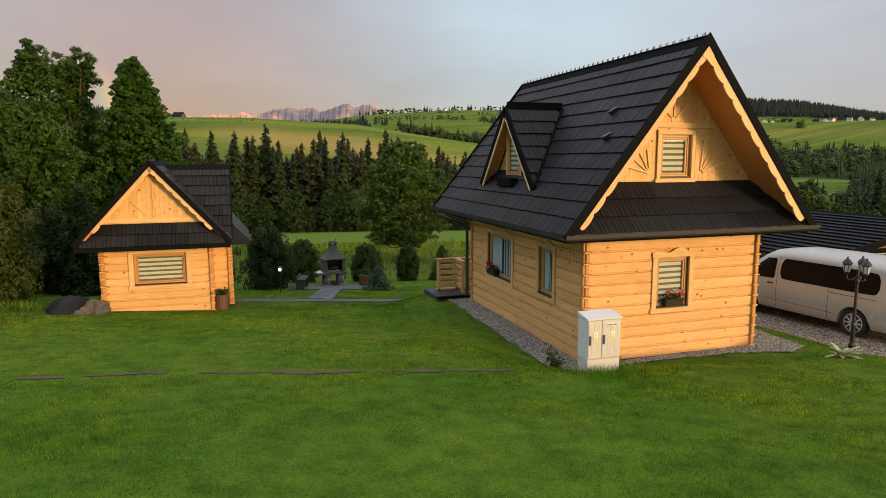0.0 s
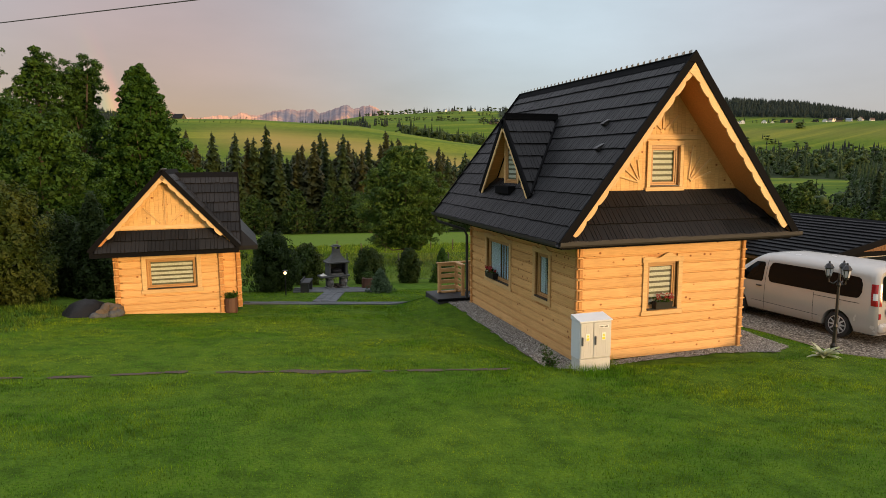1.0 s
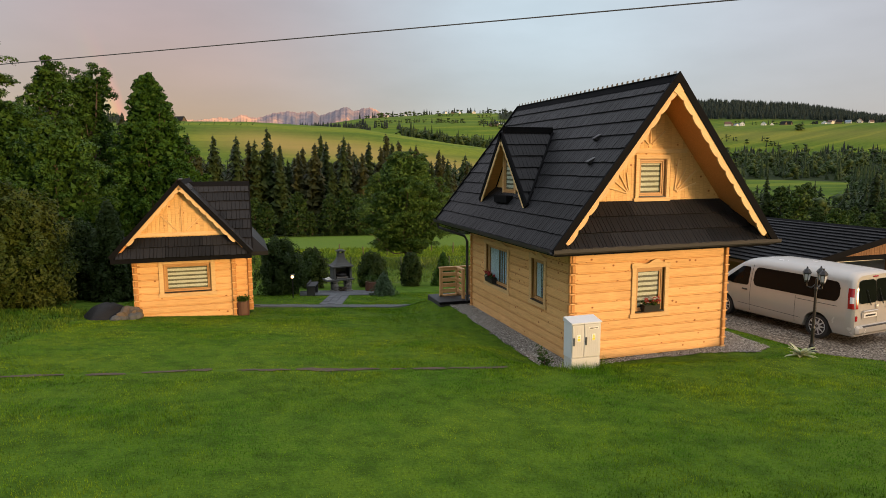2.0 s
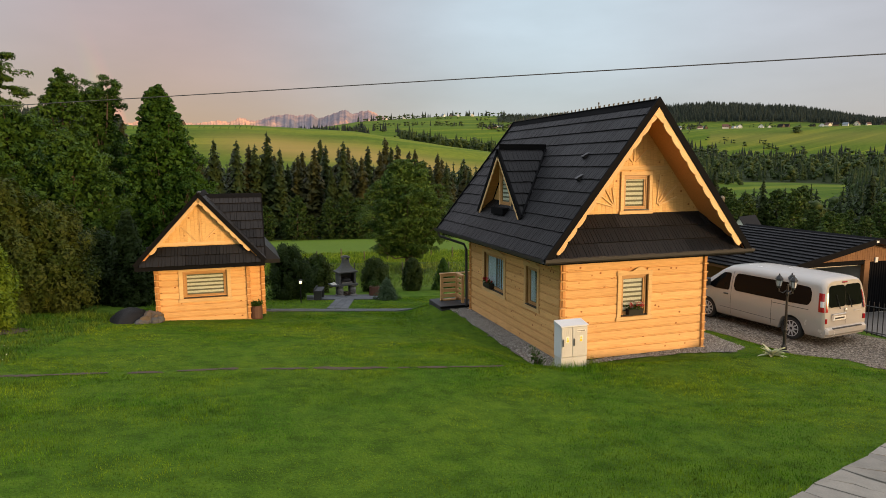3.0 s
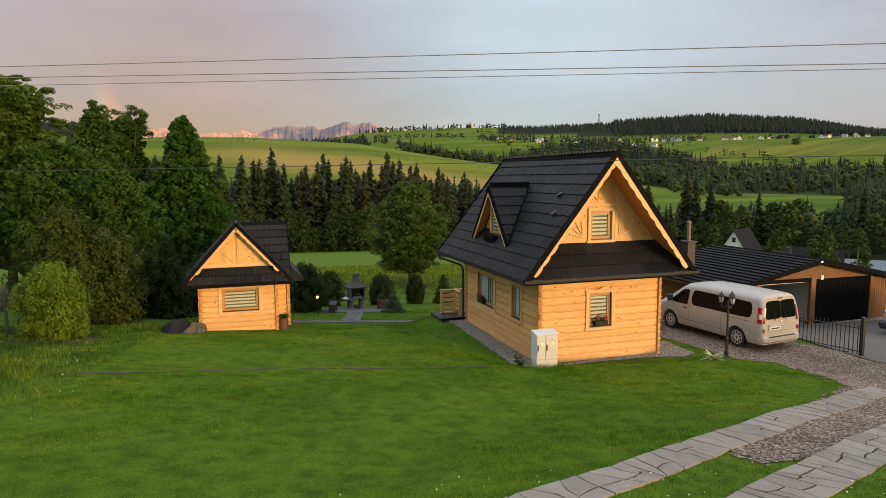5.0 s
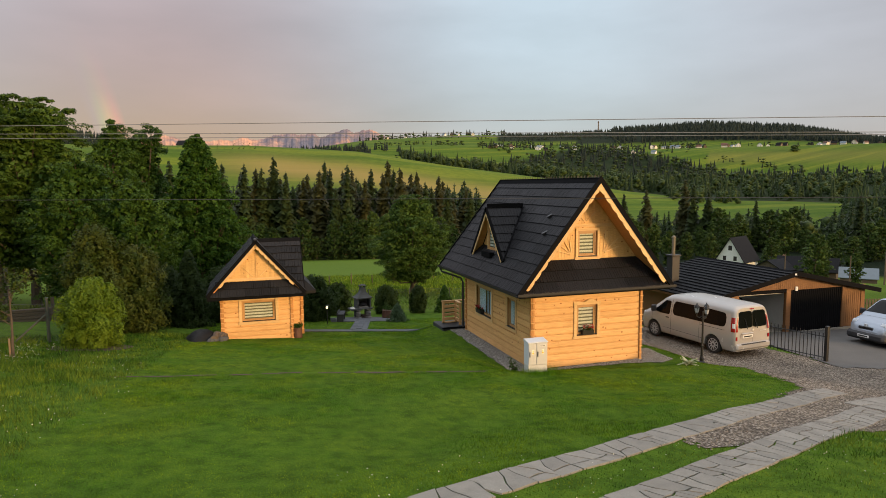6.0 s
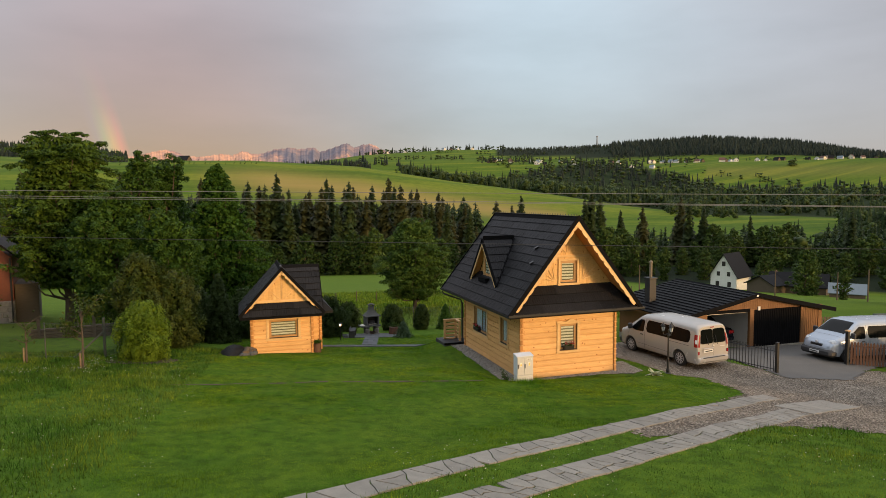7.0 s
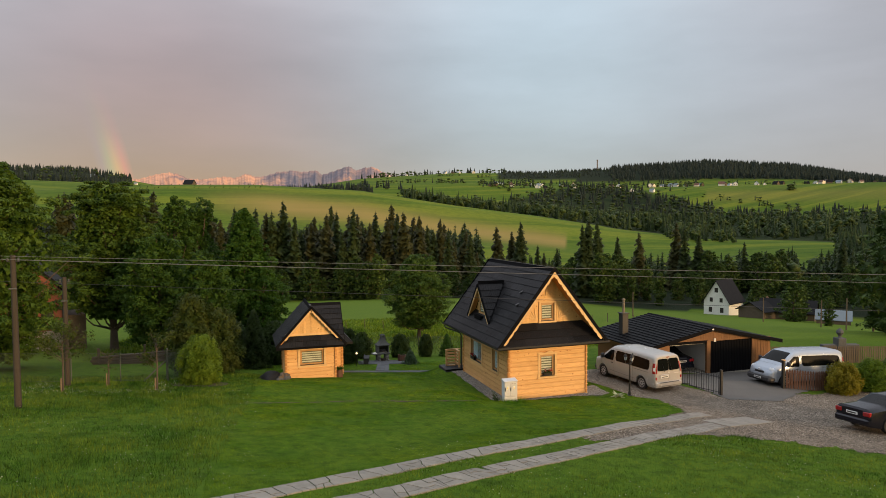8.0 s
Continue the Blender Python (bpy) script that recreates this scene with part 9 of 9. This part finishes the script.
def simple_house(name, label, w, d, h, rh, wall, roof, over=0.3, windows=(), category="house"):
    """Small gabled building: ridge along y, gable towards -y."""
    t = thing(name, label, category)
    part("wall", Geo().prism([(-w / 2, -1.5), (w / 2, -1.5), (w / 2, h), (0, h + rh), (-w / 2, h)], 0, d, "y"), wall, t)
    k = rh / (w / 2)
    for s in (-1, 1):
        e = w / 2 + over
        g = Geo().prism([(s * e, h - over * k), (0, h + rh), (0, h + rh + 0.16), (s * e, h - over * k + 0.16)], -over, d + over, "y")
        part("roof", g, roof, t)
    for x, z, ww, wh in windows:
        wi = part("window", Geo().box((x - ww / 2, -0.05, z), (x + ww / 2, -0.01, z + wh), 0.01), M_DARK, t, "dark window")
        for zf in (z - 0.08, z + wh):
            part("window_frame", Geo().box((x - ww / 2 - 0.08, -0.03, zf), (x + ww / 2 + 0.08, -0.005, zf + 0.08)), M_PLASTER, wi)
    return t


def set_at(ob, px, d, rz, dz=0.0, s=1.0):
    x, y = at_view(px, d)
    ob.matrix_basis = pose(x, y, gz(x, y) + dz, 0, 0, rz)
    ob.scale = (s, s, s)
    return ob


wh = simple_house("white_house", "old white farmhouse with a steep dark roof across the meadow", 6.6, 8.5, 3.6, 5.2, M_PLASTER, M_ROOF2, 0.5, ((-1.3, 3.3, 0.8, 1.1), (1.3, 3.3, 0.8, 1.1), (0, 5.8, 0.9, 1.2), (-1.5, 0.6, 0.9, 1.3), (1.5, 0.6, 0.9, 1.3)))
set_at(wh, 1268, 188, -66, 0.0, 1.04)
lean = simple_house("open_shed", "dark open-sided shed beside the white farmhouse", 7.0, 9.0, 2.0, 1.8, M_OLDWOOD, M_ROOF2, 0.6, (), "shed")
set_at(lean, 1330, 174, -80)
set_at(simple_house("barn", "small dark wooden barn with a steep roof", 4.0, 5.0, 2.0, 3.0, M_OLDWOOD, M_BROWNBOARD, 0.3, (), "barn"), 1362, 192, -40)
set_at(simple_house("barn", "long dark barn with a low black roof", 7.0, 12.0, 2.2, 2.6, M_OLDWOOD, M_ROOF2, 0.4, (), "barn"), 1446, 178, 36)
M_TIN = plain("pale_tin_roof", (0.15, 0.195, 0.235), 0.55, metallic=0.1, var=0.12, relief=0.05)
set_at(simple_house("barn", "low wooden shed with a pale blue-grey tin roof", 6.0, 9.0, 1.8, 2.4, M_OLDWOOD, M_TIN, 0.4, (), "barn"), 1508, 165, 40, 0.0, 0.72)
for px, d in ((1352, 150), (1455, 140), (1500, 118), (1548, 95), (1120, 140)):
    x, y = at_view(px, d)
    po = thing("field_post", "thin dark wooden pole in the meadow", "pole", pose(x, y, gz(x, y)), "poles in the meadow")
    part("pole", Geo().tube([(0, 0, -0.3), (0, 0, 5.2)], [0.13, 0.09], 6), M_OLDWOOD, po)


def brick_building():
    b = thing("brick_building", "old red brick building on a rough stone base", "building", pose(-26.6, 28.5, gz(-26.6, 28.5), 0, 0, 12))
    part("stone_base", Geo().box((-4, 0, -1.0), (1.6, 6, 1.5), 0.05), M_STONEWALL, b)
    rnd = random.Random(3)
    wall = part("wall", Geo().box((-3.95, 0.05, 1.5), (1.55, 5.95, 4.6)), M_BRICK, b)
    for r in range(5):
        x = -4.0
        while x < 1.5:
            w = rnd.uniform(0.3, 0.6)
            part("stone", Geo().box((x, -0.06, -0.4 + r * 0.38), (min(1.6, x + w - 0.03), 0.02, -0.06 + r * 0.38), 0.03), M_STONEWALL, b)
            x += w
    part("roof", Geo().prism([(-4.6, 4.4), (-1.2, 7.4), (2.2, 4.4), (2.2, 4.25), (-1.2, 7.2), (-4.6, 4.25)], -0.5, 6.5, "y"), M_ROOF2, b)
    part("gable", Geo().prism([(-3.9, 4.5), (1.5, 4.5), (-1.2, 7.1)], 0.1, 0.2, "y"), M_BRICK, b)
    part("window", Geo().box((0.0, -0.04, 2.3), (0.8, 0.06, 3.3), 0.02), M_DARK, b)
    part("downpipe", Geo().tube([(1.45, -0.1, 4.5), (1.45, -0.1, 0)], 0.06, 6), M_GUTTER, b)
    part("annex", Geo().box((1.6, 0.3, -1.0), (3.0, 4.0, 2.6), 0.02), M_OLDWOOD, b)
    return b


brick_building()
wood_store = thing("timber_stack", "old dark timber stack under the trees", "timber stack", pose(-17.8, 17.0, gz(-17.8, 17.0), 0, 0, 8))
for k in range(4):
    part("timber", Geo().box((-3.2 + 0.1 * (k % 2), -0.12, 0.05 + k * 0.17), (3.0 + 0.15 * (k % 3), 0.12, 0.2 + k * 0.17), 0.02), M_BARK, wood_store)
for k in range(3):
    part("stack_post", Geo().box((-2.8 + k * 2.6, -0.22, -0.1), (-2.65 + k * 2.6, -0.12, 1.25), 0.01), M_BARK, wood_store)

VILLAGE = [simple_house("village_house", "small far white house with a grey roof", 8, 11, 4.0, 4.0, M_PLASTER, M_TIN, 0.5, ((-2, 1.2, 1.2, 1.5), (2, 1.2, 1.2, 1.5))),
           simple_house("village_house", "small far cream house with a brown roof", 9, 10, 4.2, 4.4, M_BLIND, M_TERRA, 0.5, ((-2, 1.2, 1.2, 1.5), (2, 1.2, 1.2, 1.5))),
           simple_house("village_house", "small far dark wooden house", 8, 10, 3.2, 4.6, M_OLDWOOD, M_ROOF2, 0.5, ((-2, 1.2, 1.2, 1.5), (2, 1.2, 1.2, 1.5)))]


def plant_village():
    rnd = random.Random(31)
    used = set()
    spots = [(rnd.uniform(1170, 1480), rnd.uniform(1690, 1800)) for _ in range(20)] + [(px, rnd.uniform(1680, 1760)) for px in (1190, 1300, 1385, 1455, 1470, 1487, 1500, 1525, 1545, 1568)]
    spots += [(rnd.uniform(860, 1020), rnd.uniform(1550, 1850)) for _ in range(22)] + [(rnd.uniform(1080, 1180), rnd.uniform(1500, 1700)) for _ in range(8)]
    spots += [(px, 2250) for px in (790, 800, 814, 838)] + [(px, 2050) for px in (150, 162, 170, 245)] + [(690, 2300), (720, 2310)]
    for px, d in spots:
        k = 0 if rnd.random() < 0.5 else rnd.choice((1, 2))
        src = VILLAGE[k]
        s = rnd.uniform(0.8, 1.35)
        x, y = at_view(px, d)
        m = pose(x, y, gz(x, y) + 0.2, 0, 0, rnd.uniform(-70, 70))
        if k not in used:
            used.add(k)
            ob = src
            ob.matrix_basis = m
        else:
            ob = copy_thing(src, m)
        ob.scale = (s, s, s)
        tagged(ob, group="village houses")


plant_village()
x, y = at_view(345, 748)
hut2 = simple_house("field_barn", "lone dark barn on the crest of the field", 12, 16, 3.0, 7.0, M_OLDWOOD, M_ROOF2, 1.0, (), "barn")
hut2.matrix_basis = pose(x, y, gz(x, y) - 0.4, 0, 0, 60)
hut2.scale = (0.65, 0.65, 0.6)
x, y = at_view(1056, 2320)
tw = thing("lookout_tower", "slim lattice tower on the wooded hill", "tower", pose(x, y, gz(x, y)))
part("shaft", Geo().tube([(0, 0, 0), (0, 0, 37)], [2.2, 1.4], 6), M_OLDWOOD, tw)
part("platform", Geo().lathe([(2.4, 32), (2.4, 35), (1.6, 37)], 8), M_OLDWOOD, tw)


def mountains():
    """Far alpine chain, built as a rugged range."""
    rng = np.random.default_rng(14)
    n, m = 420, 26
    key = [(150, 318), (250, 314), (275, 307), (300, 303), (318, 306), (335, 314), (360, 316), (400, 311), (418, 314), (437, 306), (455, 312), (470, 311), (492, 304), (505, 303), (520, 301), (532, 304), (545, 303), (560, 301), (572, 309), (585, 305), (603, 299), (618, 294), (632, 302), (646, 297), (662, 296), (680, 306), (720, 318), (800, 330)]
    kp, ky = [a for a, _ in key], [b for _, b in key]
    P = []
    for i in range(n):
        px = 140 + (800 - 140) * i / (n - 1)
        base = np.interp(px, kp, ky) + 1.2 * math.sin(px * 0.9) * math.sin(px * 0.37) + 0.0
        for j in range(m):
            t = j / (m - 1)
            d = 3900 + 700 * t
            yy = base + (1 - t) ** 0.8 * 34 + (4.2 * noise.noise(Vector((px * 0.10, t * 1.6, 0.3))) + 3.0 * noise.noise(Vector((px * 0.26, t * 2.4, 2.3)))) * min(1, 4 * (1 - t))
            a = math.atan((px - 784) / 1130)
            x, y = at_view(px, d)
            P.append((x, y, 8.6 + (391 - yy) / 1130 * d * math.cos(a)))
    i, j = np.meshgrid(np.arange(n - 1), np.arange(m - 1), indexing="ij")
    f = np.stack([i * m + j, (i + 1) * m + j, (i + 1) * m + j + 1, i * m + j + 1], -1).reshape(-1, 4)
    return tagged(new("backdrop", np_mesh("backdrop", np.array(P), f, M_LITROCK)), "far rocky mountain chain catching pink evening light", "mountains", kind="structure")


mountains()

# ---- grass, weeds and flowers ----
BARE = [YARD, APRON] + STRIP + [[(-0.05, -0.05), (HOUSE_W + 0.05, -0.05), (HOUSE_W + 0.05, HOUSE_L), (-0.05, HOUSE_L)],
        [(-9.8, 7.3), (-7.05, 7.3), (-6.6, 7.95), (-6.6, 10.4), (-9.8, 10.4)],
        [(-6.7, 9.4), (-0.3, 8.15), (-0.2, 8.95), (-6.6, 10.15)], [(-4.45, 9.7), (-3.6, 9.5), (-2.7, 13.3), (-1.1, 13.1), (-1.2, 15.4), (-4.7, 15.7), (-4.7, 13.4), (-3.5, 13.4)],
        [(-1.0, 6.5), (0.5, 6.5), (0.5, 8.0), (-1.0, 8.0)]]
MOWN_EDGE = lambda y: -11.9 + 0.10 * (y + 1)


def on_track(x, y):
    """True over the concrete wheel tracks."""
    c = np.zeros(np.shape(x), bool)
    for (ax, ay), (bx, by), w in [(t[k], t[k + 1], t[3] - 0.06) for t in TRACKS for k in (0, 1)]:
        d = np.array([bx - ax, by - ay])
        ln = np.hypot(*d)
        d /= ln
        s = (x - ax) * d[0] + (y - ay) * d[1]
        o = -(x - ax) * d[1] + (y - ay) * d[0]
        c |= (np.abs(o) < w / 2) & (s > 0) & (s < ln)
    return c


def clumpy(x, y, f, seed):
    return 0.5 + 0.25 * np.sin(x * f + seed + 1.3 * np.sin(y * f * 0.7)) + 0.25 * np.sin(y * f * 1.2 - seed + 1.1 * np.sin(x * f * 0.9))


def grass(name, label, mat, n, box, keep, h0, h1, width, seed, near=(-7.0, -11.0), falloff=9.0, lean=0.6):
    rng = np.random.default_rng(seed)
    x0, x1, y0, y1 = box
    x, y = rng.uniform(x0, x1, n * 3), rng.uniform(y0, y1, n * 3)
    ok = keep(x, y) & ~on_track(x, y)
    for q in BARE:
        ok &= ~inside(q, x, y)
    d = np.hypot(x - near[0], y - near[1])
    ok &= rng.uniform(0, 1, len(x)) < np.clip((falloff / np.maximum(d, 1)) ** 1.3, 0.10, 1.0)
    x, y = x[ok][:n], y[ok][:n]
    d = np.hypot(x - near[0], y - near[1])
    m = len(x)
    grow = 0.45 + 1.3 * clumpy(x, y, 2.3, seed) * clumpy(x, y, 0.6, seed + 2)
    h = rng.uniform(h0, h1, m) * grow
    w = width * rng.uniform(0.7, 1.4, m) * np.clip(d / 9.0, 0.8, 2.6)
    a, b = rng.uniform(0, 6.28, m), rng.uniform(0, 6.28, m)
    z = land(x, y) + 0.0
    l = lean * rng.uniform(0, 1, m) * h
    P = np.zeros((m, 3, 3))
    P[:, 0] = np.stack([x - np.cos(a) * w, y - np.sin(a) * w, z - 0.005], -1)
    P[:, 1] = np.stack([x + np.cos(a) * w, y + np.sin(a) * w, z - 0.005], -1)
    P[:, 2] = np.stack([x + np.cos(b) * l, y + np.sin(b) * l, z + h], -1)
    me = np_mesh(name, P.reshape(-1, 3), np.arange(m * 3).reshape(-1, 3), mat)
    return tagged(new(name, me), label, "grass", kind="stuff")


def trench_gap(x, y):
    ty = np.interp(x, [p[0] for p in TRENCH], [p[1] for p in TRENCH])
    return (np.abs(y - ty) < 0.03 + 0.22 * clumpy(x, y, 3.1, 5) * clumpy(x, y, 1.1, 9)) & (x > -12.4) & (x < -2.2)


lawn_keep = lambda x, y: (x > MOWN_EDGE(y)) & ~trench_gap(x, y) & (y > 0.405 * x - 8.3)
grass("lawn_grass", "short mown lawn grass with paler and darker tufts", M_GRASS, 470000, (-13, 7.2, -16, 14), lawn_keep, 0.014, 0.042, 0.0042, 1)
rough_keep = lambda x, y: (x <= MOWN_EDGE(y)) & (y > 0.405 * x - 8.3)
grass("rough_grass", "long uneven grass with clover beside the mown lawn", M_WEED, 120000, (-30, -11, -24, 9), rough_keep, 0.06, 0.20, 0.008, 2, (-14, -10), 12.0, 0.9)
verge_keep = lambda x, y: (y <= 0.405 * x - 8.3)
grass("verge_grass", "rough grass and clover beyond the wheel tracks", M_WEED, 150000, (-18, 14, -26, -6), verge_keep, 0.03, 0.10, 0.007, 3, (-6, -16), 10.0, 0.8)
grass("meadow_grass", "tall uncut hay meadow behind the garden fence", M_MEADOW, 60000, (-22, 26, 19, 62), lambda x, y: y > 19, 0.14, 0.42, 0.016, 8, (-2, 16), 30.0, 0.8)
tuft_keep = lambda x, y: (np.hypot((x + 0.6) / 0.75, (y + 2.05) / 0.45) < 1) & ~((x > -1.02) & (x < -0.22) & (y > -1.85) & (y < -1.5)) | ((np.abs(y + 0.35 + 0.0 * x) < 0.22) & (x > -1.0) & (x < 0.6))
grass("long_tufts", "long grass tufts growing round the cabinet", M_GRASS, 2600, (-2, 1, -3, 0.2), tuft_keep, 0.12, 0.42, 0.006, 4, (-1, -2), 50.0, 0.5)


def clover(n, boxes, seed, label):
    rng = np.random.default_rng(seed)
    V = []
    for x0, x1, y0, y1 in boxes:
        x, y = rng.uniform(x0, x1, n), rng.uniform(y0, y1, n)
        ok = (clumpy(x, y, 0.8, seed) > 0.35) & ~on_track(x, y)
        for q in BARE:
            ok &= ~inside(q, x, y)
        x, y = x[ok], y[ok]
        z = land(x, y) + rng.uniform(0.06, 0.16, len(x))
        V.append(np.stack([x, y, z], -1))
    co, f = loose_leaves(rng, np.concatenate(V), 0.011, 1.0, 0.3)
    return tagged(new("clover_flowers", np_mesh("clover_flowers", co, f, M_WHITEFL)), label, "flowers", kind="stuff")


clover(1100, [(-26, -11.6, -14, 3), (-21, -15, 2, 6)], 6, "small white clover flowers in the long grass")
clover(900, [(-8, 10, -17, -9.6)], 7, "small white clover flowers on the verge")


def weeds():
    rnd = random.Random(12)
    t = thing("wall_weed", "dry reddish weed growing against the house wall", "weed", pose(-0.75, -0.25, gz(-0.75, -0.25)))
    g, lv = Geo(), []
    for k in range(9):
        a, h = rnd.uniform(0, 6.28), rnd.uniform(0.25, 0.62)
        tip = Vector((math.cos(a) * 0.16, math.sin(a) * 0.16, h))
        g.tube([(math.cos(a) * 0.03, math.sin(a) * 0.03, -0.02), tip * 0.5, tip], [0.006, 0.005, 0.002], 4)
        lv += [tuple(tip * rnd.uniform(0.2, 1.0) + Vector((rnd.gauss(0, 0.04), rnd.gauss(0, 0.04), 0))) for _ in range(26)]
    part("stems", g, M_TERRA, t)
    co, f = loose_leaves(np.random.default_rng(5), np.array(lv), 0.03)
    part("leaves", np_mesh("leaves", co, f, M_LEAF), M_LEAF, t)


weeds()
